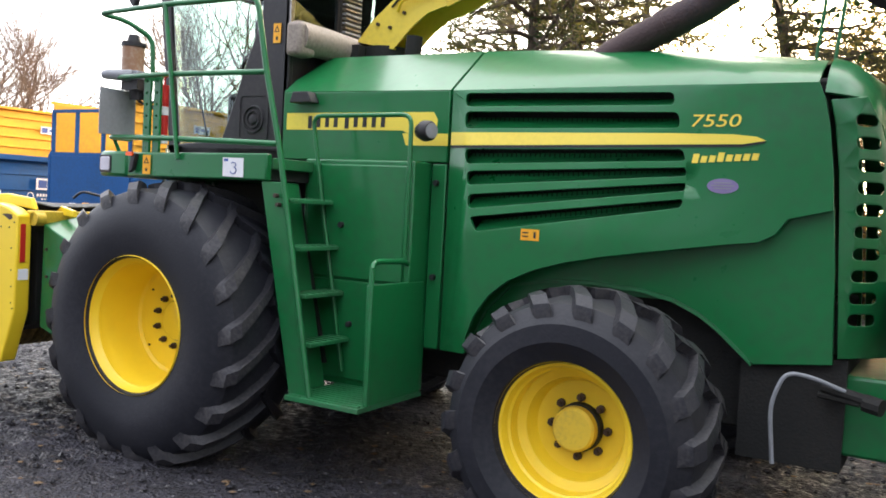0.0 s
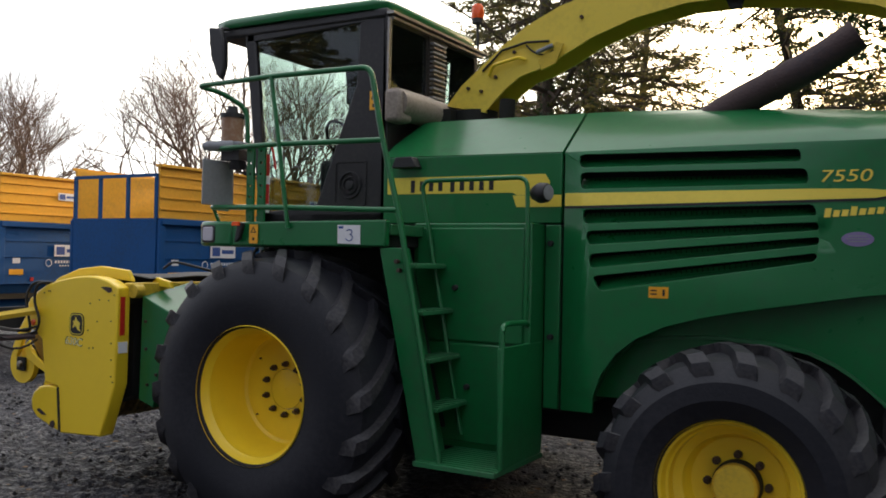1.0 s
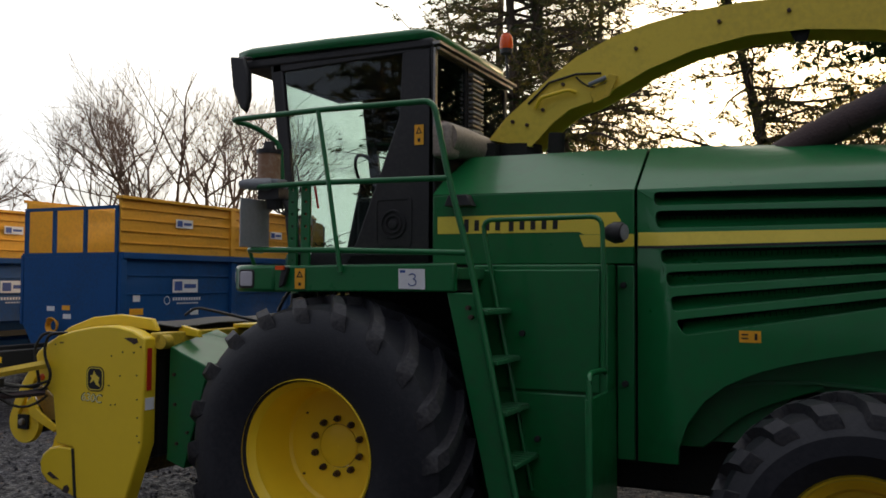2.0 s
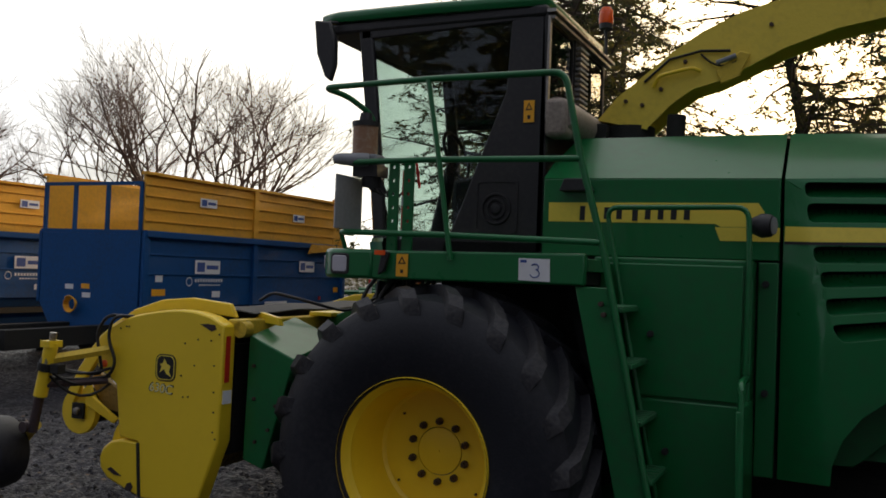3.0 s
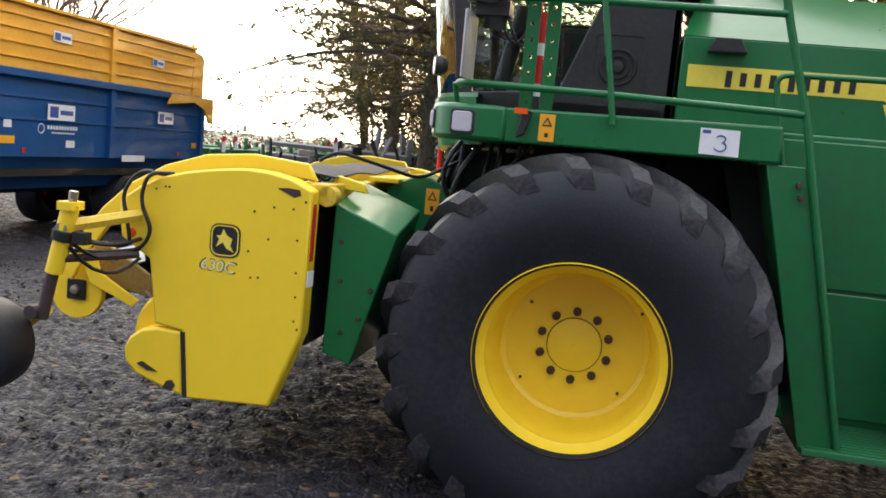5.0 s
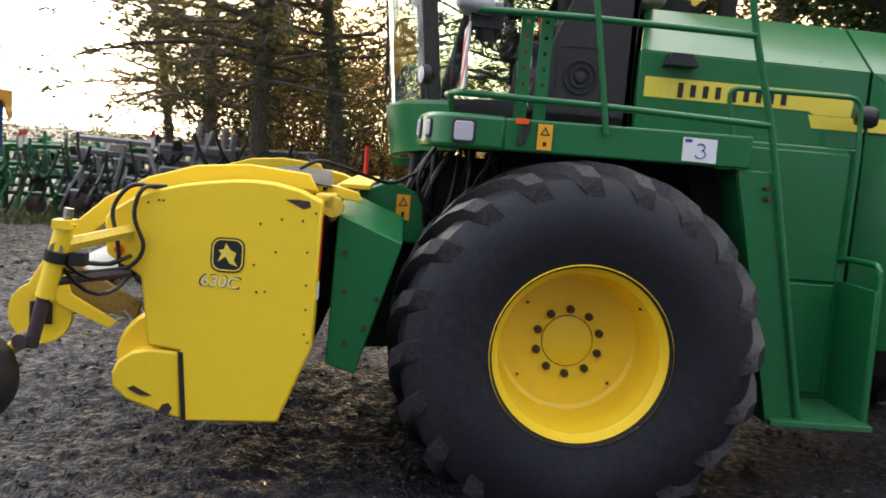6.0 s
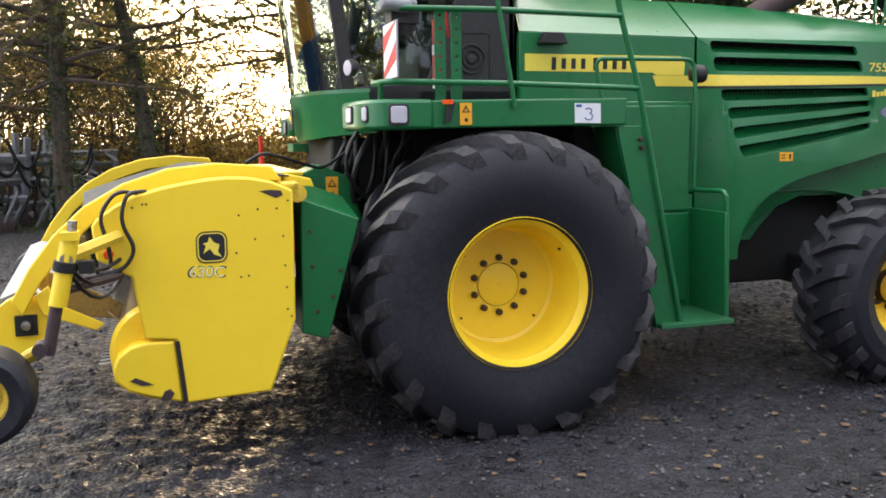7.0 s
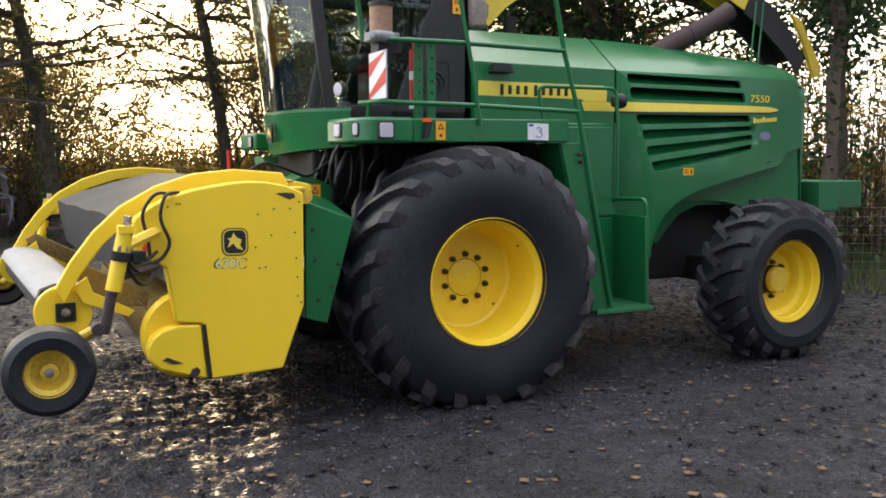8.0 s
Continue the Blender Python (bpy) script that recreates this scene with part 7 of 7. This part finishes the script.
def far_hedge():
    """The low hedge line and trees along the far field edge."""
    rng = random.Random(5)
    lv = Buf()
    for k in range(36000):
        a = radians(rng.uniform(20, 205))
        r = rng.gauss(75, 4)
        x, y = r * math.cos(a), r * math.sin(a)
        h = 1.8 + 1.5 * abs(noise.noise((a * 9, 0, 0))) + 2.5 * max(0, noise.noise((a * 25, 3, 0)))
        lv.leaf(Vector((x, y, ground_z(x, y) + rng.uniform(0, h))), rng.uniform(0.10, 0.24), rng)
    tagged(new("far_hedge", lv.mesh("far_hedge", HEDGE)), "distant hedge along the field edge", "hedge", kind="stuff")


far_hedge()


def grass_verge():
    rng = random.Random(9)
    gr = Buf()
    spots = ((-11, -7.6, 13.5, 19, 2600), (6.6, 12.5, 1.2, 8.5, 6000), (-6, 6, 13.5, 19, 3500))
    for x0, x1, y0, y1, n in spots:
        for _ in range(n):
            x, y = rng.uniform(x0, x1), rng.uniform(y0, y1)
            h = rng.uniform(0.06, 0.28)
            d = Vector((rng.gauss(0, 0.05), rng.gauss(0, 0.05), h))
            p = Vector((x, y, ground_z(x, y) - 0.01))
            w = Vector((rng.gauss(0, 1), rng.gauss(0, 1), 0)).normalized() * 0.012
            k = len(gr.v)
            gr.v += [p - w, p + w, p + d]
            gr.f.append((k, k + 1, k + 2))
    tagged(new("grass_verge", gr.mesh("grass_verge", GRASS)), "rough green grass below the trees", "grass", kind="stuff")


grass_verge()

# wire fence by the ivy trees
fence = thing("wire_fence", "wire mesh fence on thin wooden posts below ivy", "fence")
FA, FB = Vector((6.9, 3.2, FLOOR)), Vector((12.5, -0.6, FLOOR))
for k in range(4):
    p = FA.lerp(FB, k / 3)
    bm = bm_new()
    tube(bm, [p - Vector((0, 0, 0.1)), p + Vector((0, 0, 1.15))], 0.04, 7)
    part("fence_post", bm, BARK, fence)
bm = bm_new()
for k in range(8):
    z = Vector((0, 0, 0.1 + k * 0.13))
    tube(bm, [FA + z, FB + z], 0.003, 3)
for k in range(60):
    p = FA.lerp(FB, k / 59)
    tube(bm, [p, p + Vector((0, 0, 1.0))], 0.002, 3)
part("fence_wire", bm, STEEL, fence)
